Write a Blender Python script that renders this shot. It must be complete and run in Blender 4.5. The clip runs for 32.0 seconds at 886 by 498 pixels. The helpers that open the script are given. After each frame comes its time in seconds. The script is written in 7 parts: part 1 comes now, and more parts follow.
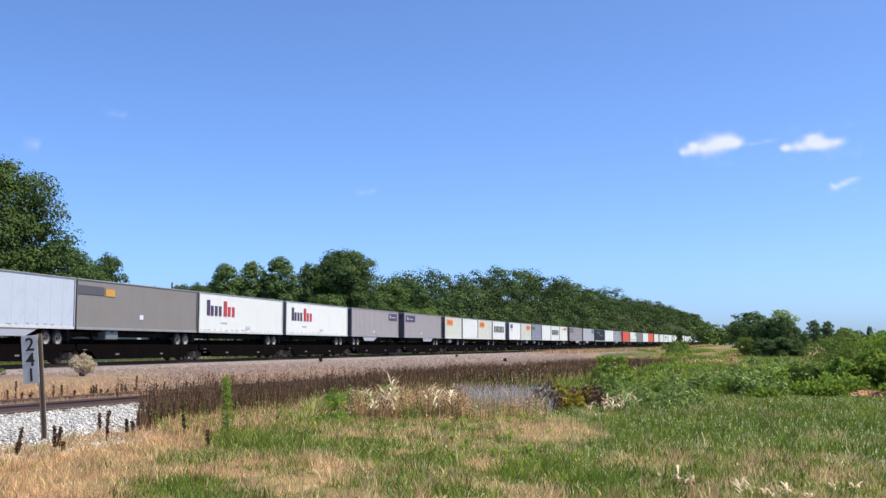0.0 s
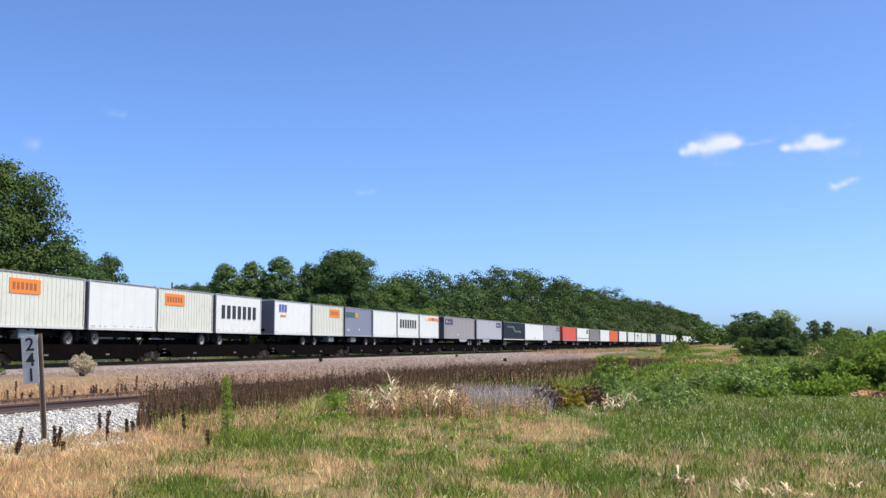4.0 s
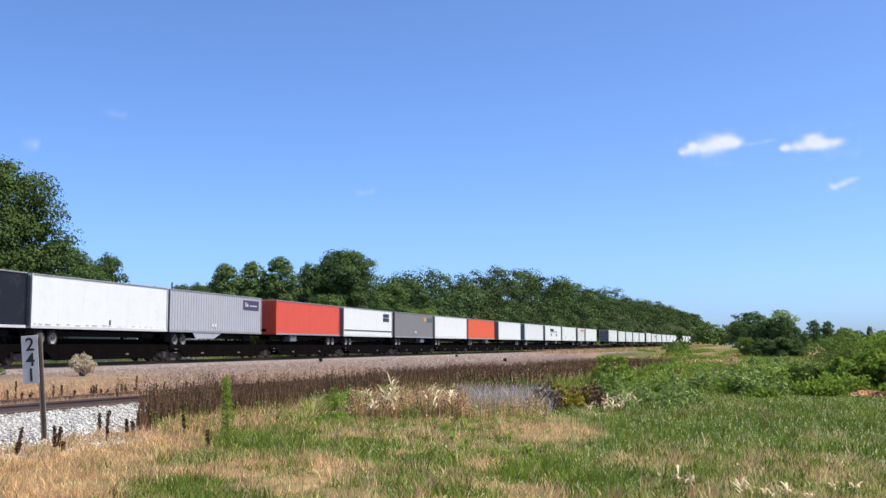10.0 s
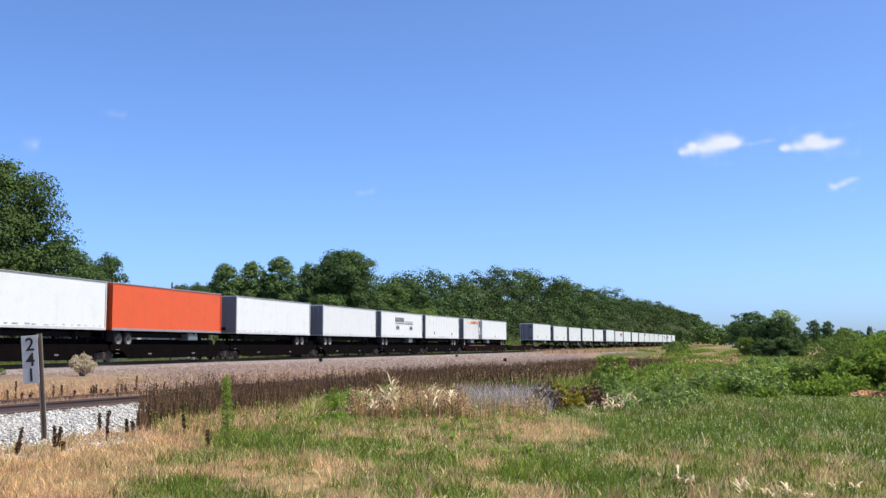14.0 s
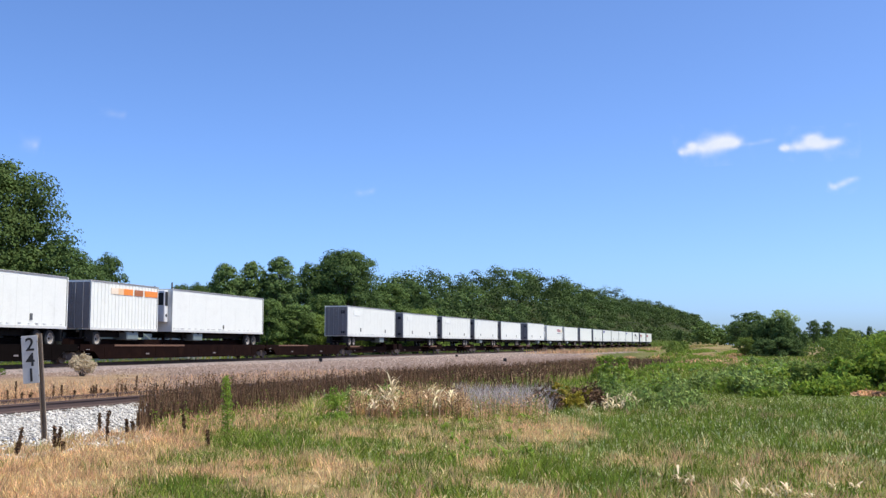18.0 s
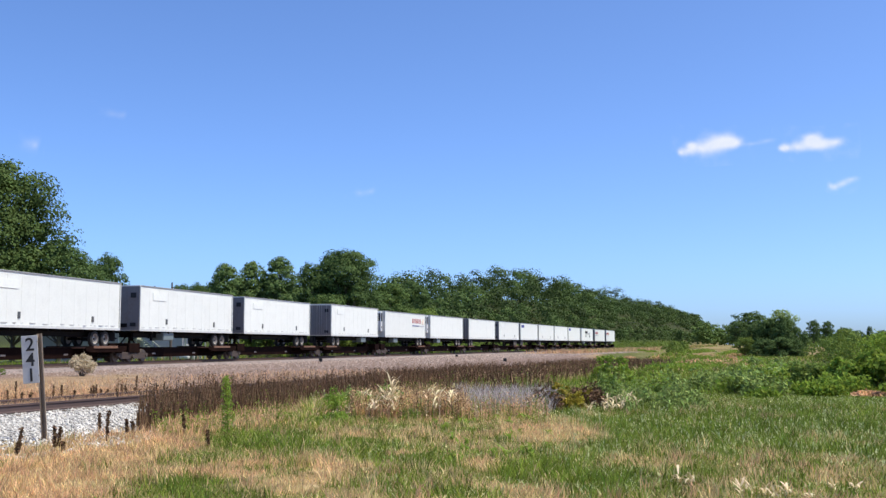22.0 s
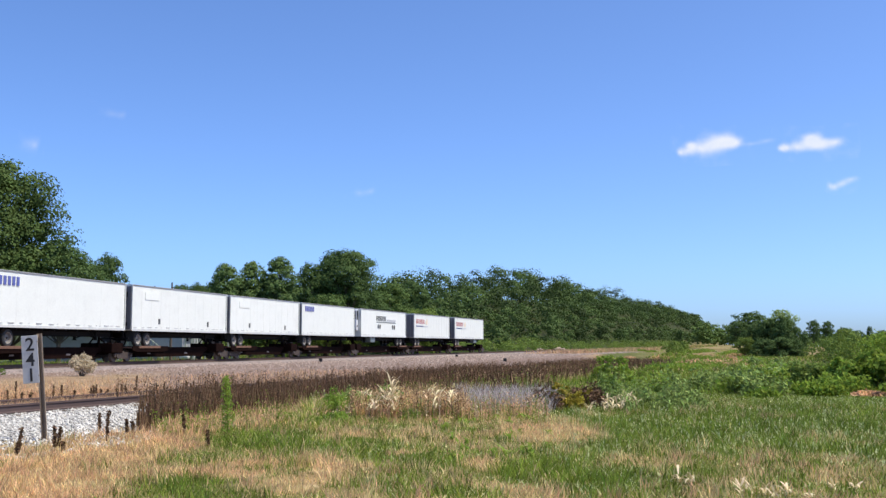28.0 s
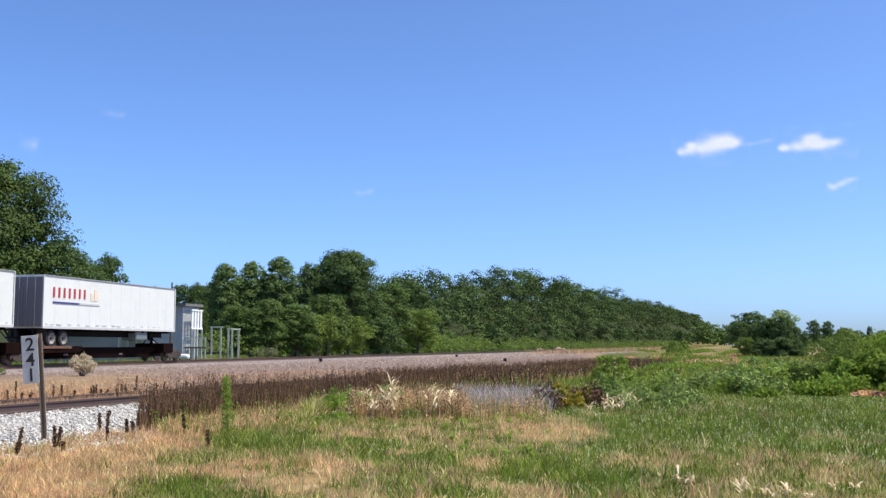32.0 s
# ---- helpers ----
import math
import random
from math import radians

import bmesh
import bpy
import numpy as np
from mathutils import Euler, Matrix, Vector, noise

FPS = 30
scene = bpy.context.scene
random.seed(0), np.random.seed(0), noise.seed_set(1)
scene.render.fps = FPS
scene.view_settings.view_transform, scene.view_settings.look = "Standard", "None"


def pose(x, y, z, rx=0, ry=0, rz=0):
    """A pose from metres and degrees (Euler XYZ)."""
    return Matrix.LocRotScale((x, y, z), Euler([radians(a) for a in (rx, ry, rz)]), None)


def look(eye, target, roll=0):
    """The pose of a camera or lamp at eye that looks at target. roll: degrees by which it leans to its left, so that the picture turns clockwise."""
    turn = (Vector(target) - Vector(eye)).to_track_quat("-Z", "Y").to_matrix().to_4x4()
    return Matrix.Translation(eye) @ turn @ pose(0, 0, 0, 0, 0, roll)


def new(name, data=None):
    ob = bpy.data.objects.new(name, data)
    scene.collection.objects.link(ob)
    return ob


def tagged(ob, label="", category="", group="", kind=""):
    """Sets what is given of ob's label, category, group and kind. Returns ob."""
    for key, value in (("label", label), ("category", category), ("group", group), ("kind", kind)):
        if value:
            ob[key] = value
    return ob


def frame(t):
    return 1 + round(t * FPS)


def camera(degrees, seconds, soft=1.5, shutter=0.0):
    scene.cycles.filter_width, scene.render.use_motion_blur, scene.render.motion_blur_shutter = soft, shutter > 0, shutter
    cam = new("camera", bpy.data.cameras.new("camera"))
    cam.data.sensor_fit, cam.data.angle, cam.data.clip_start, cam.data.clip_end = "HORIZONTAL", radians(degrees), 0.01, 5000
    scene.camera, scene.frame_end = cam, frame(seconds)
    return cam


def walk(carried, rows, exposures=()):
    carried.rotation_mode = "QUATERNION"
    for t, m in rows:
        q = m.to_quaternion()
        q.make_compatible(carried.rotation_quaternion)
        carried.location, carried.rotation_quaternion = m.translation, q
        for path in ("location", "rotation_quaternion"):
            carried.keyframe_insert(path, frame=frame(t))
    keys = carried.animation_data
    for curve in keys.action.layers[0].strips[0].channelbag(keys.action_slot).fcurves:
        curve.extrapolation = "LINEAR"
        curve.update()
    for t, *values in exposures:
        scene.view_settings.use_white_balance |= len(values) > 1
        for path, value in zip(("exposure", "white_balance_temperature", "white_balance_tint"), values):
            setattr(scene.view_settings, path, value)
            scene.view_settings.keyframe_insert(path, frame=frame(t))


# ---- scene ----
cam = camera(45.94, 32.0, soft=1.4)
EYE = (0.0, 0.0, 1.55)
AIM = (0.0, 100.0, 1.55 + 100.0 * math.tan(0.09233))
walk(cam, [(0.0, look(EYE, AIM)), (32.0, look(EYE, AIM))])

# ---- sky, sun, exposure ----
SUN_AZ, SUN_EL = 99.0, 59.0          # degrees clockwise from the view direction, degrees up
world = bpy.data.worlds.new("sky")
scene.world = world
world.use_nodes = True
wn = world.node_tree.nodes
wl = world.node_tree.links
sky = wn.new("ShaderNodeTexSky")
sky.sky_type = "NISHITA"
sky.sun_disc = False
sky.sun_elevation = radians(SUN_EL)
sky.sun_rotation = radians(SUN_AZ)
sky.altitude = 200.0
sky.air_density = 0.6
sky.dust_density = 1.5
sky.ozone_density = 5.0
wn["Background"].inputs["Strength"].default_value = 0.150
tint = wn.new("ShaderNodeMix")
tint.data_type, tint.blend_type = "RGBA", "MULTIPLY"
tint.inputs["Factor"].default_value = 1.0
tint.inputs["B"].default_value = (1.155, 1.373, 1.66, 1.0)      # the film's blue cast
wl.new(sky.outputs["Color"], tint.inputs["A"])
wl.new(tint.outputs["Result"], wn["Background"].inputs["Color"])
sun_data = bpy.data.lights.new("sun", "SUN")
sun_data.energy = 5.0
sun_data.angle = radians(0.53)
sun_data.color = (1.0, 0.925, 0.77)
sun = new("sun", sun_data)
az, el = radians(SUN_AZ), radians(SUN_EL)
sun_dir = Vector((math.sin(az) * math.cos(el), math.cos(az) * math.cos(el), math.sin(el)))
sun.matrix_basis = look(sun_dir * 100.0, (0, 0, 0))
scene.view_settings.exposure = 0.0


# ---- materials ----
def mat(name, color, rough=0.6, metal=0.0, vary=0.12, scale=3.0, fine=40.0, bump=0.0, dirt=None, dirt_amount=0.0,
        island=0.0, thin=0.0, per_object=0.0, spec=0.5, hue=0.0, dirt_scale=1.2, tone=False):
    """Base colour broken up at two scales, with optional dirt, relief and see-through leaf light."""
    m = bpy.data.materials.new(name)
    m.use_nodes = True
    nt = m.node_tree
    n, l = nt.nodes, nt.links
    b = n["Principled BSDF"]
    b.inputs["Roughness"].default_value = rough
    b.inputs["Metallic"].default_value = metal
    b.inputs["Specular IOR Level"].default_value = spec
    tc = n.new("ShaderNodeTexCoord")
    big = n.new("ShaderNodeTexNoise")
    big.inputs["Scale"].default_value = scale
    big.inputs["Detail"].default_value = 4.0
    small = n.new("ShaderNodeTexNoise")
    small.inputs["Scale"].default_value = fine
    small.inputs["Detail"].default_value = 3.0
    l.new(tc.outputs["Object"], big.inputs["Vector"])
    l.new(tc.outputs["Object"], small.inputs["Vector"])
    add = n.new("ShaderNodeMath")
    add.operation = "ADD"
    l.new(big.outputs["Fac"], add.inputs[0])
    l.new(small.outputs["Fac"], add.inputs[1])
    rng = n.new("ShaderNodeMapRange")
    rng.inputs["From Min"].default_value = 0.6
    rng.inputs["From Max"].default_value = 1.4
    rng.inputs["To Min"].default_value = 1.0 - vary
    rng.inputs["To Max"].default_value = 1.0 + vary
    l.new(add.outputs[0], rng.inputs["Value"])
    val = rng.outputs[0]
    for amount, kind in ((island, "ShaderNodeNewGeometry"), (per_object, "ShaderNodeObjectInfo")):
        if amount:
            g = n.new(kind)
            r = n.new("ShaderNodeMapRange")
            r.inputs["To Min"].default_value = 1.0 - amount
            r.inputs["To Max"].default_value = 1.0 + amount
            l.new(g.outputs["Random Per Island" if island and kind == "ShaderNodeNewGeometry" else "Random"], r.inputs["Value"])
            mu = n.new("ShaderNodeMath")
            mu.operation = "MULTIPLY"
            l.new(val, mu.inputs[0])
            l.new(r.outputs[0], mu.inputs[1])
            val = mu.outputs[0]
    if tone:
        at = n.new("ShaderNodeAttribute")
        at.attribute_name = "tone"
        mu = n.new("ShaderNodeMath")
        mu.operation = "MULTIPLY"
        l.new(val, mu.inputs[0])
        l.new(at.outputs["Fac"], mu.inputs[1])
        val = mu.outputs[0]
    hsv = n.new("ShaderNodeHueSaturation")
    hsv.inputs["Color"].default_value = (*color, 1.0)
    l.new(val, hsv.inputs["Value"])
    if hue:
        g = n.new("ShaderNodeNewGeometry")
        r = n.new("ShaderNodeMapRange")
        r.inputs["To Min"].default_value = 0.5 - hue
        r.inputs["To Max"].default_value = 0.5 + hue
        w = n.new("ShaderNodeTexWhiteNoise")
        w.noise_dimensions = "1D"
        l.new(g.outputs["Random Per Island"], w.inputs["W"])
        l.new(w.outputs["Value"], r.inputs["Value"])
        l.new(r.outputs[0], hsv.inputs["Hue"])
    col = hsv.outputs["Color"]
    if dirt:
        dn = n.new("ShaderNodeTexNoise")
        dn.inputs["Scale"].default_value = dirt_scale
        dn.inputs["Detail"].default_value = 7.0
        dn.inputs["Roughness"].default_value = 0.7
        l.new(tc.outputs["Object"], dn.inputs["Vector"])
        dr = n.new("ShaderNodeMapRange")
        dr.inputs["From Min"].default_value = 0.52
        dr.inputs["From Max"].default_value = 0.75
        dr.inputs["To Max"].default_value = dirt_amount
        l.new(dn.outputs["Fac"], dr.inputs["Value"])
        mx = n.new("ShaderNodeMix")
        mx.data_type = "RGBA"
        l.new(dr.outputs[0], mx.inputs["Factor"])
        l.new(col, mx.inputs["A"])
        mx.inputs["B"].default_value = (*dirt, 1.0)
        col = mx.outputs["Result"]
    l.new(col, b.inputs["Base Color"])
    if bump:
        bp = n.new("ShaderNodeBump")
        bp.inputs["Strength"].default_value = bump
        bp.inputs["Distance"].default_value = 0.02
        l.new(small.outputs["Fac"], bp.inputs["Height"])
        l.new(bp.outputs[0], b.inputs["Normal"])
    if thin:
        tr = n.new("ShaderNodeBsdfTranslucent")
        l.new(col, tr.inputs["Color"])
        ms = n.new("ShaderNodeMixShader")
        ms.inputs["Fac"].default_value = thin
        l.new(b.outputs[0], ms.inputs[1])
        l.new(tr.outputs[0], ms.inputs[2])
        l.new(ms.outputs[0], n["Material Output"].inputs["Surface"])
    return m


GRIME = (0.16, 0.12, 0.09)
PAINT = {
    "white": mat("white_trailer_paint", (0.755, 0.76, 0.70), 0.45, vary=0.05, scale=0.8, fine=9, dirt=GRIME, dirt_amount=0.14, dirt_scale=0.7, per_object=0.03),
    "cool": mat("cool_white_trailer_paint", (0.50, 0.545, 0.60), 0.45, vary=0.05, scale=0.8, fine=9, dirt=GRIME, dirt_amount=0.2, per_object=0.03),
    "cream": mat("cream_trailer_paint", (0.68, 0.68, 0.57), 0.5, vary=0.05, scale=0.8, fine=9, dirt=GRIME, dirt_amount=0.25, per_object=0.03),
    "grey": mat("grey_trailer_paint", (0.225, 0.205, 0.18), 0.5, vary=0.08, scale=0.7, fine=8, dirt=(0.28, 0.15, 0.06), dirt_amount=0.5, dirt_scale=0.5),
    "light_grey": mat("light_grey_trailer_paint", (0.43, 0.425, 0.445), 0.5, vary=0.06, scale=0.7, fine=8, dirt=(0.25, 0.2, 0.18), dirt_amount=0.25),
    "mauve": mat("mauve_grey_trailer_paint", (0.38, 0.345, 0.335), 0.5, vary=0.06, scale=0.7, fine=8, dirt=(0.25, 0.2, 0.18), dirt_amount=0.25),
    "dark_grey": mat("dark_grey_trailer_paint", (0.20, 0.19, 0.18), 0.55, vary=0.07, scale=0.7, fine=8, dirt=(0.25, 0.15, 0.08), dirt_amount=0.35),
    "steel_blue": mat("steel_blue_trailer_paint", (0.215, 0.23, 0.285), 0.5, vary=0.06, scale=0.7, fine=8, dirt=(0.2, 0.17, 0.15), dirt_amount=0.25),
    "navy": mat("navy_trailer_paint", (0.013, 0.015, 0.022), 0.6, vary=0.12, spec=0.2, scale=0.7, fine=8, dirt=(0.12, 0.11, 0.1), dirt_amount=0.3),
    "red": mat("orange_red_trailer_paint", (0.68, 0.075, 0.03), 0.5, vary=0.06, scale=0.7, fine=8, dirt=(0.3, 0.1, 0.06), dirt_amount=0.3),
    "orange": mat("orange_trailer_paint", (0.74, 0.10, 0.016), 0.5, vary=0.06, scale=0.7, fine=8, dirt=(0.35, 0.1, 0.05), dirt_amount=0.35),
}
# Ends face away from the sun; their shade is put into these darker paints.
END_WALL = mat("shaded_weathered_end_paint", (0.19, 0.18, 0.18), 0.6, vary=0.12, scale=1.2, fine=12, dirt=(0.12, 0.09, 0.07), dirt_amount=0.6)
END_DARK = mat("shaded_grimy_end_paint", (0.11, 0.105, 0.115), 0.6, vary=0.15, scale=1.2, fine=12, dirt=(0.06, 0.045, 0.035), dirt_amount=0.5)
SILL = mat("scuffed_white_rail", (0.60, 0.60, 0.57), 0.5, vary=0.2, scale=2.5, fine=9, dirt=GRIME, dirt_amount=0.55, dirt_scale=2.5)
ALU = mat("scuffed_aluminium_rail", (0.36, 0.35, 0.34), 0.5, 0.4, vary=0.15, scale=2.0, dirt=GRIME, dirt_amount=0.4)
ROOF = mat("trailer_roof_sheet", (0.5, 0.5, 0.5), 0.5, 0.2, vary=0.1, dirt=GRIME, dirt_amount=0.4)
# Black gear, set darker still to take in the shade beneath the box.
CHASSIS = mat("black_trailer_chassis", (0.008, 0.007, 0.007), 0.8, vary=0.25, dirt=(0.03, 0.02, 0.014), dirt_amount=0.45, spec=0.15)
TYRE = mat("tyre_rubber", (0.025, 0.025, 0.025), 0.85, vary=0.2)
# White rims toned down evenly for the shadow the box throws on them.
RIM = mat("shaded_grimy_white_rim", (0.30, 0.275, 0.25), 0.5, 0.0, vary=0.2, dirt=(0.10, 0.06, 0.04), dirt_amount=0.8, dirt_scale=3, per_object=0.3)
SKIRT = mat("pale_skirt_panel", (0.38, 0.40, 0.43), 0.45, vary=0.08, dirt=GRIME, dirt_amount=0.3)
TANK = mat("grey_green_tank", (0.15, 0.185, 0.185), 0.5, vary=0.1, dirt=GRIME, dirt_amount=0.3)
REEFER = mat("reefer_unit_white", (0.7, 0.7, 0.7), 0.4, vary=0.06, dirt=GRIME, dirt_amount=0.4)
BLACK = mat("matt_black", (0.015, 0.015, 0.016), 0.6, vary=0.1)
# Near black: shade under the trailers is mixed into both railcar paints.
CAR_DARK = mat("shade_dark_railcar_paint", (0.0055, 0.0040, 0.0036), 0.85, vary=0.3, scale=1.5, dirt=(0.010, 0.007, 0.0055), dirt_amount=0.5, spec=0.02)
CAR_RUST = mat("shade_dark_rust_railcar_paint", (0.012, 0.006, 0.005), 0.85, vary=0.3, scale=1.5, dirt=(0.032, 0.015, 0.009), dirt_amount=0.5, spec=0.02)
DECK_RUST = mat("worn_rusty_deck", (0.15, 0.075, 0.045), 0.85, vary=0.2, dirt=(0.1, 0.06, 0.04), dirt_amount=0.5)
DECK_DARK = mat("worn_dark_deck", (0.07, 0.05, 0.042), 0.85, vary=0.25, dirt=(0.12, 0.08, 0.06), dirt_amount=0.5)
TRUCK = mat("dusty_cast_steel", (0.05, 0.034, 0.027), 0.85, 0.0, vary=0.3, dirt=(0.17, 0.12, 0.09), dirt_amount=0.6, dirt_scale=5)
WHEEL = mat("rail_wheel_steel", (0.10, 0.075, 0.06), 0.55, 0.5, vary=0.25)
INK = {k: mat("logo_" + k, c, 0.5, vary=0.06, scale=4, fine=30) for k, c in {
    "purple": (0.062, 0.040, 0.088), "orange": (0.80, 0.24, 0.03), "red": (0.46, 0.04, 0.05), "black": (0.025, 0.025, 0.03),
    "teal": (0.06, 0.11, 0.11), "yellow": (0.58, 0.30, 0.05), "green": (0.09, 0.30, 0.25), "lime": (0.26, 0.35, 0.20), "white": (0.72, 0.70, 0.75),
    "navy": (0.05, 0.06, 0.2), "blue": (0.10, 0.12, 0.36), "faded": (0.55, 0.55, 0.56), "brown": (0.35, 0.12, 0.04),
    "charcoal": (0.09, 0.09, 0.09), "dim": (0.17, 0.14, 0.13), "scuff": (0.42, 0.41, 0.40), "patch": (0.77, 0.78, 0.73), "blush": (0.82, 0.68, 0.52), "peach": (0.78, 0.52, 0.30)}.items()}


# ---- mesh helpers ----
def obj(name, bm, material, parent=None):
    me = bpy.data.meshes.new(name)
    bm.to_mesh(me)
    bm.free()
    me.materials.append(material)
    ob = new(name, me)
    ob.parent = parent
    return ob


def part(name, bm, material, parent, label=""):
    ob = obj(name, bm, material, parent)
    return tagged(ob, label) if label else ob


def same(name, like, parent, m, label=""):
    """One more object on the mesh of another."""
    ob = new(name, like.data)
    ob.parent = parent
    ob.matrix_basis = m
    return tagged(ob, label) if label else ob


BOX_F = ((0, 3, 2, 1), (4, 5, 6, 7), (0, 1, 5, 4), (1, 2, 6, 5), (2, 3, 7, 6), (3, 0, 4, 7))


def box(bm, x0, x1, y0, y1, z0, z1, bevel=0.0, m=None):
    v = [bm.verts.new((x, y, z)) for z in (z0, z1) for x, y in ((x0, y0), (x1, y0), (x1, y1), (x0, y1))]
    faces = [bm.faces.new([v[i] for i in f]) for f in BOX_F]
    if bevel:
        edges = {e for f in faces for e in f.edges}
        out = bmesh.ops.bevel(bm, geom=list(edges), offset=bevel, segments=1, affect="EDGES", profile=0.5)
        v = list({w for f in out["faces"] for w in f.verts} | {w for w in v if w.is_valid})
    if m is not None:
        bmesh.ops.transform(bm, matrix=m, verts=v)
    return bm


def prism(bm, outline, y0, y1):
    """A plate with the outline given in x and z, from y0 to y1."""
    a = [bm.verts.new((x, y0, z)) for x, z in outline]
    b = [bm.verts.new((x, y1, z)) for x, z in outline]
    bm.faces.new(a)
    bm.faces.new(b[::-1])
    for i in range(len(a)):
        j = (i + 1) % len(a)
        bm.faces.new((a[j], a[i], b[i], b[j]))
    return bm


def rod(bm, p0, p1, r0, r1=None, n=8):
    """A round tapered bar from p0 to p1."""
    p0, p1 = Vector(p0), Vector(p1)
    r1 = r0 if r1 is None else r1
    d = (p1 - p0).normalized()
    s = d.orthogonal().normalized()
    t = d.cross(s)
    rings = []
    for p, r in ((p0, r0), (p1, r1)):
        rings.append([bm.verts.new(p + r * (math.cos(2 * math.pi * i / n) * s + math.sin(2 * math.pi * i / n) * t)) for i in range(n)])
    for i in range(n):
        j = (i + 1) % n
        bm.faces.new((rings[0][i], rings[0][j], rings[1][j], rings[1][i]))
    bm.faces.new(rings[0][::-1])
    bm.faces.new(rings[1])
    return bm


def turned(bm, profile, n=20, m=None, caps=True):
    """A ring turned round the y axis from (y, radius) pairs."""
    rows = [[bm.verts.new((r * math.cos(2 * math.pi * i / n), y, r * math.sin(2 * math.pi * i / n))) for i in range(n)] for y, r in profile]
    for a, b in zip(rows, rows[1:]):
        for i in range(n):
            j = (i + 1) % n
            bm.faces.new((a[i], b[i], b[j], a[j]))
    if caps:
        bm.faces.new(rows[0])
        bm.faces.new(rows[-1][::-1])
    if m is not None:
        bmesh.ops.transform(bm, matrix=m, verts=[v for r in rows for v in r])
    return bm


def sheet_mesh(name, verts, faces, material):
    """A mesh from arrays: verts n x 3, faces m x k."""
    me = bpy.data.meshes.new(name)
    k = faces.shape[1]
    me.vertices.add(len(verts))
    me.vertices.foreach_set("co", np.ascontiguousarray(verts, dtype=np.float32).ravel())
    me.loops.add(faces.size)
    me.loops.foreach_set("vertex_index", np.ascontiguousarray(faces, dtype=np.int32).ravel())
    me.polygons.add(len(faces))
    me.polygons.foreach_set("loop_start", np.arange(0, faces.size, k, dtype=np.int32))
    me.update(calc_edges=True)
    me.materials.append(material)
    return me


# ---- the lie of the land ----
HEAD_N = 0.339                       # heading of the near track, from the view direction
N_DIR = (math.sin(HEAD_N), math.cos(HEAD_N))
N_LEFT = (-math.cos(HEAD_N), math.sin(HEAD_N))
N_RAIL = (-9.14, 21.56)              # a place on its nearer rail
N_TOP = 0.33                         # its rail height
F_ANG = 0.30
F_KNOT_S = (-30.0, 30.0, 90.0, 160.0, 250.0, 360.0, 480.0, 620.0)
F_KNOT_H = (0.1829, 0.2544, 0.2964, 0.3119, 0.305, 0.3078, 0.3075, 0.2862)
F_START = (-22.237, 64.390)          # the train's nearer side at s = 0
SPEED, GAIN = 23.949, 0.0056
F_TOP = 0.46

_s = np.arange(-1000.0, 1300.0, 1.0)
_h = np.interp(_s, F_KNOT_S, F_KNOT_H)
_x = np.concatenate([[0.0], np.cumsum(np.sin((_h[1:] + _h[:-1]) / 2))])
_y = np.concatenate([[0.0], np.cumsum(np.cos((_h[1:] + _h[:-1]) / 2))])
_x += F_START[0] - np.interp(0.0, _s, _x)
_y += F_START[1] - np.interp(0.0, _s, _y)
# the centre line lies 1.3 m beyond the trailers' nearer side
_x -= 1.3 * np.cos(_h)
_y += 1.3 * np.sin(_h)


def rail_z(s):
    return F_TOP + 0.0367 * (np.clip(s, 0.0, 700.0) / 100.0) ** 2


def far_track(s):
    """Centre line of the far track at s metres: x, y, rail height, heading."""
    return (float(np.interp(s, _s, _x)), float(np.interp(s, _s, _y)), float(rail_z(s)), float(np.interp(s, _s, _h)))


def far_q(X, Y):
    """Signed distance beyond the far track's centre line, and s along it."""
    a = (X - F_START[0]) * math.sin(F_ANG) + (Y - F_START[1]) * math.cos(F_ANG)
    cx, cy = np.interp(a, _s, _x), np.interp(a, _s, _y)
    h = np.interp(a, _s, _h)
    return (Y - cy) * np.sin(h) - (X - cx) * np.cos(h), a


def near_q(X, Y):
    """Signed distance beyond the near track's nearer rail, and the distance along it."""
    dx, dy = X - N_RAIL[0], Y - N_RAIL[1]
    return dx * N_LEFT[0] + dy * N_LEFT[1], dx * N_DIR[0] + dy * N_DIR[1]


def smooth(a, b, x):
    t = np.clip((x - a) / (b - a), 0.0, 1.0)
    return t * t * (3 - 2 * t)


def wave(X, Y, f, seed=0.0):
    """Cheap layered undulation between about -1 and 1."""
    r = 0.0
    for i, (a, k) in enumerate(((0.5, 1.0), (0.3, 2.3), (0.2, 5.1))):
        r = r + a * np.sin(f * k * X + 1.7 * i + seed + 1.3 * np.sin(f * k * 0.7 * Y + seed * 2.1 + i)) * np.cos(f * k * 0.9 * Y - 0.6 * i + seed * 1.3)
    return r


def vnoise(X, Y, f, seed=0):
    """Smooth lattice noise from 0 to 1, f cells to the metre, three octaves."""
    out, tot = 0.0, 0.0
    for k in range(3):
        x, y = np.asarray(X) * f * 2.1 ** k + 17.3 * seed, np.asarray(Y) * f * 2.1 ** k - 9.1 * seed
        i, j = np.floor(x), np.floor(y)
        u, v = x - i, y - j
        u, v = u * u * (3 - 2 * u), v * v * (3 - 2 * v)

        def h(a, b):
            t = np.sin(a * 127.1 + b * 311.7 + seed * 74.7) * 43758.5453
            return t - np.floor(t)
        n = (h(i, j) * (1 - u) + h(i + 1, j) * u) * (1 - v) + (h(i, j + 1) * (1 - u) + h(i + 1, j + 1) * u) * v
        out, tot = out + n * 0.55 ** k, tot + 0.55 ** k
    return out / tot


HILL_S = (-200.0, 60.0, 140.0, 236.0, 273.0, 340.0, 430.0, 700.0, 1000.0, 1250.0, 1500.0, 1800.0)
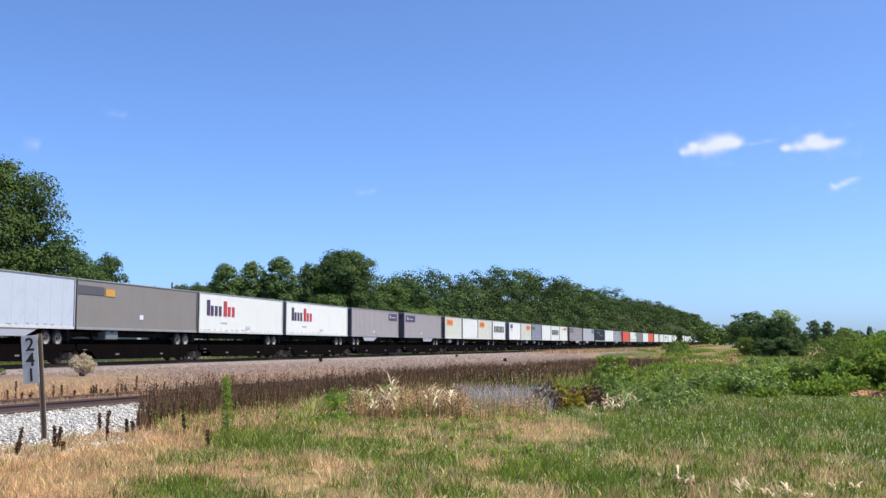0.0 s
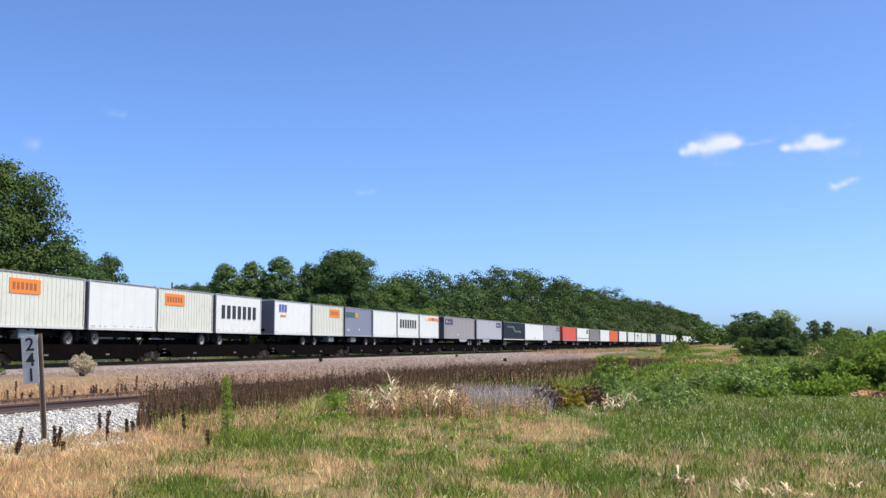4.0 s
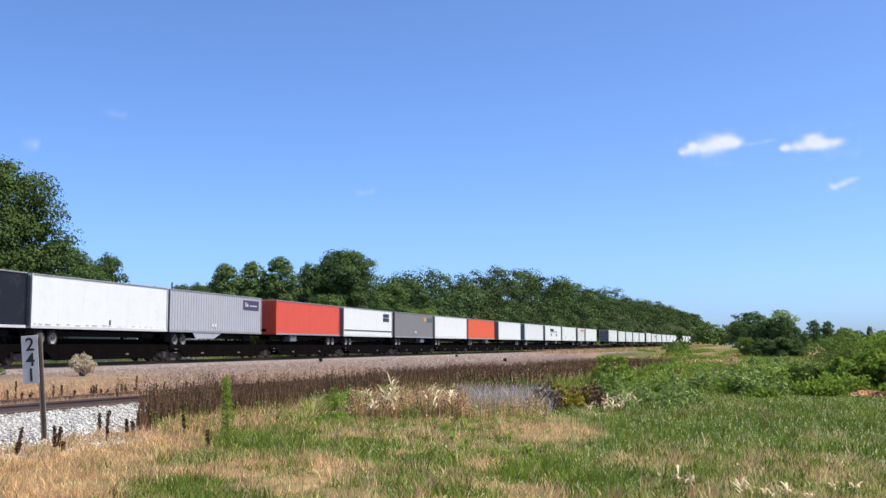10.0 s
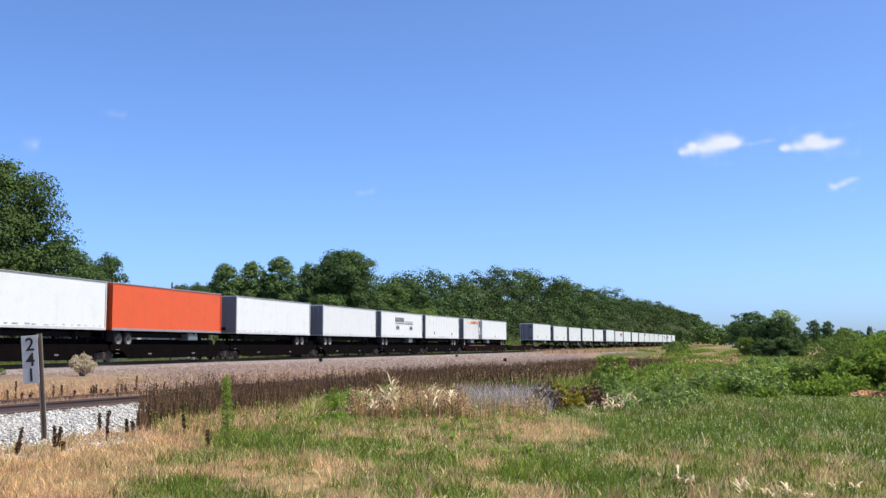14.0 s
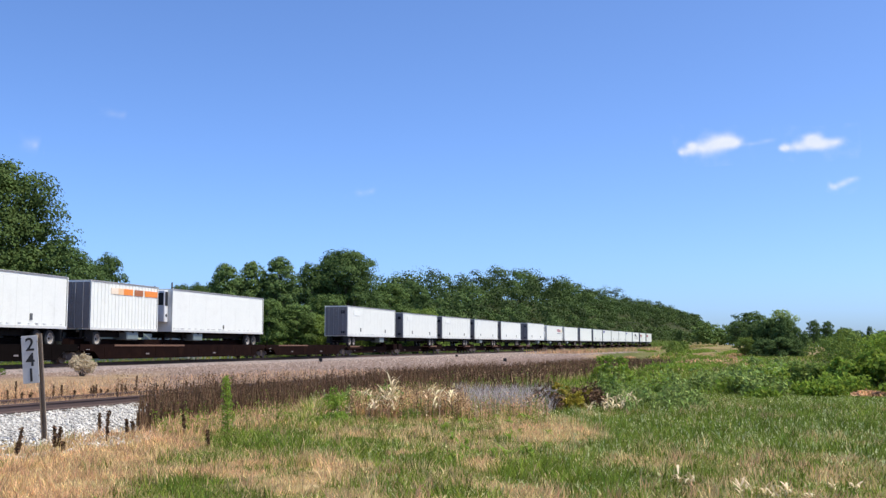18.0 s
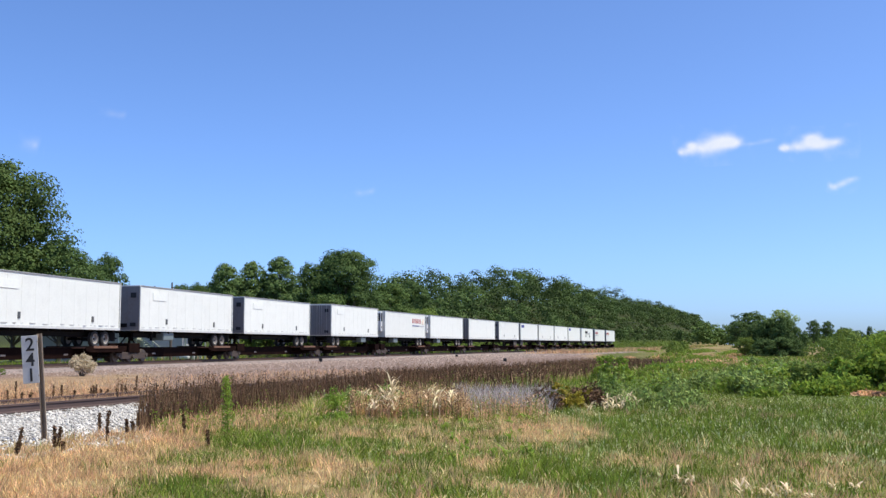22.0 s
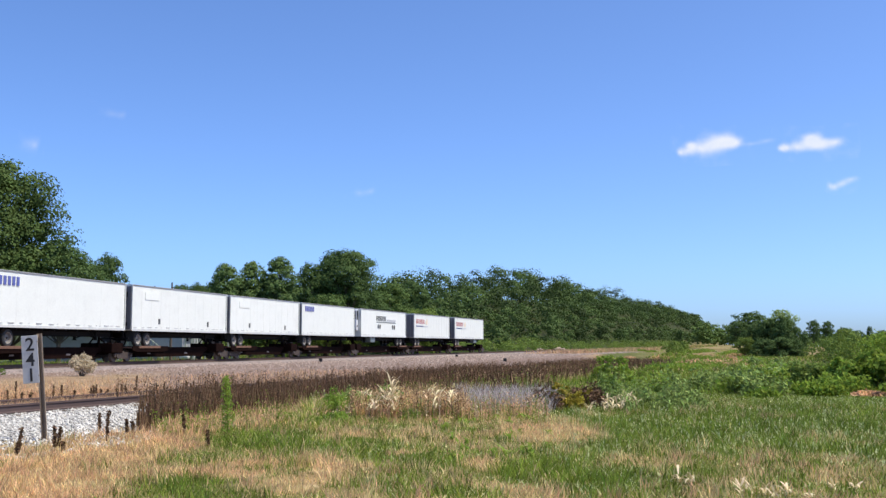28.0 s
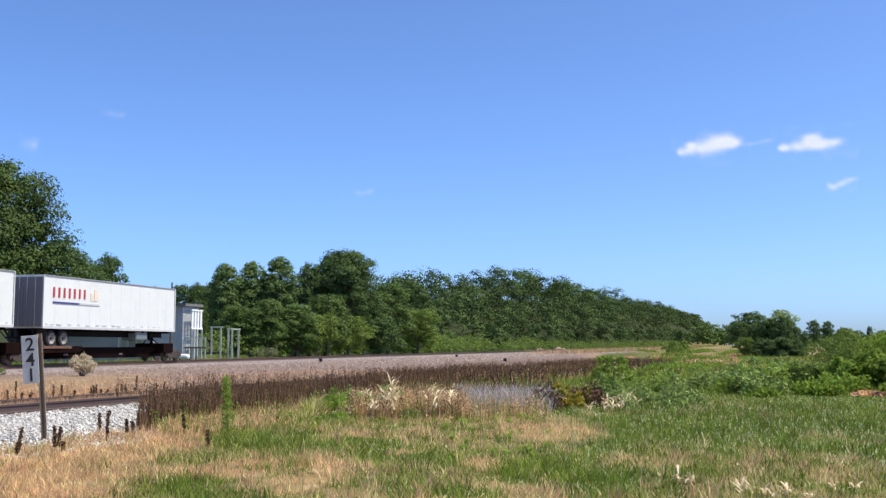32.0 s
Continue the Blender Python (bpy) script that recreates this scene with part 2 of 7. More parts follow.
HILL_H = (0.0, 0.0, 4.0, 9.5, 12.0, 19.0, 19.3, 20.5, 25.0, 28.0, 20.0, 0.0)


def land(X, Y):
    """Height of the ground."""
    X, Y = np.asarray(X, dtype=float), np.asarray(Y, dtype=float)
    q, a = far_q(X, Y)
    nq, na = near_q(X, Y)
    z = 0.05 * wave(X, Y, 0.35) + 0.03 * wave(X, Y, 1.6, 2.0)
    z = z * (1 - 0.8 * smooth(-5.0, -3.0, nq) * (1 - smooth(5, 7, nq)))
    bank = rail_z(a) - 0.5
    z = z + (bank + 0.1) * smooth(-30.0, -9.0, q) * (1 - 0.4 * smooth(4, 12, q))
    z += np.interp(a, HILL_S, HILL_H) * smooth(9.0, np.interp(a, (300.0, 700.0), (50.0, 36.0)), q) * (1 + 0.12 * wave(X, Y, 0.02, 1.0))
    z += 1.15 * mound(X, Y)
    return z


def mound(X, Y):
    """A low dry rise beside the house."""
    return np.exp(-((X + 20.2) / 4.5) ** 2 - ((Y - 96.5) / 6.0) ** 2) * smooth(6.0, 10.0, far_q(X, Y)[0])


def ground_z(x, y):
    return float(land(x, y))


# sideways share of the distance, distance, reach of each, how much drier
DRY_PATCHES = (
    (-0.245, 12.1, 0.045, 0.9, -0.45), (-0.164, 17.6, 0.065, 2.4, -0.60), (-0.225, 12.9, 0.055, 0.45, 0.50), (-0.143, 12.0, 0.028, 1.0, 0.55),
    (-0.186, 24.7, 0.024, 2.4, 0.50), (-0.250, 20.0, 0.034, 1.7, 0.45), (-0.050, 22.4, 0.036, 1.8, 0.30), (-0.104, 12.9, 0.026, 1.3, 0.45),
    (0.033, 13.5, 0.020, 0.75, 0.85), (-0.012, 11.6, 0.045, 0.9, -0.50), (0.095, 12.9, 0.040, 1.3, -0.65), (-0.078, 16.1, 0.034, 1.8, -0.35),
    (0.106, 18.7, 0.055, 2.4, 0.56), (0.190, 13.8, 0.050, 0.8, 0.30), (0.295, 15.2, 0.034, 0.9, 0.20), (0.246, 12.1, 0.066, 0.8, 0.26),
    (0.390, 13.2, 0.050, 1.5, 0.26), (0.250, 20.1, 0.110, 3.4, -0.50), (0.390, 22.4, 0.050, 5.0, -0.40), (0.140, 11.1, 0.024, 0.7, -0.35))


def dryness(X, Y):
    """How dry the grass is, from 0 (green) to 1 (straw)."""
    r = X / np.maximum(Y, 4.0)
    n1, n2 = vnoise(X, Y, 0.45, 3) - 0.5, vnoise(X, Y, 1.4, 5) - 0.5
    edge = -0.318 + 0.0103 * (Y - 11.1)
    left = 0.66 * smooth(0.035, -0.03, r - edge + 0.16 * n1)
    mid = 0.20 * smooth(0.16, 0.06, r) * smooth(30.0, 22.0, Y)
    band = 0.14 * smooth(15.8, 13.5, Y + 6 * n1) * smooth(0.06, 0.14, r)
    d = 0.20 - 0.08 * smooth(0.10, 0.16, r) + left + mid * (1 - left) + band + 0.65 * n1 + 1.05 * n2
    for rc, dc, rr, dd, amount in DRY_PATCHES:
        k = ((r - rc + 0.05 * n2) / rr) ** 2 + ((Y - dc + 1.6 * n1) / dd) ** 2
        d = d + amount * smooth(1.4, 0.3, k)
    return np.clip(np.where(Y > 60, 0.0, d), 0.0, 1.0)


def build_ground():
    def steps(*spans):
        out = []
        for a, b, st in spans:
            out += list(np.arange(a, b, st))
        return out
    ys = steps((-900, -100, 100), (-100, 4, 8), (4, 9, 1), (9, 36, 0.4), (36, 90, 1.5), (90, 260, 5), (260, 900, 16), (900, 2200, 60), (2200, 4601, 300))
    xs = steps((-4500, -1200, 300), (-1200, -300, 60), (-300, -80, 12), (-80, -24, 2), (-24, 24, 0.5), (24, 80, 2), (80, 300, 8), (300, 1200, 30), (1200, 4501, 300))
    X, Y = np.meshgrid(np.array(xs), np.array(ys))
    Z = land(X, Y)
    v = np.stack([X, Y, Z], -1).reshape(-1, 3)
    nx, ny = len(xs), len(ys)
    i = (np.arange(ny - 1)[:, None] * nx + np.arange(nx - 1)[None, :]).ravel()
    f = np.stack([i, i + 1, i + nx + 1, i + nx], -1)
    m = bpy.data.materials.new("meadow_soil")
    m.use_nodes = True
    n, l = m.node_tree.nodes, m.node_tree.links
    b = n["Principled BSDF"]
    b.inputs["Roughness"].default_value = 0.95
    b.inputs["Specular IOR Level"].default_value = 0.1
    tc = n.new("ShaderNodeTexCoord")

    def ramp(sc, stops):
        t = n.new("ShaderNodeTexNoise")
        t.inputs["Scale"].default_value = sc
        t.inputs["Detail"].default_value = 8.0
        t.inputs["Roughness"].default_value = 0.65
        l.new(tc.outputs["Object"], t.inputs["Vector"])
        r = n.new("ShaderNodeValToRGB")
        r.color_ramp.elements[0].position, r.color_ramp.elements[0].color = 0.32, (*stops[0], 1)
        r.color_ramp.elements[1].position, r.color_ramp.elements[1].color = 0.68, (*stops[-1], 1)
        if len(stops) == 3:
            e = r.color_ramp.elements.new(0.5)
            e.color = (*stops[1], 1)
        l.new(t.outputs["Fac"], r.inputs["Fac"])
        return r.outputs["Color"], t

    green, tn = ramp(0.6, ((0.045, 0.062, 0.012), (0.085, 0.108, 0.022), (0.145, 0.145, 0.036)))
    dry, _ = ramp(1.3, ((0.20, 0.118, 0.056), (0.40, 0.268, 0.13), (0.57, 0.42, 0.235)))
    grav, _ = ramp(11.0, ((0.075, 0.046, 0.034), (0.205, 0.138, 0.105), (0.42, 0.33, 0.28)))

    def blend(fac, a, c):
        at = n.new("ShaderNodeAttribute")
        at.attribute_name = fac
        mx = n.new("ShaderNodeMix")
        mx.data_type = "RGBA"
        l.new(at.outputs["Fac"], mx.inputs["Factor"])
        l.new(a, mx.inputs["A"])
        l.new(c, mx.inputs["B"])
        return mx.outputs["Result"]

    litter, _ = ramp(0.8, ((0.025, 0.030, 0.010), (0.045, 0.055, 0.018), (0.06, 0.06, 0.025)))
    l.new(blend("litter", blend("gravel", blend("dry", green, dry), grav), litter), b.inputs["Base Color"])
    fine = n.new("ShaderNodeTexNoise")
    fine.inputs["Scale"].default_value = 14.0
    fine.inputs["Detail"].default_value = 6.0
    l.new(tc.outputs["Object"], fine.inputs["Vector"])
    bp = n.new("ShaderNodeBump")
    bp.inputs["Strength"].default_value = 0.8
    bp.inputs["Distance"].default_value = 0.05
    l.new(fine.outputs["Fac"], bp.inputs["Height"])
    l.new(bp.outputs[0], b.inputs["Normal"])
    me = sheet_mesh("ground", v, f, m)
    q, a = far_q(X, Y)
    nq, na = near_q(X, Y)
    gr = smooth(1.5, 3.0, nq + 0.8 * wave(X, Y, 0.5, 1.0)) * smooth(2.5, 0.5, q) * smooth(0.165, 0.125, X / np.maximum(Y, 4.0) + 0.012 * wave(X, Y, 0.2, 2.0))
    gr = gr * (1 - 0.55 * smooth(-0.25, -0.33, X / np.maximum(Y, 4.0) + 0.1 * (vnoise(X, Y, 0.3, 2) - 0.5)) * smooth(-5.0, -10.0, q))
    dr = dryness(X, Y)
    far_dry = smooth(3.0, 1.0, q) * smooth(0.0, 2.0, nq) * 0.9
    dr = np.where(Y > 60, np.clip(0.42 * smooth(0.15, 0.24, X / np.maximum(Y, 4.0)) * smooth(80, 130, Y) * (1 + wave(X, Y, 0.05)), 0, 1), dr)
    dr = np.maximum(dr, np.clip(1.4 * mound(X, Y) - 0.15, 0, 0.95))
    for key, val in (("dry", np.maximum(dr, far_dry * (X / np.maximum(Y, 4) < 0.15))), ("gravel", gr), ("litter", smooth(9.0, 16.0, q) * smooth(60.0, 110.0, a))):
        at = me.attributes.new(key, "FLOAT", "POINT")
        at.data.foreach_set("value", val.ravel().astype(np.float32))
    me.polygons.foreach_set("use_smooth", np.ones(len(f), dtype=bool))
    tagged(new("ground", me), "rough meadow ground with dry straw-coloured and green patches", "ground", kind="structure")


build_ground()


# ---- tracks ----
RAIL_SIDE = mat("rusty_rail_web", (0.10, 0.060, 0.045), 0.8, 0.2, vary=0.25, fine=60)
RAIL_NEAR = mat("brown_rusted_rail", (0.095, 0.062, 0.055), 0.75, 0.2, vary=0.25, fine=60)
TIE = mat("weathered_oak_tie", (0.15, 0.115, 0.085), 0.9, vary=0.3, scale=4, fine=50, bump=0.5, per_object=0.25)
BALLAST_F = mat("pink_grey_ballast", (0.245, 0.195, 0.175), 0.9, vary=0.35, scale=2.0, fine=9.0, bump=1.0)
BALLAST_N = mat("pale_limestone_ballast", (0.40, 0.375, 0.335), 0.9, vary=0.3, scale=2.0, fine=14.0, bump=1.0)
STONE = mat("limestone_chips", (0.50, 0.47, 0.42), 0.85, vary=0.15, fine=30, island=0.5)

RAIL_PROFILE = ((-0.07, 0.0), (0.07, 0.0), (0.07, 0.014), (0.012, 0.034), (0.012, 0.125), (0.036, 0.138), (0.036, 0.172), (-0.036, 0.172), (-0.036, 0.138), (-0.012, 0.125), (-0.012, 0.034), (-0.07, 0.014))


def swept(name, stations, profile, material, parent, label=""):
    """A bar of constant section along stations of (x, y, z, heading)."""
    v, f = [], []
    k = len(profile)
    for x, y, z, h in stations:
        for u, w in profile:
            v.append((x + u * math.cos(h), y - u * math.sin(h), z + w))
    for i in range(len(stations) - 1):
        for j in range(k):
            a, b = i * k + j, i * k + (j + 1) % k
            f.append((a, b, b + k, a + k))
    me = bpy.data.meshes.new(name)
    me.from_pydata(v, [], f)
    me.materials.append(material)
    ob = new(name, me)
    ob.parent = parent
    return tagged(ob, label) if label else ob


def side_step(st, d):
    """The stations moved d metres to the right of their heading."""
    return [(x + d * math.cos(h), y - d * math.sin(h), z, h) for x, y, z, h in st]


def tie_mesh():
    bm = bmesh.new()
    box(bm, -1.3, 1.3, -0.115, 0.115, -0.16, 0.0, bevel=0.012)
    me = bpy.data.meshes.new("tie")
    bm.to_mesh(me)
    bm.free()
    me.materials.append(TIE)
    return me


TIE_MESH = tie_mesh()


def lay_ties(parent, stations):
    for x, y, z, h in stations:
        t = new("tie", TIE_MESH)
        t.parent = parent
        t.matrix_basis = pose(x, y, z - 0.172 + random.uniform(-0.008, 0.004), 0, 0, -math.degrees(h) + random.uniform(-1.2, 1.2))


def build_far_track():
    tr = tagged(new("main_track"), "mainline railway track on pinkish grey ballast", "railway track", kind="structure")
    st = [far_track(s) for s in [*range(-220, 60, 10), *range(60, 700, 20), *range(700, 1250, 50)]]
    bed = ((-3.6, -0.75), (-1.9, -0.2), (1.9, -0.2), (4.2, -0.85))
    swept("ballast_bed", st, tuple((-u, w) for u, w in bed)[::-1], BALLAST_F, tr, "pinkish grey crushed stone ballast")
    for d in (-0.755, 0.755):
        swept("rail", [(x, y, z - 0.172, h) for x, y, z, h in side_step(st, d)], RAIL_PROFILE, RAIL_SIDE, tr)
    lay_ties(tr, [far_track(s) for s in np.arange(-6.0, 130.0, 0.55)])


def near_track(a):
    return (N_RAIL[0] + N_DIR[0] * a + 0.755 * N_LEFT[0], N_RAIL[1] + N_DIR[1] * a + 0.755 * N_LEFT[1], N_TOP, HEAD_N)


def build_near_track():
    tr = tagged(new("siding_track"), "rusty side track half hidden by dead weeds on white ballast", "railway track", kind="structure")
    st = [near_track(a) for a in range(-120, 71, 10)]
    bed = ((-3.6, -0.40), (-1.6, -0.2), (1.7, -0.2), (3.2, -0.27), (5.4, -0.40))
    swept("ballast_bed", st, tuple((u, w) for u, w in bed), BALLAST_N, tr, "white crushed limestone ballast")
    for d in (-0.755, 0.755):
        swept("rail", [(x, y, z - 0.172, h) for x, y, z, h in side_step(st, d)], RAIL_PROFILE, RAIL_NEAR, tr)
    lay_ties(tr, [near_track(a) for a in np.arange(-12.0, 62.0, 0.55)])
    # loose chips, proud of the bed
    rng = np.random.default_rng(5)
    n = 16000
    a = rng.uniform(-7.0, 14.0, n)
    u = rng.uniform(0.85, 6.3, n) ** 1.0
    x = N_RAIL[0] + N_DIR[0] * a + (0.755 - u) * N_LEFT[0]
    y = N_RAIL[1] + N_DIR[1] * a + (0.755 - u) * N_LEFT[1]
    z = N_TOP + np.interp(u, (0.0, 1.7, 3.2, 5.4, 6.5), (-0.2, -0.2, -0.27, -0.36, -0.38))
    z = np.maximum(z, land(x, y))
    keep = a < 5.8 + 1.43 * np.minimum(0.755 - u, 0.3)
    x, y, z = x[keep], y[keep], z[keep]
    n = len(x)
    r = rng.uniform(0.018, 0.05, n)
    base = np.array([(1, 0, 0), (0, 1, 0), (-1, 0, 0), (0, -1, 0), (0, 0, 1), (0, 0, -1)], dtype=float)
    ang = rng.uniform(0, 6.28, n)
    ca, sa = np.cos(ang), np.sin(ang)
    v = base[None] * rng.uniform(0.6, 1.3, (n, 6, 1)) * np.array([1, 1, 0.75])
    v = np.stack([v[..., 0] * ca[:, None] - v[..., 1] * sa[:, None], v[..., 0] * sa[:, None] + v[..., 1] * ca[:, None], v[..., 2]], -1) * r[:, None, None]
    v += np.stack([x, y, z + 0.008], -1)[:, None, :]
    f0 = np.array([(0, 1, 4), (1, 2, 4), (2, 3, 4), (3, 0, 4), (1, 0, 5), (2, 1, 5), (3, 2, 5), (0, 3, 5)])
    f = (f0[None] + 6 * np.arange(n)[:, None, None]).reshape(-1, 3)
    ob = new("ballast_chips", sheet_mesh("ballast_chips", v.reshape(-1, 3), f, STONE))
    ob.parent = tr
    tagged(ob, "loose white limestone chips", kind="stuff")


def scatter_stones():
    """Loose pale stones on the gravel before the main track."""
    rng = np.random.default_rng(15)
    n = 15000
    st, q = rng.uniform(-12.0, 190.0, n), -2.2 - 15.0 * rng.uniform(0, 1, n) ** 1.7
    cx, cy, hh = np.interp(st, _s, _x), np.interp(st, _s, _y), np.interp(st, _s, _h)
    x, y = cx - q * np.cos(hh), cy + q * np.sin(hh)
    z = np.maximum(land(x, y), rail_z(st) + np.interp(-q, (1.9, 4.2, 4.21), (-0.2, -0.85, -9.0)))
    r = rng.uniform(0.025, 0.075, n) * (1 + st / 150.0).clip(1, 2)
    base = np.array([(1, 0, 0), (-0.5, 0.87, 0), (-0.5, -0.87, 0), (0.1, 0.0, 0.8)])
    a = rng.uniform(0, 6.28, n)
    v = base[None] * rng.uniform(0.7, 1.3, (n, 4, 1))
    v = np.stack([v[..., 0] * np.cos(a)[:, None] - v[..., 1] * np.sin(a)[:, None], v[..., 0] * np.sin(a)[:, None] + v[..., 1] * np.cos(a)[:, None], v[..., 2]], -1) * r[:, None, None]
    v += np.stack([x, y, z - 0.004], -1)[:, None, :]
    f0 = np.array([(0, 1, 3), (1, 2, 3), (2, 0, 3)])
    f = (f0[None] + 4 * np.arange(n)[:, None, None]).reshape(-1, 3)
    m = mat("pinkish_stones", (0.275, 0.215, 0.185), 0.9, vary=0.15, island=0.7)
    tagged(new("loose_stones", sheet_mesh("loose_stones", v.reshape(-1, 3), f, m)), "loose pinkish stones on gravel beside the track", "gravel", kind="stuff")


build_far_track()
build_near_track()
scatter_stones()


# ---- train ----
MESHES = {}


def kept(key, build, material):
    """The mesh of that key, built once."""
    if key not in MESHES:
        bm = bmesh.new()
        build(bm)
        me = bpy.data.meshes.new(key[0])
        bm.to_mesh(me)
        bm.free()
        me.materials.append(material)
        MESHES[key] = me
    return MESHES[key]


def piece(name, key, build, material, parent, m=None, label=""):
    ob = new(name, kept((name, *key, round(TOP, 2), material.name), build, material))
    ob.parent = parent
    if m is not None:
        ob.matrix_basis = m
    return tagged(ob, label) if label else ob


W2 = 1.30                # half the trailer's width
FLOOR, TOP = 1.095, 4.195  # underside of the box and roof, above the deck


def body_shell(bm, L, ribs):
    """The box as one folded shell with upright ribs along both sides."""
    step, w, p = {"ribbed": (0.41, 0.045, 0.028), "panel": (1.22, 0.03, 0.008), "smooth": (2.44, 0.02, 0.004)}[ribs]
    n = int(L / step)
    y = W2 - 0.03
    side = [(-L / 2 + 0.04, -y)]
    for i in range(1, n):
        x = -L / 2 + L * i / n
        side += [(x - w, -y), (x - w * 0.8, -y - p), (x + w * 0.8, -y - p), (x + w, -y)]
    side += [(L / 2 - 0.04, -y), (L / 2, -y + 0.04)]
    ring = side + [(-u, -v) for u, v in side]
    low = [bm.verts.new((u, v, FLOOR)) for u, v in ring]
    high = [bm.verts.new((u, v, TOP - 0.03)) for u, v in ring]
    for i in range(len(ring)):
        j = (i + 1) % len(ring)
        bm.faces.new((low[i], low[j], high[j], high[i]))
    bm.faces.new(low[::-1])
    bm.faces.new(high)


def tyre_ring(bm):
    turned(bm, ((-0.14, 0.33), (-0.14, 0.44), (-0.10, 0.50), (0.10, 0.50), (0.14, 0.44), (0.14, 0.33), (-0.14, 0.33)), 18, None, False)


def rim_disc(bm):
    turned(bm, ((0.10, 0.325), (-0.135, 0.337), (-0.125, 0.305), (0.03, 0.275), (0.05, 0.15), (-0.03, 0.12), (-0.04, 0.06)), 16)


def logo_plate(name, ink, shapes, L, parent, proud=0.012):
    """Plain shapes on the box's side: (x0, x1, z0, z1) as shares of its length from one end and of its height from the top."""
    hgt = TOP - FLOOR
    for x0, x1, z0, z1 in shapes:
        bm = bmesh.new()
        box(bm, -L / 2 + x0 * L, -L / 2 + x1 * L, -W2 - proud, -W2 + 0.03, TOP - z1 * hgt, TOP - z0 * hgt)
        part(name, bm, INK[ink], parent)


def bars(n, x0, x1, z0, z1, fill=0.72):
    w = (x1 - x0) / n
    return [(x0 + i * w, x0 + (i + fill) * w, z0, z1) for i in range(n)]


def decorate(t, L, logo):
    if logo == "two_tone":
        logo_plate("logo", "purple", [(0.08, 0.112, 0.18, 0.57), *bars(3, 0.122, 0.25, 0.32, 0.57, 0.62)], L, t)
        logo_plate("logo", "red", [(0.26, 0.295, 0.18, 0.57), *bars(2, 0.307, 0.40, 0.32, 0.57, 0.62)], L, t)
        logo_plate("unit_mark", "faded", [(0.24, 0.30, 0.72, 0.75), (0.52, 0.57, 0.8, 0.88)], L, t)
    elif logo in ("panel_near", "panel_far"):
        o = 0.04 if logo == "panel_near" else 0.77
        logo_plate("sign_panel", "purple", [(o, o + (0.23 if o < 0.5 else 0.195), 0.10, 0.36)], L, t)
        logo_plate("lettering", "faded", [(o + 0.025, o + 0.037, 0.15, 0.28), (o + 0.045, o + 0.06, 0.19, 0.28), (o + 0.08, o + 0.17, 0.23, 0.26)], L, t, 0.02)
        logo_plate("unit_mark", "white", [(0.42, 0.435, 0.78, 0.85), (0.45, 0.465, 0.78, 0.85)], L, t)
    elif logo in ("orange_near", "orange_far"):
        o = 0.12 if logo == "orange_near" else 0.54
        logo_plate("sign_panel", "orange", [(o, o + 0.34, 0.12, 0.39)], L, t)
        logo_plate("lettering", "brown", bars(6, o + 0.03, o + 0.31, 0.19, 0.32, 0.6), L, t, 0.02)
    elif logo == "black_word":
        logo_plate("logo", "black", bars(7, 0.12, 0.93, 0.28, 0.62, 0.58), L, t)
    elif logo == "small_mark":
        logo_plate("logo", "blue", bars(3, 0.12, 0.34, 0.12, 0.34, 0.7), L, t)
        logo_plate("logo", "orange", [(0.16, 0.3, 0.42, 0.48)], L, t)
    elif logo == "teal_stripe":
        logo_plate("stripe", "teal", [(0.0, 0.36, 0.17, 0.34)], L, t)
        logo_plate("logo", "yellow", [(0.36, 0.48, 0.17, 0.35)], L, t)
        logo_plate("unit_mark", "white", [(0.1, 0.14, 0.75, 0.82), (0.5, 0.53, 0.73, 0.8)], L, t)
    elif logo == "orange_band":
        logo_plate("stripe", "blush", [(0.28, 0.38, 0.12, 0.25)], L, t)
        logo_plate("stripe", "peach", [(0.38, 0.46, 0.12, 0.25)], L, t)
        logo_plate("stripe", "orange", [(0.46, 0.60, 0.12, 0.25), (0.79, 0.995, 0.12, 0.25)], L, t)
        logo_plate("stripe", "brown", [(0.63, 0.76, 0.12, 0.25)], L, t)
    elif logo == "zigzag":
        logo_plate("stripe", "lime", [(0.17, 0.47, 0.230, 0.255), (0.52, 0.83, 0.530, 0.555)], L, t)
        logo_plate("stripe", "green", [(0.17, 0.46, 0.285, 0.310), (0.53, 0.82, 0.475, 0.500)], L, t)
        hgt = TOP - FLOOR
        for ink, dx in (("green", 0.0), ("lime", -0.01)):
            bm = bmesh.new()
            z0, z1 = (0.245, 0.485) if ink == "green" else (0.295, 0.535)
            a, b = -L / 2 + (0.465 + dx) * L, -L / 2 + (0.53 + dx) * L
            prism(bm, ((a, TOP - z0 * hgt - 0.05), (b, TOP - z1 * hgt - 0.05), (b + 0.1, TOP - z1 * hgt + 0.05), (a + 0.1, TOP - z0 * hgt + 0.05)), -W2 - 0.012, -W2 + 0.03)
            part("stripe", bm, INK[ink], t)
    elif logo == "black_square":
        logo_plate("logo", "black", [(0.80, 0.93, 0.13, 0.26), (0.80, 0.93, 0.29, 0.42)], L, t)
        logo_plate("stripe", "charcoal", [(0.0, 1.0, 0.77, 0.81)], L, t)
    elif logo == "stripe_mark_far":
        logo_plate("stripe", "teal", [(0.83, 0.995, 0.14, 0.31)], L, t)
        logo_plate("logo", "yellow", [(0.73, 0.81, 0.14, 0.31)], L, t)
        logo_plate("unit_mark", "white", [(0.5, 0.515, 0.72, 0.8), (0.53, 0.545, 0.74, 0.82)], L, t)
    elif logo == "stripe_mark_near":
        logo_plate("stripe", "charcoal", [(0.005, 0.19, 0.13, 0.3)], L, t)
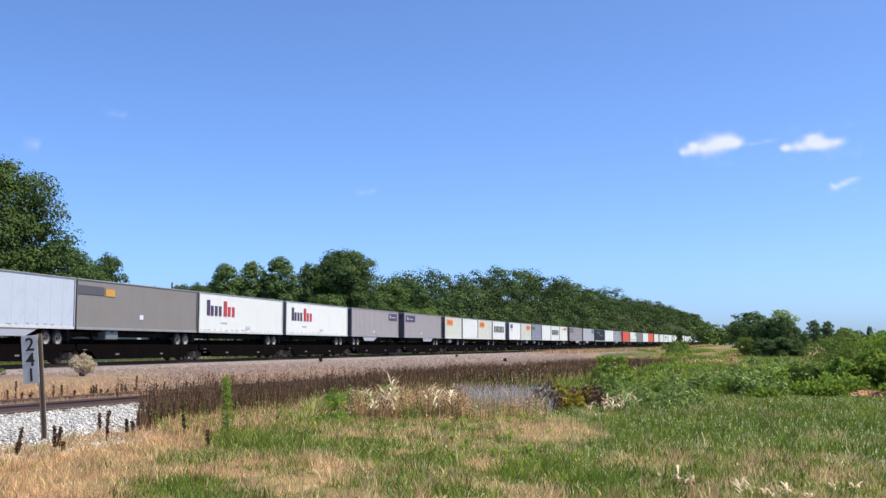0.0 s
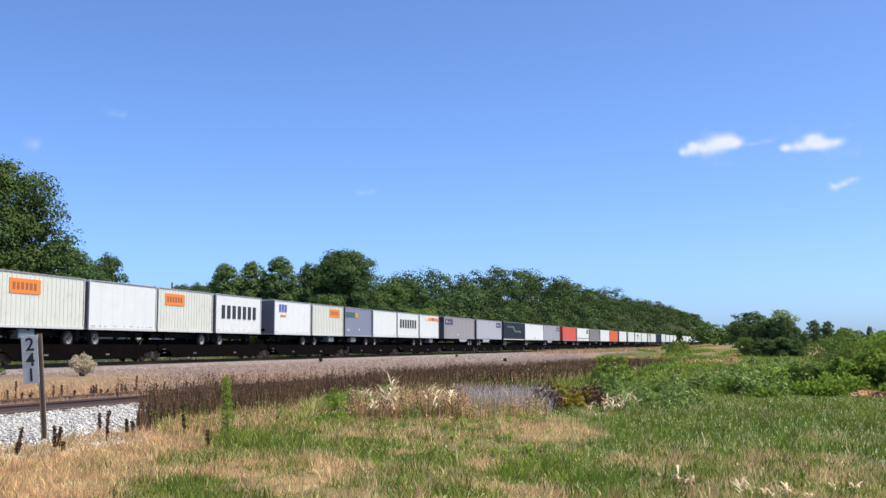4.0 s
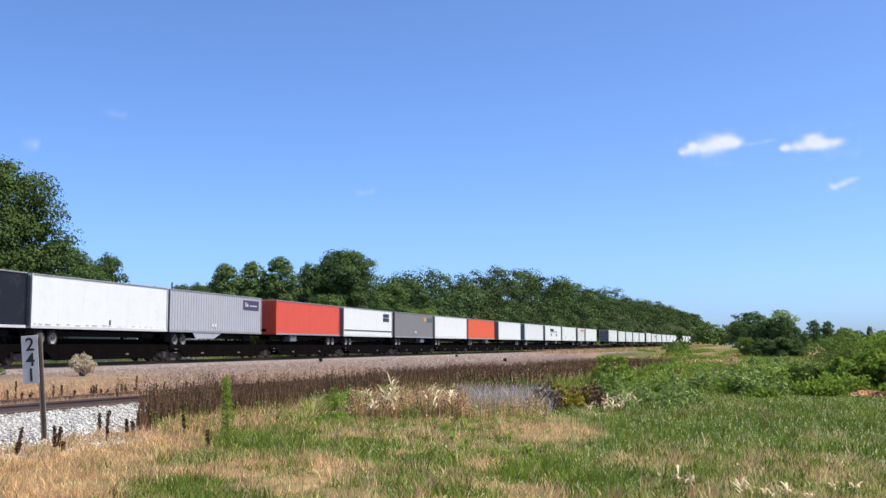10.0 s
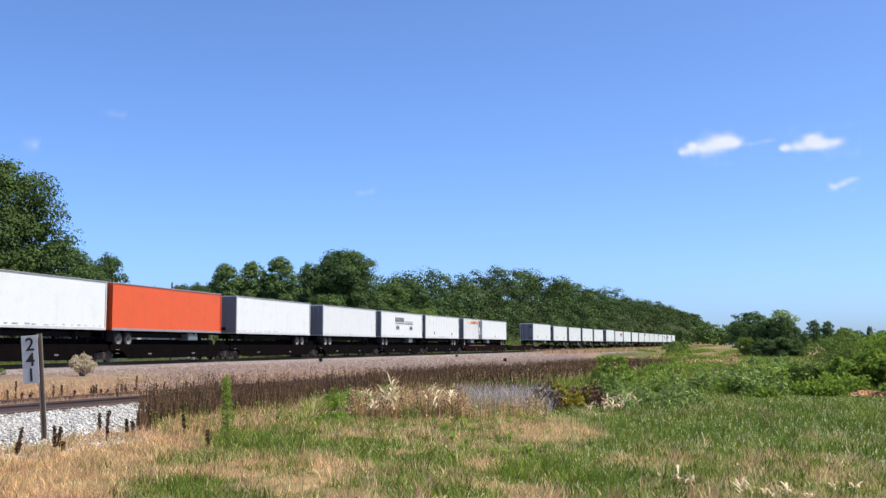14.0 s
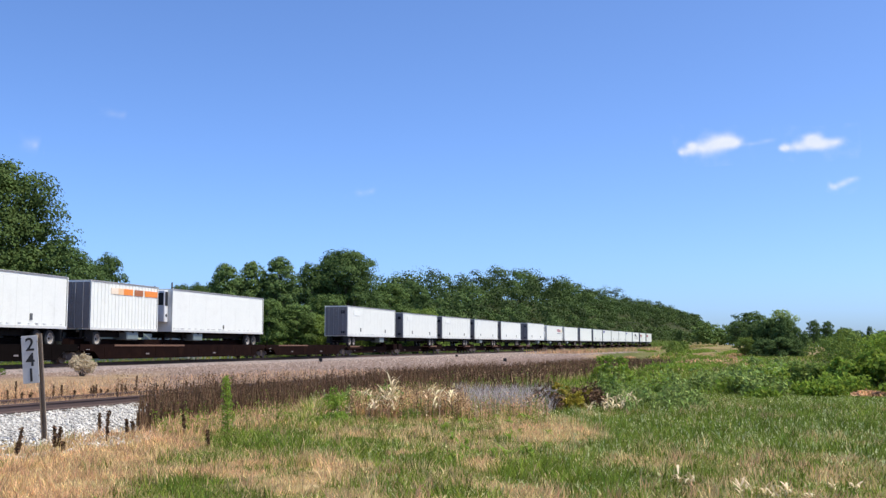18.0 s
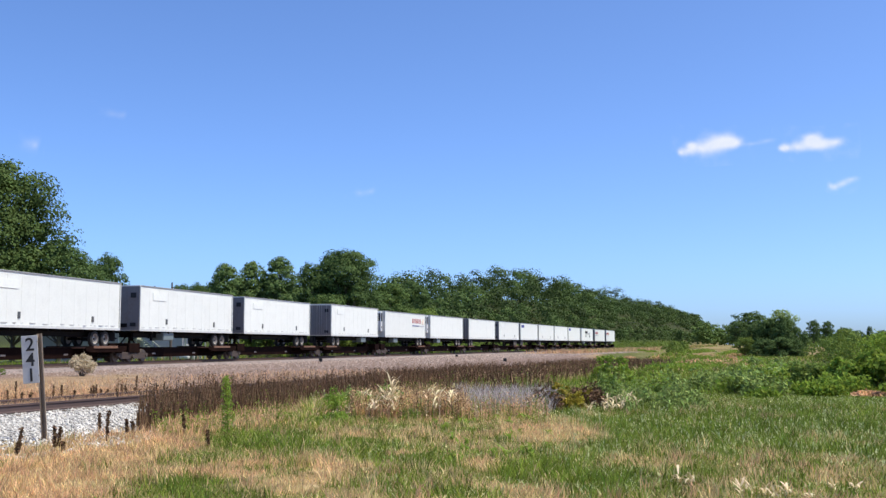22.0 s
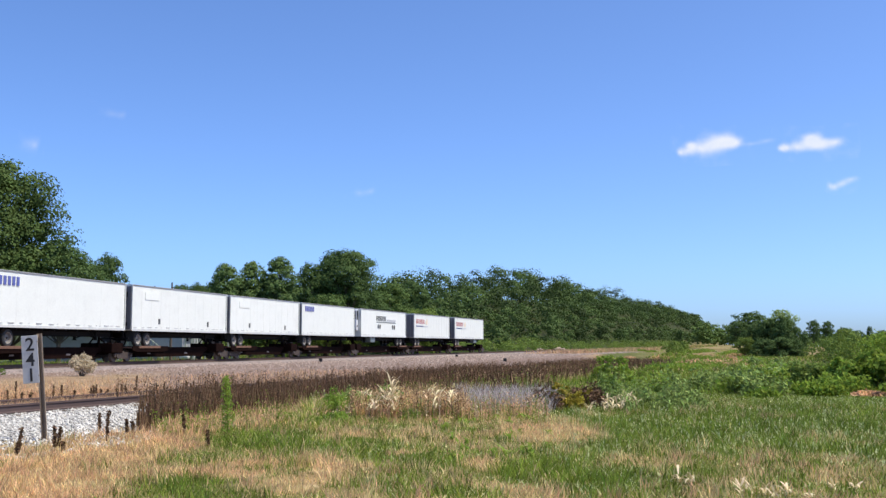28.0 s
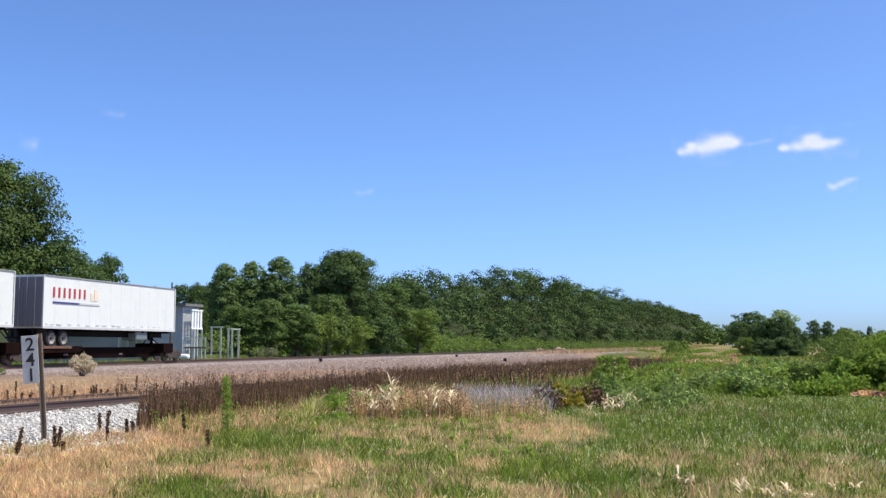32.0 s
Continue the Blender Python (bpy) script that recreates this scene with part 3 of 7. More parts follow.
        logo_plate("logo", "yellow", [(0.2, 0.27, 0.16, 0.31)], L, t)
        logo_plate("unit_mark", "white", [(0.47, 0.5, 0.66, 0.76)], L, t)
    elif logo == "eyes":
        logo_plate("logo", "black", bars(8, 0.325, 0.54, 0.22, 0.4, 0.45), L, t)
        logo_plate("logo", "faded", bars(9, 0.55, 0.76, 0.33, 0.41, 0.7), L, t)
        logo_plate("underline", "charcoal", [(0.325, 0.76, 0.44, 0.46)], L, t)
        for x in (0.36, 0.40, 0.685, 0.725):
            bm = bmesh.new()
            turned(bm, ((-0.01, 0.20), (0.01, 0.20)), 14, pose(-L / 2 + x * L, -W2 - 0.004, TOP - 0.62 * (TOP - FLOOR)) @ Matrix.Diagonal((1.0, 1.0, 1.35, 1.0)))
            part("round_mark", bm, INK["black"], t)
    elif logo in ("sail_near", "sail_far"):
        o = 0.06 if logo == "sail_near" else 0.66
        logo_plate("logo", "red", bars(7, o, o + 0.235, 0.22, 0.41, 0.30), L, t)
        logo_plate("logo", "blush", [(o + 0.25, o + 0.27, 0.28, 0.43), (o + 0.275, o + 0.30, 0.20, 0.43)], L, t)
        logo_plate("underline", "navy", [(o, o + 0.17, 0.49, 0.525)], L, t)
        logo_plate("underline", "faded", [(o + 0.17, o + 0.31, 0.49, 0.525)], L, t)
    elif logo == "blue_word":
        logo_plate("logo", "blue", bars(6, 0.06, 0.22, 0.1, 0.26, 0.6), L, t)
    elif logo == "patched":
        logo_plate("paint_patch", "patch", [(0.12, 0.25, 0.15, 0.31)], L, t, 0.006)
        logo_plate("unit_mark", "charcoal", [(0.25, 0.265, 0.72, 0.84), (0.77, 0.785, 0.74, 0.86)], L, t)
    elif logo == "plain_marks":
        logo_plate("unit_mark", "charcoal", [(0.52, 0.53, 0.8, 0.9)], L, t)


def scuffs(bm, L):
    """Short uneven rub marks along the foot of the wall."""
    rng = random.Random(int(L * 100))
    x = -L / 2 + 0.3
    while x < L / 2 - 0.6:
        w = rng.uniform(0.06, 0.55)
        z = FLOOR + 0.21 + rng.uniform(-0.015, 0.03)
        box(bm, x, x + w, -W2 - 0.008, -W2 + 0.03, z, z + rng.uniform(0.02, 0.05))
        x += w + rng.uniform(0.15, 0.9)


def trailer(L, paint, ribs, wheels, logo, reefer, skirt, label):
    """A highway semi-trailer. wheels: +1 or -1, the end at which its axles are."""
    global TOP
    TOP = 4.355 if "doors" in label and paint == "white" else 4.195      # the high-cube boxes stand taller
    t = tagged(new("semi_trailer"), label, "semi-trailer", "trailers on the train")
    pm = PAINT[paint]
    piece("body", (L, ribs), lambda bm: body_shell(bm, L, ribs), pm, t)
    piece("roof", (L,), lambda bm: box(bm, -L / 2 + 0.02, L / 2 - 0.02, -W2 + 0.05, W2 - 0.05, TOP - 0.03, TOP, bevel=0.012), ROOF, t)
    for s in (-1, 1):
        piece("top_rail", (L, s), lambda bm: box(bm, -L / 2, L / 2, s * W2 - 0.02, s * W2 + 0.012, TOP - 0.065, TOP + 0.005, bevel=0.008), ALU, t)
        piece("bottom_rail", (L, s), lambda bm: box(bm, -L / 2, L / 2, s * W2 - 0.03, s * W2 + 0.02, FLOOR - 0.03, FLOOR + 0.13, bevel=0.01), SILL if paint in ("white", "cool", "cream", "navy") else ALU, t)
        for e in (-1, 1):
            piece("corner_post", (L, s, e), lambda bm: box(bm, e * L / 2 - 0.045, e * L / 2 + 0.012, s * W2 - 0.05, s * W2 + 0.010, FLOOR, TOP - 0.02, bevel=0.01), pm, t)
    if paint in ("white", "cool") and ribs != "ribbed":
        tagged(piece("scuff_line", (L,), lambda bm: scuffs(bm, L), INK["scuff"], t, None, "dashed grey scuff line"), kind="stuff")
    # ends take the shade-darkened paint; strong colours keep the body's own
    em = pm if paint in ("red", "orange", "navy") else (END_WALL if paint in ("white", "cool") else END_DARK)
    # rear doors
    w = wheels
    xr = w * L / 2
    for s in (-1, 1):
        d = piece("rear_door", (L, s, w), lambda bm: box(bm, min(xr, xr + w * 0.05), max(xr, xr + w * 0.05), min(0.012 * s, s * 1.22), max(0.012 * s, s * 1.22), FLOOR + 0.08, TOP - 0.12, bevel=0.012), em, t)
        for k in (0.25, 0.8):
            piece("lock_rod", (L, s, w, k), lambda bm: rod(bm, (xr + w * 0.075, s * k, FLOOR + 0.05), (xr + w * 0.075, s * k, TOP - 0.1), 0.022, n=6), ALU, d)
    piece("rear_bumper", (L, w), lambda bm: (box(bm, xr - 0.06, xr + 0.06, -1.1, 1.1, 0.5, 0.6), box(bm, xr - 0.05, xr + 0.05, -0.7, -0.6, 0.6, FLOOR), box(bm, xr - 0.05, xr + 0.05, 0.6, 0.7, 0.6, FLOOR)), CHASSIS, t)
    # front wall
    xf = -w * L / 2
    if reefer:
        u = piece("cooling_unit", (L, w), lambda bm: box(bm, min(xf, xf - w * 0.5), max(xf, xf - w * 0.5), -0.98, 0.98, 1.75, TOP - 0.12, bevel=0.06), REEFER, t, None, "white cooling unit")
        piece("grille", (L, w), lambda bm: box(bm, min(xf - w * 0.5, xf - w * 0.515), max(xf - w * 0.5, xf - w * 0.515), -0.86, 0.86, 3.0, TOP - 0.3), BLACK, u)
        piece("side_grille", (L, w), lambda bm: box(bm, min(xf - w * 0.1, xf - w * 0.46), max(xf - w * 0.1, xf - w * 0.46), -0.995, -0.97, 2.95, TOP - 0.25), BLACK, u)
        piece("round_vent", (L, w), lambda bm: turned(bm, ((-1.0, 0.12), (-0.97, 0.12)), 12, pose(xf - w * 0.28, 0, 2.25)), BLACK, u)
    else:
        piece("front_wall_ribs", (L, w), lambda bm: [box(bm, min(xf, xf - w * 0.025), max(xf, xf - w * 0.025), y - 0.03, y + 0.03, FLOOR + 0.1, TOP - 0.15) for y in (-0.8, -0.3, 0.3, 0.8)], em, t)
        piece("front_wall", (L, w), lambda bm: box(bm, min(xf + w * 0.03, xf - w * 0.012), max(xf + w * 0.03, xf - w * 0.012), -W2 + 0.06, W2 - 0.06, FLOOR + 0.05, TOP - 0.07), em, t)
        piece("connector_box", (L, w), lambda bm: box(bm, min(xf, xf - w * 0.06), max(xf, xf - w * 0.06), -0.35, 0.35, FLOOR + 0.25, FLOOR + 0.5), CHASSIS, t)
    # running gear
    axles = (1.2,) if L < 10 else (1.3, 2.55)
    for a in axles:
        x = xr - w * a
        piece("axle", (), lambda bm: rod(bm, (0, -1.0, 0), (0, 1.0, 0), 0.07), CHASSIS, t, pose(x, 0, 0.5))
        for s in (-1, 1):
            ty = piece("tyre", (), tyre_ring, TYRE, t, pose(x, s * 0.93, 0.5, 0, 0, 0 if s < 0 else 180))
            piece("rim", (), rim_disc, RIM, ty)
    xa = xr - w * (sum(axles) / len(axles))
    for s in (-1, 1):
        piece("slide_rail", (len(axles),), lambda bm: (box(bm, -1.6, 1.6, -0.05, 0.05, 0.92, FLOOR), box(bm, -0.9, 0.9, -0.06, 0.06, 0.62, 0.72), box(bm, -0.1, 0.1, -0.05, 0.05, 0.7, 0.95)), CHASSIS, t, pose(xa, s * 0.55, 0))
        piece("mud_flap", (), lambda bm: box(bm, -0.012, 0.012, -0.3, 0.3, 0.35, FLOOR), BLACK, t, pose(xr - w * 0.45, s * 0.95, 0))
        # landing legs, folded on the move
        xl = xf + w * (2.6 if L > 10 else 1.9)
        piece("landing_leg", (), lambda bm: (box(bm, -0.07, 0.07, -0.07, 0.07, 0.45, FLOOR), box(bm, -0.12, 0.12, -0.11, 0.11, 0.42, 0.46)), CHASSIS, t, pose(xl, s * 0.75, 0))
        piece("leg_brace", (), lambda bm: rod(bm, (0, 0, 0.6), (0.8, 0, FLOOR), 0.03, n=6), CHASSIS, t, pose(xl, s * 0.75, 0, 0, 0, 0 if w > 0 else 180))
    piece("leg_cross_bar", (), lambda bm: (rod(bm, (0, -0.75, 0.95), (0, 0.75, 0.55), 0.03, n=6), rod(bm, (0, -0.75, 0.55), (0, 0.75, 0.95), 0.03, n=6)), CHASSIS, t, pose(xl, 0, 0))
    nb = int(L / 1.2)
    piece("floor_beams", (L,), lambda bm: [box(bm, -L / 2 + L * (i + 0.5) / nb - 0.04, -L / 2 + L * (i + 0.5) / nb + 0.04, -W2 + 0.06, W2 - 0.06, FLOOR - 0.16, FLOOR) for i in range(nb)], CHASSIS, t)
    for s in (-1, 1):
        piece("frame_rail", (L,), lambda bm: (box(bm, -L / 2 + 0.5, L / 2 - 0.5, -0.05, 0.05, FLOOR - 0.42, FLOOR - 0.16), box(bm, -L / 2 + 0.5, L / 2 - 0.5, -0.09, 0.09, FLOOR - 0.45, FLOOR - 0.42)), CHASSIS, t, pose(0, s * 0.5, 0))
    if skirt == "skirt":
        x0, x1 = sorted((xa - w * 1.7, xa - w * 6.6))
        piece("side_skirt", (L, w), lambda bm: prism(bm, ((x0, FLOOR - 0.02), (x0 + 0.5, 0.62), (x1 - 1.3, 0.62), (x1, FLOOR - 0.02)), -W2 + 0.02, -W2 + 0.05), SKIRT, t, None, "pale grey side skirt")
    elif skirt == "tank":
        xt = xf + w * (4.4 if L > 10 else 3.0)
        piece("under_tank", (), lambda bm: box(bm, -0.75, 0.75, -0.55, 0.55, 0.45, FLOOR - 0.06, bevel=0.06), TANK, t, pose(xt, -0.6, 0), "grey-green box tank")
    decorate(t, L, logo)
    xe = -L / 2
    off = 0.06 if wheels < 0 else 0.03
    if logo.startswith("panel"):
        piece("end_sign", (L, off), lambda bm: box(bm, xe - off - 0.02, xe - off + 0.03, -1.12, 0.1, TOP - 0.75, TOP - 0.3), INK["purple"], t)
    elif logo == "orange_near":
        piece("end_sign", (L, off), lambda bm: box(bm, xe - off - 0.02, xe - off + 0.03, -1.1, 0.6, TOP - 0.8, TOP - 0.3), INK["brown"], t)
    elif logo == "dark_end":
        piece("end_panel", (L,), lambda bm: box(bm, -L / 2 - 0.035, -L / 2 - 0.013, -W2 + 0.02, W2 - 0.02, FLOOR + 0.02, TOP - 0.04, bevel=0.006), PAINT["dark_grey"], t, None, "dark grey end panel")
    elif logo == "patched":
        for z0, z1 in ((TOP - 0.85, TOP - 0.5), (FLOOR + 0.3, FLOOR + 0.55)):
            piece("end_vent", (L, off, z0), lambda bm: box(bm, xe - off - 0.03, xe - off + 0.03, -1.0, -0.6, z0, z1), BLACK, t)
    return t


# number, start along the train, length, paint, ribs, axle end, marks, cooling unit, under-gear, label
UNITS = (
    (-16.20, 16.15, "cool", "panel", 1, "", 0, "skirt", "pale blue-white road trailer with grey side skirt"),
    (0.20, 16.15, "grey", "smooth", 1, "stripe_mark_near", 0, "tank", "grey road trailer with small yellow mark and rust stains"),
    (16.74, 16.15, "white", "smooth", 1, "two_tone", 0, "", "white road trailer with purple and red lettering blocks"),
    (33.78, 16.15, "white", "smooth", 1, "two_tone", 0, "", "white road trailer with purple and red lettering blocks"),
    (51.32, 16.15, "mauve", "ribbed", -1, "panel_far", 0, "skirt", "mauve-grey ribbed trailer with a purple sign panel"),
    (69.86, 16.15, "mauve", "ribbed", 1, "panel_near", 0, "skirt", "mauve-grey ribbed trailer with a purple sign panel"),
    (87.91, 8.53, "cream", "ribbed", 1, "orange_near", 0, "tank", "short cream ribbed trailer with an orange sign panel"),
    (97.03, 8.53, "white", "panel", -1, "", 0, "", "short plain white road trailer"),
    (105.85, 8.53, "cream", "ribbed", 1, "orange_near", 0, "", "short cream ribbed trailer with an orange sign panel"),
    (115.07, 8.53, "white", "panel", -1, "black_word", 0, "", "short white trailer with bold black lettering blocks"),
    (126.60, 8.53, "white", "panel", 1, "small_mark", 0, "", "short white trailer with small blue mark"),
    (135.62, 8.53, "cream", "ribbed", -1, "orange_far", 0, "tank", "short cream ribbed trailer with an orange sign panel"),
    (144.74, 8.53, "steel_blue", "smooth", 1, "teal_stripe", 0, "tank", "short steel-blue trailer with teal stripe"),
    (153.76, 8.53, "white", "smooth", -1, "", 0, "", "short plain white road trailer"),
    (162.68, 8.53, "white", "panel", 1, "black_word", 0, "", "short white trailer with bold black lettering blocks"),
    (171.70, 8.53, "white", "panel", -1, "orange_band", 0, "tank", "short white trailer with fading orange stripe"),
    (182.93, 16.15, "mauve", "ribbed", 1, "panel_near", 0, "skirt", "mauve-grey ribbed trailer with a purple sign panel"),
    (200.47, 16.15, "light_grey", "panel", -1, "panel_far", 0, "skirt", "light grey ribbed trailer with a purple sign panel"),
    (217.81, 16.15, "navy", "smooth", -1, "zigzag", 0, "", "dark navy trailer with green and yellow zigzag lines"),
    (234.44, 16.15, "white", "smooth", -1, "plain_marks", 0, "", "plain bright white road trailer"),
    (250.98, 16.15, "light_grey", "ribbed", -1, "panel_far", 0, "skirt", "light grey ribbed trailer with a purple sign panel"),
    (270.33, 16.15, "red", "smooth", 1, "", 0, "tank", "plain orange-red road trailer"),
    (287.77, 16.15, "white", "smooth", -1, "black_square", 0, "", "white trailer with black square and dark lower stripe"),
    (304.91, 16.15, "dark_grey", "smooth", -1, "stripe_mark_far", 0, "tank", "dark grey trailer with yellow and teal mark"),
    (321.95, 16.15, "white", "smooth", -1, "", 0, "", "plain white road trailer with grimy lower edge"),
    (338.89, 16.15, "orange", "smooth", -1, "", 0, "tank", "plain orange road trailer"),
    (357.93, 16.15, "white", "smooth", 1, "", 0, "", "plain white road trailer"),
    (377.58, 16.15, "white", "smooth", -1, "", 0, "", "plain white road trailer"),
    (395.72, 16.15, "white", "smooth", -1, "eyes", 0, "tank", "white trailer with black lettering blocks and round marks"),
    (413.36, 16.15, "white", "panel", 1, "patched", 0, "", "white road trailer with painted-over patch"),
    (432.10, 8.53, "white", "ribbed", -1, "orange_band", 0, "tank", "short white trailer with fading orange stripe"),
    (442.83, 16.15, "white", "smooth", 1, "plain_marks", 1, "tank", "white refrigerated trailer with cooling unit"),
    (480.41, 16.15, "white", "panel", -1, "patched", 0, "tank", "white road trailer with scuffed doors greyed for shade"),
    (499.76, 14.63, "white", "panel", 1, "patched", 0, "", "white road trailer with patched paint"),
    (516.90, 14.63, "white", "panel", 1, "patched", 0, "", "white road trailer with patched paint"),
    (534.14, 14.63, "white", "panel", 1, "patched", 0, "tank", "white road trailer with patched paint"),
    (551.08, 14.63, "white", "panel", 1, "patched", 0, "", "white road trailer with patched paint"),
    (571.53, 14.63, "white", "panel", -1, "patched", 0, "tank", "white road trailer with scuffed doors greyed for shade"),
    (588.77, 16.15, "white", "smooth", 1, "sail_far", 1, "tank", "white refrigerated trailer with red and navy mark"),
    (607.21, 16.15, "white", "smooth", 1, "", 1, "tank", "plain white refrigerated trailer"),
    (626.65, 16.15, "white", "smooth", -1, "dark_end", 0, "", "white road trailer with dark grey end panel"),
    (645.50, 14.63, "white", "panel", 1, "patched", 0, "", "white road trailer with patched paint"),
    (661.53, 14.63, "white", "smooth", -1, "blue_word", 0, "", "white trailer with blue lettering blocks"),
    (677.07, 14.63, "white", "panel", -1, "patched", 0, "", "grimy white road trailer with patched paint"),
    (692.40, 14.63, "white", "panel", -1, "patched", 0, "", "grimy white road trailer with patched paint"),
    (707.74, 14.63, "white", "smooth", -1, "blue_word", 0, "", "white trailer with blue lettering blocks"),
    (724.48, 16.15, "white", "smooth", 1, "eyes", 1, "tank", "white refrigerated trailer with black lettering and round marks"),
    (744.12, 16.15, "white", "panel", -1, "sail_near", 0, "", "white trailer with red and navy mark"),
    (763.07, 16.15, "white", "panel", -1, "sail_near", 0, "tank", "white last trailer with red and navy mark"),
)
DECK = 1.02      # deck over the rail


def bogie(parent, x, rust):
    """A two-axle truck at x under a car."""
    b = piece("bogie", (), lambda q: box(q, -0.25, 0.25, -1.0, 1.0, 0.42, 0.68, bevel=0.03), TRUCK, parent, pose(x, 0, 0), "dusty cast steel bogie")
    for s in (-1, 1):
        piece("side_frame", (), lambda q: prism(q, ((-1.15, 0.36), (-0.95, 0.36), (-0.55, 0.22), (0.55, 0.22), (0.95, 0.36), (1.15, 0.36), (1.15, 0.58), (0.55, 0.66), (-0.55, 0.66), (-1.15, 0.58)), -0.06, 0.06), TRUCK, b, pose(0, s * 1.0, 0))
        for e in (-1, 1):
            piece("rail_wheel", (), lambda q: turned(q, ((-0.07, 0.40), (-0.02, 0.42), (0.05, 0.425), (0.07, 0.455), (0.09, 0.455)), 20), WHEEL, b, pose(e * 0.88, s * 0.78, 0.43, 0, 0, 0 if s < 0 else 180))
            piece("bearing_cap", (), lambda q: turned(q, ((-0.12, 0.09), (0.1, 0.12)), 10), WHEEL, b, pose(e * 0.88, s * 1.0, 0.43, 0, 0, 0 if s < 0 else 180))
    for e in (-1, 1):
        piece("wheel_axle", (), lambda q: rod(q, (0, -0.8, 0), (0, 0.8, 0), 0.08), WHEEL, b, pose(e * 0.88, 0, 0.43))
    return b


def flatcar(L, rust, hitch, double_end, label, spine=0):
    """One platform of an intermodal flat car. hitch: places of the trailer stands."""
    c = tagged(new("flatcar_platform"), label, "rail flatcar", "platforms of the train")
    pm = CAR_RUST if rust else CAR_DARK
    dm = DECK_RUST if rust else DECK_DARK
    L = round(L, 1)
    h = L / 2
    if spine:
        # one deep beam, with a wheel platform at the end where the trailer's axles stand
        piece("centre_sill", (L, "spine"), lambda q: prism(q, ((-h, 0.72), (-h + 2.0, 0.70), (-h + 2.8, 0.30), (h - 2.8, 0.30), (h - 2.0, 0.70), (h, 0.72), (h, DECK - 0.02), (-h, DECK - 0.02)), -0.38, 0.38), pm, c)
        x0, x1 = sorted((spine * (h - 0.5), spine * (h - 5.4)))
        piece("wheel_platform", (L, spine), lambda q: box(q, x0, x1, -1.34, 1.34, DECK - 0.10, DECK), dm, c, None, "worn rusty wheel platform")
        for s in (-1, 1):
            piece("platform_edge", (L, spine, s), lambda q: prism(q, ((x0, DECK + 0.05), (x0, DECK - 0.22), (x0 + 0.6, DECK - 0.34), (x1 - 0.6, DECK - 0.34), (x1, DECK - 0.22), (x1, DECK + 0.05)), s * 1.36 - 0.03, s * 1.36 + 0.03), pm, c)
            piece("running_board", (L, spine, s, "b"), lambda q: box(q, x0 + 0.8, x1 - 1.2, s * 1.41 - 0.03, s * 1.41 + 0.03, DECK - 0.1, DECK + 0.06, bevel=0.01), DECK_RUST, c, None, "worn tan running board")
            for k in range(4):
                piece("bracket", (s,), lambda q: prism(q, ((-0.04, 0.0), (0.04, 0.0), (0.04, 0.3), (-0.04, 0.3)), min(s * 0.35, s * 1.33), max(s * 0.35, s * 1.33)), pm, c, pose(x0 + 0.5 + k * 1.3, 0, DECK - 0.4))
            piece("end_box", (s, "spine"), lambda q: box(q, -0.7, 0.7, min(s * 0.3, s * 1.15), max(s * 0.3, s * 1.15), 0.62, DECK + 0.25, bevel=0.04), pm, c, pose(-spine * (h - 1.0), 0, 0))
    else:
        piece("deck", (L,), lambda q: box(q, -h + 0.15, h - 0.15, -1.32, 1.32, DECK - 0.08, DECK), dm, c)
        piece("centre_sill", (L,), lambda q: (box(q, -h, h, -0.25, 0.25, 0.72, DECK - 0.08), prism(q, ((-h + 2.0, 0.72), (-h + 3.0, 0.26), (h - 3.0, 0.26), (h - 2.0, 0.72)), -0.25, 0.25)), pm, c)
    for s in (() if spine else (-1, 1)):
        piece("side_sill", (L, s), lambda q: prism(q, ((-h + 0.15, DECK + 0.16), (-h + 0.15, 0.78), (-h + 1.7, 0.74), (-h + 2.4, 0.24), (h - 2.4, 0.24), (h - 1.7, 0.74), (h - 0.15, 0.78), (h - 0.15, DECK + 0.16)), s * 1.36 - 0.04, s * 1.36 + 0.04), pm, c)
        for k in range(int(L / 3.2)):
            x = -h + 2.9 + k * (L - 5.8) / max(1, int(L / 3.2) - 1)
            piece("side_post", (s,), lambda q: box(q, -0.04, 0.04, s * 1.39 - 0.025, s * 1.39 + 0.01, 0.40, DECK), pm, c, pose(x, 0, 0))
        piece("grab_iron", (s,), lambda q: (rod(q, (-0.2, s * 1.46, 0.6), (0.2, s * 1.46, 0.6), 0.014, n=5), rod(q, (-0.2, s * 1.46, 0.85), (0.2, s * 1.46, 0.85), 0.014, n=5)), ALU, c, pose(-h + 0.9, 0, 0))
    if rust and not spine:
        for s in (-1, 1):
            piece("running_board", (L, s), lambda q: box(q, -h * 0.72, -h * 0.05, s * 1.41 - 0.03, s * 1.41 + 0.03, DECK + 0.03, DECK + 0.15, bevel=0.01), DECK_RUST, c, None, "worn tan running board")
    for x in (-h * 0.42, h * 0.30):
        y = -0.39 if spine else -1.405
        piece("data_plate", (y,), lambda q: box(q, -0.22, 0.22, y - 0.006, y + 0.02, 0.50, 0.60), INK["dim"], c, pose(x, 0, 0), "small dull stencilled plate")
    if hitch and not spine:
        piece("raised_spine", (L,), lambda q: prism(q, ((-h + 0.6, DECK), (h - 0.6, DECK), (h - 0.9, DECK + 0.52), (-h + 0.9, DECK + 0.52)), -0.30, 0.30), pm, c)
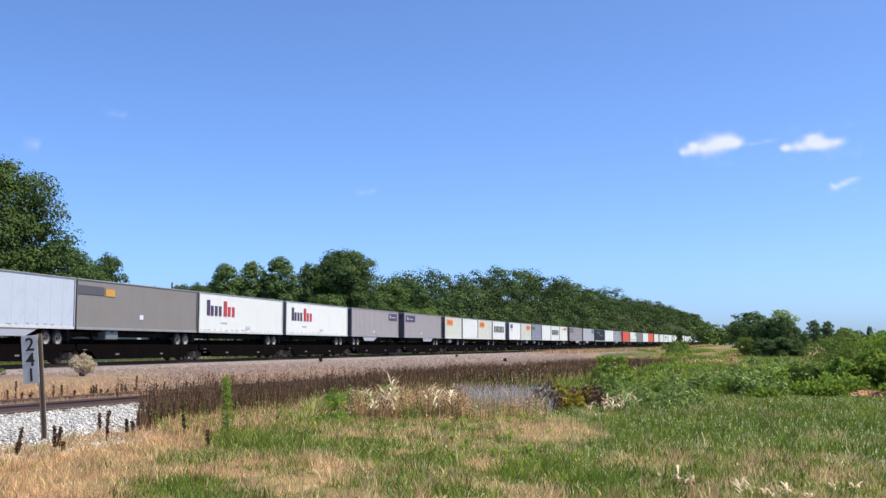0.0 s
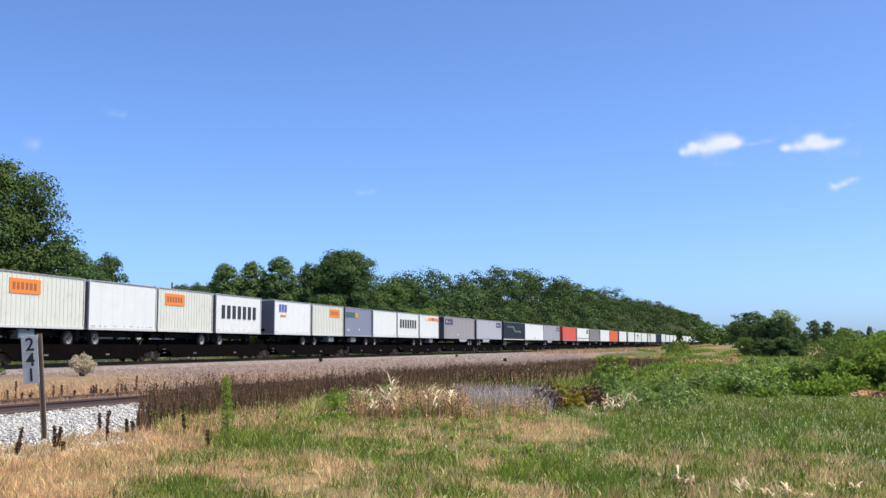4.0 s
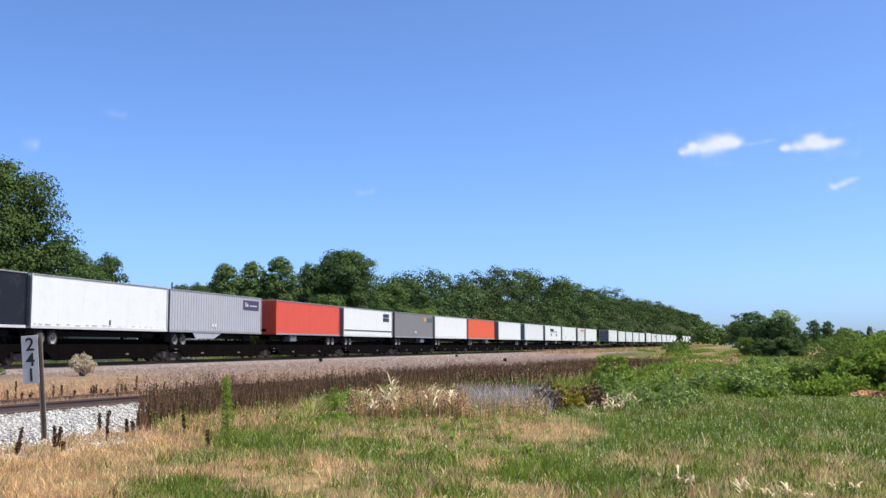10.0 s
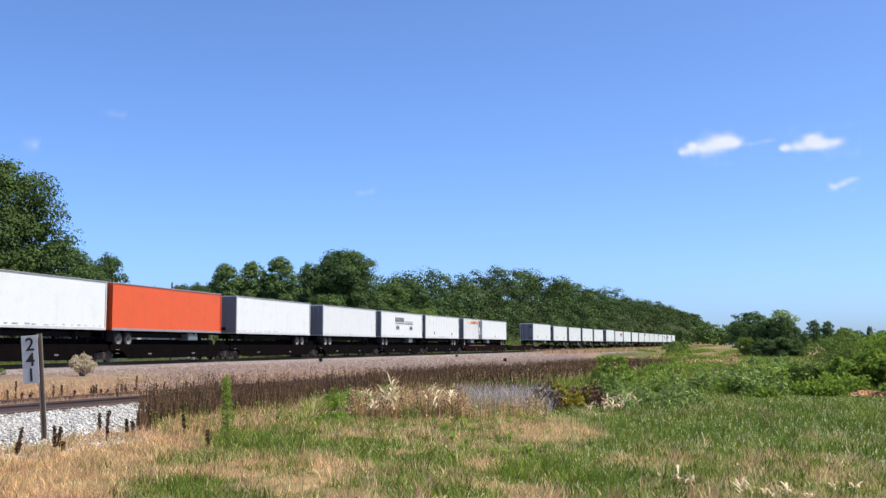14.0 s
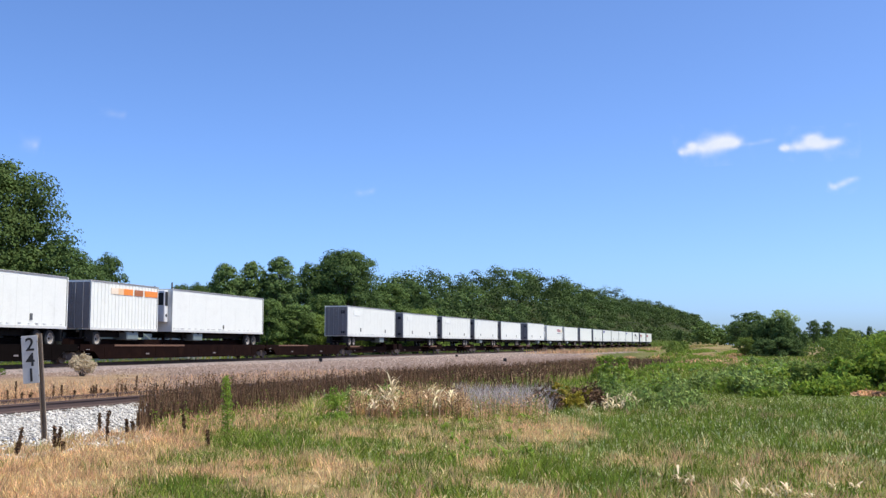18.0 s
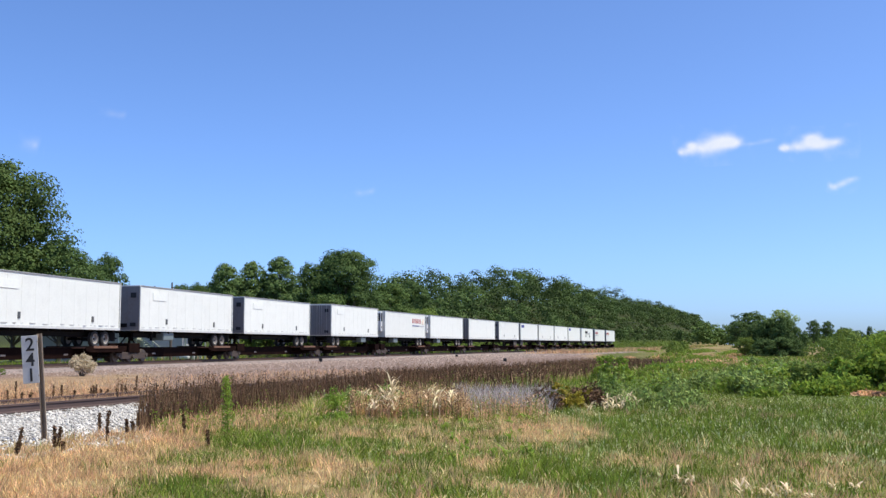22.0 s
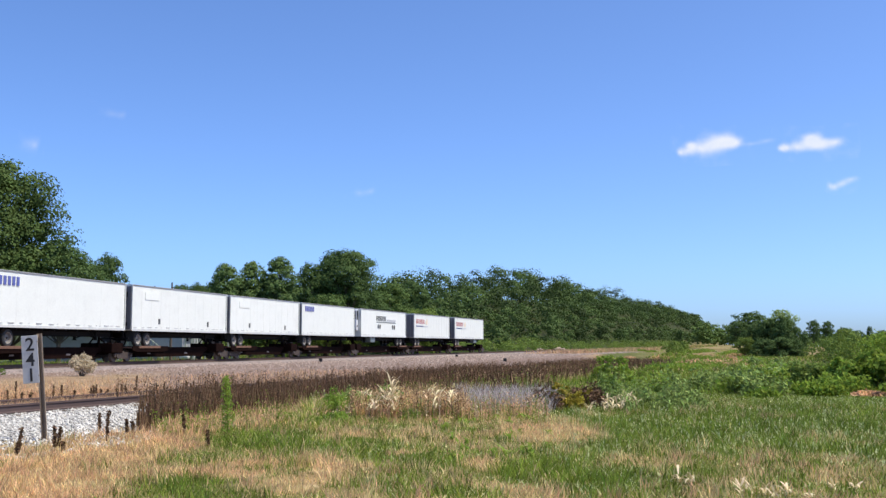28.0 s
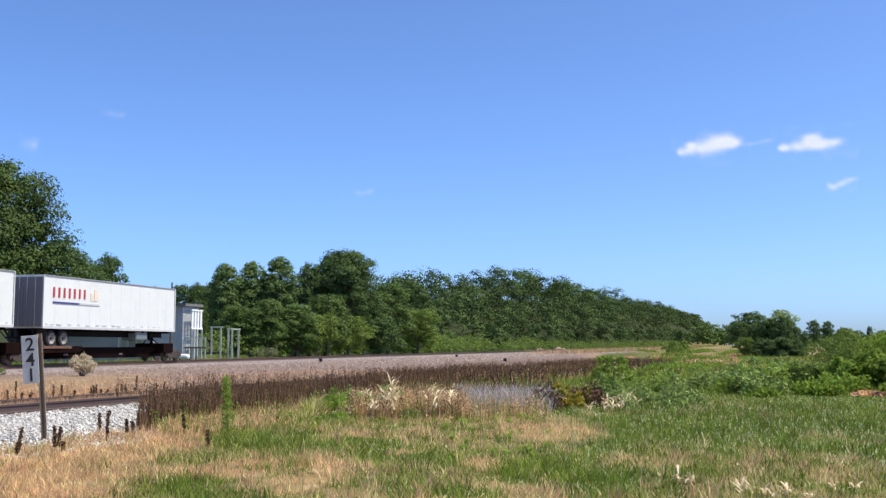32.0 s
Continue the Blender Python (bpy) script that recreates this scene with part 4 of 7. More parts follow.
    for x in hitch:
        st = piece("trailer_stand", (), lambda q: (rod(q, (0, 0, DECK), (0, 0, DECK + 1.1), 0.09), rod(q, (-0.7, -0.45, DECK), (0, 0, DECK + 1.05), 0.05), rod(q, (-0.7, 0.45, DECK), (0, 0, DECK + 1.05), 0.05), rod(q, (0.5, -0.45, DECK), (0, 0, DECK + 0.6), 0.05), rod(q, (0.5, 0.45, DECK), (0, 0, DECK + 0.6), 0.05)), pm, c, pose(x, 0, 0), "folding trailer stand")
        piece("stand_plate", (), lambda q: box(q, -0.35, 0.35, -0.45, 0.45, DECK + 1.08, DECK + 1.15, bevel=0.02), pm, st)
    bogie(c, h - 0.05, rust)
    if double_end:
        bogie(c, -h + 1.75, rust)
    piece("coupler", (), lambda q: (box(q, -0.5, 0.5, -0.12, 0.12, 0.75, 0.98), box(q, 0.3, 0.62, -0.18, 0.18, 0.72, 1.0, bevel=0.04)), TRUCK, c, pose(h - 0.2, 0, 0))
    return c


MOVERS = []      # (thing, place of its middle along the train, half its bearing length, height over the rail)


def build_train():
    for s, L, paint, ribs, w, logo, reefer, skirt, label in UNITS:
        MOVERS.append((trailer(L, paint, ribs, w, logo, reefer, skirt, label), s + L / 2, L * 0.35, DECK))
    # one platform under each long trailer or pair of short ones
    spans, i = [], 0
    while i < len(UNITS):
        s, L = UNITS[i][0], UNITS[i][1]
        j = i
        if L < 10 and i + 1 < len(UNITS):
            j = i + 1
        spans.append((s, UNITS[j][0] + UNITS[j][1], i, j))
        i = j + 1
    spans.insert(next(k for k, sp in enumerate(spans) if sp[0] > 470), (459.9, 479.0, -1, -1))
    cuts = [spans[0][0] - 0.6] + [(a[1] + b[0]) / 2 for a, b in zip(spans, spans[1:])] + [spans[-1][1] + 0.5]
    for k, (a, b, i, j) in enumerate(spans):
        c0, c1 = cuts[k], cuts[k + 1]
        mid = (c0 + c1) / 2
        rust = a > 425
        hitch = []
        if i >= 0:
            for q in range(i, j + 1):
                s, L, w = UNITS[q][0], UNITS[q][1], UNITS[q][4]
                hitch.append(round(s + L / 2 - w * (L / 2 - 0.9) - mid, 1))
        else:
            hitch = []
        label = "empty rusty railway flatcar with worn deck" if i < 0 else ("rust-brown railway flatcar under road trailers" if rust else "dark grimy railway flatcar under road trailers")
        car = flatcar(c1 - c0, rust, hitch, k % 3 == 0, label, UNITS[i][4] if i >= 0 and a > 479 else 0)
        MOVERS.append((car, mid, (c1 - c0) * 0.42, 0.0))


build_train()


# ---- leaves, blades and stalks ----
def leaf_mat(name, color, island=0.22, thin=0.35, hue=0.02, vary=0.2, scale=0.25, tone=False):
    return mat(name, color, 0.65, vary=vary, scale=scale, fine=3.0, island=island, thin=thin, hue=hue, spec=0.12, tone=tone)


LEAF = {
    "oak": leaf_mat("deep_green_leaves", (0.088, 0.140, 0.040), vary=0.22, scale=0.5, island=0.12, hue=0.01, thin=0.2),
    "poplar": leaf_mat("mid_green_leaves", (0.130, 0.195, 0.058), vary=0.22, scale=0.5, island=0.12, hue=0.01, thin=0.2),
    "maple": leaf_mat("fresh_green_leaves", (0.114, 0.174, 0.044), vary=0.25, scale=0.5, island=0.14, hue=0.01, thin=0.2),
    "wood": leaf_mat("hill_wood_leaves", (0.073, 0.113, 0.031), scale=0.3, vary=0.2, island=0.12, hue=0.01, thin=0.2, tone=True),
    "scrub": leaf_mat("scrub_leaves", (0.180, 0.250, 0.052), thin=0.38, scale=0.3, vary=0.25, island=0.15, hue=0.012),
    "weed": leaf_mat("broad_weed_leaves", (0.235, 0.330, 0.050), thin=0.5, vary=0.4, scale=1.0),
    "pale": leaf_mat("pale_weed_leaves", (0.27, 0.35, 0.10), island=0.6),
    "olive": leaf_mat("yellow_olive_leaves", (0.34, 0.28, 0.04), island=0.45),
    "sage": leaf_mat("grey_green_shrub", (0.25, 0.26, 0.14), island=0.15),
    "crown": leaf_mat("dense_tree_leaves", (0.082, 0.124, 0.032), vary=0.3, scale=0.4, island=0.14, hue=0.01, thin=0.18),
    "grey": leaf_mat("grey_dry_bush", (0.62, 0.52, 0.36), island=0.12, thin=0.2),
}
BLADE = {
    "green": leaf_mat("green_grass", (0.182, 0.242, 0.036), island=0.65, hue=0.03, scale=1.3, vary=0.55),
    "lush": leaf_mat("lush_green_grass", (0.255, 0.325, 0.046), island=0.55, hue=0.02, scale=1.0, vary=0.4),
    "pale": leaf_mat("pale_seeding_grass", (0.70, 0.70, 0.34), island=0.3),
    "straw": leaf_mat("straw_grass", (0.71, 0.54, 0.26), island=0.5, hue=0.02, scale=1.6, vary=0.4),
    "tan": leaf_mat("reddish_dry_grass", (0.68, 0.43, 0.235), island=0.45, hue=0.02, scale=1.6, vary=0.4),
    "brown": leaf_mat("dark_dead_weed", (0.150, 0.088, 0.047), island=0.55, thin=0.1, hue=0.02),
    "violet": leaf_mat("grey_violet_dead_grass", (0.52, 0.45, 0.41), island=0.35, thin=0.2),
    "reed": leaf_mat("bleached_reed", (0.82, 0.68, 0.43), island=0.25, thin=0.25),
}
BARK = mat("grey_brown_bark", (0.11, 0.085, 0.065), 0.9, vary=0.3, scale=2, fine=25, bump=0.8)


def cards(P, N, size, rng, aspect=0.6):
    """Folded four-cornered leaves at P, facing about N."""
    n = len(P)
    N = N / np.maximum(np.linalg.norm(N, axis=1, keepdims=True), 1e-6)
    R = rng.normal(size=(n, 3))
    A = np.cross(N, R)
    A /= np.maximum(np.linalg.norm(A, axis=1, keepdims=True), 1e-6)
    B = np.cross(N, A)
    s = (size * rng.uniform(0.6, 1.35, n))[:, None] if np.ndim(size) == 0 else (size * rng.uniform(0.6, 1.35, n))[:, None]
    fold = N * s * rng.uniform(-0.25, 0.25, (n, 1))
    v = np.stack([P - A * s * 0.5, P - B * s * aspect * 0.5 + fold, P + A * s * 0.5, P + B * s * aspect * 0.5 + fold], 1)
    return v.reshape(-1, 3), np.arange(4 * n).reshape(n, 4)


def crown_points(lobes, n, rng, depth=0.45, clumps=19, clump=0.41):
    """Points on the many small leaf clumps that sit on each lobe, and the outward way there."""
    lobes = np.array(lobes)
    nl = len(lobes)
    area = (lobes[:, 3] * lobes[:, 4]) ** 0.9
    D = rng.normal(size=(nl, clumps, 3))
    D /= np.linalg.norm(D, axis=2, keepdims=True)
    D[..., 2] = np.where(D[..., 2] < -0.35, -D[..., 2] * rng.uniform(0, 1, D.shape[:2]), D[..., 2])
    D /= np.linalg.norm(D, axis=2, keepdims=True)
    reach = rng.uniform(0.62, 1.0, (nl, clumps))
    size = rng.uniform(0.65, 1.35, (nl, clumps)) * clump
    k = rng.choice(nl, n, p=area / area.sum())
    c = rng.integers(0, clumps, n)
    d = rng.normal(size=(n, 3))
    d /= np.linalg.norm(d, axis=1, keepdims=True)
    d[:, 2] = np.where(d[:, 2] < -0.2, -d[:, 2] * rng.uniform(0, 1, n), d[:, 2])
    d /= np.linalg.norm(d, axis=1, keepdims=True)
    r = 1.0 - depth * rng.uniform(0, 1, n) ** 1.6 + rng.normal(size=n) * 0.06
    L = lobes[k]
    P = L[:, :3] + L[:, 3:6] * (D[k, c] * reach[k, c][:, None] * 0.86 + d * (size[k, c] * r)[:, None])
    return P, d * 0.75 + D[k, c] * 0.45


def crown_lobes(h, r, base, n, rng, tall=False):
    out = []
    for i in range(n):
        u = (i + 0.5) / n
        z = base + (h - base) * (0.12 + 0.80 * u)
        prof = math.sin(math.pi * min(0.97, 0.18 + 0.75 * u)) ** 0.6 if not tall else 0.55 + 0.45 * math.sin(math.pi * u) - 0.18 * max(0.0, u - 0.7)
        a = i * 2.399 + rng.uniform(-0.5, 0.5)
        ring = r * prof * rng.uniform(0.35, 0.75) if i < n - 1 else 0.1 * r
        lr = r * rng.uniform(0.30, 0.48) * (0.7 + 0.3 * prof)
        out.append((ring * math.cos(a), ring * math.sin(a), min(z, h - lr * 0.8), lr, lr, lr * rng.uniform(0.7, 1.0) * (1.25 if tall else 1.0)))
    return out


TREES = {}


def tree_meshes(kind):
    """Trunk and crown meshes of a kind: (height, radius, trunk, crown)."""
    if kind in TREES:
        return TREES[kind]
    spec = {   # height, radius, crown base, lobes, leaves, leaf size, leaves' material, tall, seed
        "big": (16.0, 7.0, 2.5, 60, 60000, 0.225, "crown", False, 3),
        "broad_a": (13.0, 5.0, 2.0, 34, 16000, 0.27, "oak", False, 11),
        "far": (13.0, 5.0, 2.0, 26, 4000, 0.5, "oak", False, 14),
        "round": (13.0, 5.0, 5.5, 34, 20000, 0.255, "oak", False, 13),
        "broad_b": (12.0, 4.6, 1.5, 32, 16000, 0.27, "maple", False, 12),
        "tall_a": (13.0, 2.7, 1.5, 40, 12500, 0.235, "poplar", True, 21),
        "tall_b": (13.0, 2.9, 2.0, 30, 11000, 0.235, "oak", True, 22),
        "low_a": (6.0, 3.6, 0.3, 18, 9000, 0.205, "scrub", False, 31),
        "low_b": (5.5, 3.2, 0.2, 18, 8500, 0.215, "oak", False, 32),
        "lacy": (7.5, 3.2, 1.8, 14, 3600, 0.22, "pale", False, 41),
    }[kind]
    h, r, base, nl, nleaf, ls, lm, tall, seed = spec
    rng = np.random.default_rng(seed)
    lobes = crown_lobes(h, r, base, nl, rng, tall)
    P, N = crown_points(lobes, nleaf, rng, 0.4)
    v, f = cards(P, N + rng.normal(size=N.shape) * 0.28, ls, rng, 0.75)
    crown = sheet_mesh("crown", v, f, LEAF[lm])
    bm = bmesh.new()
    top = (0.0, 0.0, h * 0.8)
    rt = 0.022 * h
    bend = [(rng.normal() * 0.12, rng.normal() * 0.12) for _ in range(4)]
    prev = (0, 0, -0.3)
    for i, (bx, by) in enumerate(bend):
        z = h * 0.8 * (i + 1) / 4
        cur = (bx * (i + 1), by * (i + 1), z)
        rod(bm, prev, cur, rt * (1.25 if i == 0 else 1 - i * 0.2), rt * (1 - (i + 1) * 0.2) + 0.01, 8)
        prev = cur
    for lx, ly, lz, lr, _, _ in lobes[: max(6, nl * 2 // 3)]:
        z0 = max(0.15 * h, lz - 0.25 * h - lr * 0.3)
        rod(bm, (0, 0, z0), (lx, ly, lz), rt * 0.35, rt * 0.08, 5)
    tm = bpy.data.meshes.new("trunk")
    bm.to_mesh(tm)
    bm.free()
    tm.materials.append(BARK)
    TREES[kind] = (h, r, tm, crown)
    return TREES[kind]


def tree(kind, x, y, h, r, label, turn=0.0, name="tree", sink=0.0):
    h0, r0, tm, cm = tree_meshes(kind)
    t = tagged(new(name), label, "tree" if name == "tree" else "bush", "trees by the railway" if name == "tree" else "bushes")
    t.scale = (r / r0, r / r0, h / h0)
    t.location = (x, y, ground_z(x, y) - sink)
    t.rotation_euler = (0, 0, turn)
    for nm, me in (("trunk", tm), ("crown", cm)):
        o = new(nm, me)
        o.parent = t
    return t


# bearing (sideways share of the distance), distance, height of the top over the eye as a share of the distance, half width as such a share
TREE_ROWS = (
    ("big", -0.438, 90.0, 0.1790, 0.082, "large leafy tree with full green crown"),
    ("broad_a", -0.366, 92.0, 0.0980, 0.040, "green broadleaf tree beside a larger one"),
    ("broad_a", -0.345, 100.0, 0.084, 0.026, "dark green broadleaf tree behind the railway"),
    ("broad_a", -0.322, 104.0, 0.087, 0.022, "dark green broadleaf tree behind the railway"),
    ("broad_a", -0.410, 96.0, 0.090, 0.040, "green broadleaf tree beside a larger one"),
    ("tall_b", -0.295, 128.0, 0.052, 0.016, "distant dark green tree behind a house"),
    ("broad_a", -0.272, 138.0, 0.050, 0.018, "distant dark green tree behind a house"),
    ("tall_b", -0.250, 136.0, 0.060, 0.016, "distant dark green tree behind a house"),
    ("broad_a", -0.235, 134.0, 0.059, 0.016, "distant dark green tree behind a house"),
    ("tall_a", -0.2095, 128.0, 0.0800, 0.0205, "slim tree with mid-green airy crown"),
    ("tall_a", -0.1835, 130.0, 0.0820, 0.0205, "slim tree with mid-green airy crown"),
    ("tall_a", -0.1555, 130.0, 0.0870, 0.0215, "slim tree with mid-green airy crown"),
    ("tall_b", -0.1275, 138.0, 0.0810, 0.0170, "slim dark green tree behind the railway"),
    ("round", -0.0925, 140.0, 0.0905, 0.0330, "round-headed dark green tree above the others"),
    ("broad_a", -0.113, 143.0, 0.0800, 0.0180, "dark green broadleaf tree behind the railway"),
    ("broad_b", -0.222, 146.0, 0.0600, 0.0200, "leafy green tree filling in behind slimmer ones"),
    ("broad_b", -0.197, 148.0, 0.0640, 0.0220, "leafy green tree filling in behind slimmer ones"),
    ("broad_a", -0.170, 148.0, 0.0650, 0.0220, "leafy green tree filling in behind slimmer ones"),
    ("broad_b", -0.150, 150.0, 0.0600, 0.0200, "leafy green tree filling in behind slimmer ones"),
    ("broad_a", -0.118, 152.0, 0.0640, 0.0220, "leafy green tree filling in behind slimmer ones"),
    ("broad_b", -0.197, 118.0, 0.0400, 0.0220, "leafy green tree behind the railway"),
    ("broad_b", -0.168, 118.0, 0.0450, 0.0230, "leafy green tree behind the railway"),
    ("broad_b", -0.140, 120.0, 0.0400, 0.0250, "leafy green tree behind the railway"),
    ("broad_b", -0.110, 126.0, 0.0500, 0.0260, "leafy green tree behind the railway"),
    ("broad_a", -0.078, 142.0, 0.0570, 0.0260, "leafy green tree behind the railway"),
    ("broad_b", -0.052, 156.0, 0.0600, 0.0260, "leafy green tree behind the railway"),
    ("broad_a", -0.028, 172.0, 0.0600, 0.0260, "leafy green tree behind the railway"),
    ("low_a", -0.122, 122.0, 0.0300, 0.0260, "bushy green tree behind the railway"),
    ("low_a", -0.090, 130.0, 0.0280, 0.0260, "bushy green tree behind the railway"),
    ("low_b", -0.060, 143.0, 0.0300, 0.0260, "bushy green tree behind the railway"),
    ("low_a", -0.025, 160.0, 0.0350, 0.0280, "bushy green tree behind the railway"),
    ("far", 0.295, 330.0, 0.0330, 0.0220, "distant rounded dark green tree"),
    ("far", 0.283, 320.0, 0.0240, 0.0140, "distant rounded dark green tree"),
    ("low_b", 0.300, 141.0, 0.0190, 0.0170, "dense dark green thicket tree"),
    ("low_b", 0.312, 138.0, 0.0250, 0.0190, "dense dark green thicket tree"),
    ("lacy", 0.322, 139.0, 0.0350, 0.0190, "airy pale-leaved tree above a thicket"),
    ("low_b", 0.326, 136.0, 0.0270, 0.0180, "dense dark green thicket tree"),
    ("low_b", 0.337, 135.0, 0.0170, 0.0120, "dense dark green thicket tree"),
    ("low_b", 0.305, 133.0, 0.0060, 0.0160, "dense dark green thicket tree"),
    ("low_b", 0.322, 132.0, 0.0080, 0.0170, "dense dark green thicket tree"),
    ("low_b", 0.336, 132.0, 0.0060, 0.0120, "dense dark green thicket tree"),
    ("low_a", 0.287, 137.0, 0.0080, 0.0110, "rounded green bush tree beside a thicket"),
    ("far", 0.354, 520.0, 0.0250, 0.0080, "distant tree with open crown"),
    ("far", 0.367, 520.0, 0.0240, 0.0075, "distant tree with open crown"),
    ("far", 0.382, 540.0, 0.0180, 0.0090, "distant tree with open crown"),
    ("tall_b", 0.407, 540.0, 0.0190, 0.0035, "distant slim dark tree on flat land"),
    ("far", 0.395, 560.0, 0.0150, 0.0100, "distant tree with open crown"),
    ("far", 0.420, 560.0, 0.0150, 0.0120, "distant tree with open crown"),
    ("low_a", 0.383, 95.0, 0.0160, 0.0150, "rounded pale green bush tree"),
    ("low_b", 0.2255, 430.0, 0.0150, 0.0045, "dark narrow tree at the wood's edge"),
)


def build_trees():
    for i, (kind, b, d, e, w, label) in enumerate(TREE_ROWS):
        x, y = b * d, d
        tree(kind, x, y, 1.55 + e * d - ground_z(x, y) + (0.5 if kind == "low_b" else 0.0), w * d, label, i * 1.7, sink=0.5 if kind == "low_b" else 0.0)


build_trees()


def wood_mass(name, label, rows, leaf, material, seed, category, big=False):
    """Many small crowns in one mesh: rows of (x, y, base z, height, radius, leaves)."""
    rng = np.random.default_rng(seed)
    vs, fs, tones, off = [], [], [], 0
    for x, y, z, h, r, n in rows:
        if big:
            lobes = [(0.0, 0.0, h - 0.62 * r, 0.62 * r, 0.62 * r, 0.62 * r)]
            for k in range(5):
                a = k * 1.257 + rng.uniform(-0.4, 0.4)
                lr = r * rng.uniform(0.42, 0.62)
                lobes.append((r * 0.55 * math.cos(a), r * 0.55 * math.sin(a), h * (0.2 + 0.115 * k + rng.uniform(0.0, 0.12)) - 0.2 * lr, lr, lr, lr * rng.uniform(0.8, 1.1)))
        else:
            lobes = crown_lobes(h, r, h * 0.12, 7, rng)
        P, N = crown_points(lobes, n, rng, 0.2, 9, 0.52)
        v, f = cards(P + np.array([x, y, z]), N + rng.normal(size=N.shape) * 0.14, leaf * (0.7 + 0.3 * r / 4.0) * (1.0 + max(0.0, math.hypot(x, y) - 350.0) / 900.0), rng, 0.8)
        vs.append(v)
        fs.append(f + off)
        tones.append(np.full(len(v), rng.uniform(0.52, 1.45)))
        off += len(v)
    me = sheet_mesh(name, np.concatenate(vs), np.concatenate(fs), LEAF[material])
    at = me.attributes.new("tone", "FLOAT", "POINT")
    at.data.foreach_set("value", np.concatenate(tones).astype(np.float32))
    return tagged(new(name, me), label, category, kind="stuff")


def build_woods():
    rng = np.random.default_rng(77)
    rows = []
    s = 95.0
    while s < 1720.0:
        step = 7.2 + s * 0.0045
        q = 13.0 + 6 * rng.uniform()
        while q < 62.0 + 12 * (s > 500):
            ss, qq = s + rng.uniform(-2.5, 2.5), q + rng.uniform(-2, 2)
            x, y, _, h = far_track(min(ss, 1290))
            if ss > 1290:
                x, y = x + (ss - 1290) * math.sin(h), y + (ss - 1290) * math.cos(h)
            x, y = x - qq * math.cos(h), y + qq * math.sin(h)
            hh = rng.uniform(5.5, 14.5) * (0.65 if qq < 20 else 1.0)
            if s > 150:
                rows.append((x, y, ground_z(x, y), hh, min(5.2, hh * rng.uniform(0.33, 0.46)) * (1 + s / 3500.0), 560 if s < 420 else 300))
            q += step * rng.uniform(0.9, 1.3)
        s += step
    wood_mass("hillside_woods", "dense green broadleaf woods covering a long hillside", rows, 0.54, "wood", 8, "woods", True)
    # scrub along the foot of the slope, beyond the main track
    rows = []
    for s in np.arange(30.0, 640.0, 2.6):
        for _ in range(2):
            ss, qq = s + rng.uniform(-1.5, 1.5), rng.uniform(6.5, 14.0)
            x, y, _, h = far_track(ss)
            x, y = x - qq * math.cos(h), y + qq * math.sin(h)
            hh = rng.uniform(1.0, 3.2) * smooth(5.0, 9.0, qq) + 0.4
            if s > 46 or qq > 11:
                rows.append((x, y, ground_z(x, y), float(hh), float(hh) * 0.7, 110 if s < 220 else 60))
    for _ in range(430):
        ss, qq = rng.uniform(44.0, 150.0), rng.uniform(8.0, 40.0)
        x, y, _, h = far_track(ss)
        x, y = x - qq * math.cos(h), y + qq * math.sin(h)
        if x / y < -0.205:
            continue
        hh = rng.uniform(1.8, 4.2)
        rows.append((x, y, ground_z(x, y) - 0.3, hh, hh * 0.6, 120))
    wood_mass("trackside_scrub", "low green scrub along the foot of the hillside", rows, 0.34, "scrub", 9, "scrub")
    # tree line across the flat land
    rows = []
    for i in range(150):
        b, d = rng.uniform(0.33, 0.46), rng.uniform(560, 900)
        rows.append((b * d, d, 0.0, rng.uniform(5, 9), rng.uniform(4, 7), 160))
    for i in range(46):
        b = rng.uniform(0.240, 0.305)
        d = rng.uniform(395, 440)
        rows.append((b * d, d, ground_z(b * d, d), rng.uniform(6.0, 12.0), rng.uniform(3.5, 5.5), 200))
    wood_mass("distant_tree_line", "distant dark tree line across flat fields", rows, 0.7, "maple", 10, "woods")


build_woods()


def spread(n, rng, r0, r1, d0, d1, keep=None):
    """Places over a wedge of the meadow, between two bearings and two distances, evenly over the ground."""
    d = np.sqrt(rng.uniform(d0 * d0, d1 * d1, n))
    b = rng.uniform(r0, r1, n)
    X, Y = b * d, d
    if keep is not None:
        k = keep(X, Y, rng)
        X, Y = X[k], Y[k]
    return X, Y


def blades(X, Y, h, w, lean, rng, base=None):
    """Bent tapered blades: vertices and triangles."""
    n = len(X)
    Z = land(X, Y) - 0.02 if base is None else base
    a = rng.uniform(0, 2 * np.pi, n)
    side = np.stack([np.cos(a), np.sin(a), np.zeros(n)], -1) * (w / 2)[:, None]
    la = rng.uniform(0, 2 * np.pi, n)
    ln = lean * rng.uniform(0.2, 1.0, n) * h
    L = np.stack([np.cos(la), np.sin(la), np.zeros(n)], -1) * ln[:, None]
    p = np.stack([X, Y, Z], -1)
    up = np.stack([np.zeros(n), np.zeros(n), h], -1)
    mid = p + up * 0.55 + L * 0.3
    tip = p + up + L
    v = np.stack([p - side, p + side, mid - side * 0.8, mid + side * 0.8, tip], 1).reshape(-1, 3)
    f0 = np.array([(0, 1, 2), (1, 3, 2), (2, 3, 4)])
    return v, (f0[None] + 5 * np.arange(n)[:, None, None]).reshape(-1, 3)


def stuff(name, label, category, parts, material):
    vs, fs, off = [], [], 0
    for v, f in parts:
        if f.shape[1] == 4:
            f = np.concatenate([f[:, [0, 1, 2]], f[:, [0, 2, 3]]])
        vs.append(v)
        fs.append(f + off)
        off += len(v)
    return tagged(new(name, sheet_mesh(name, np.concatenate(vs), np.concatenate(fs), material)), label, category, kind="stuff")


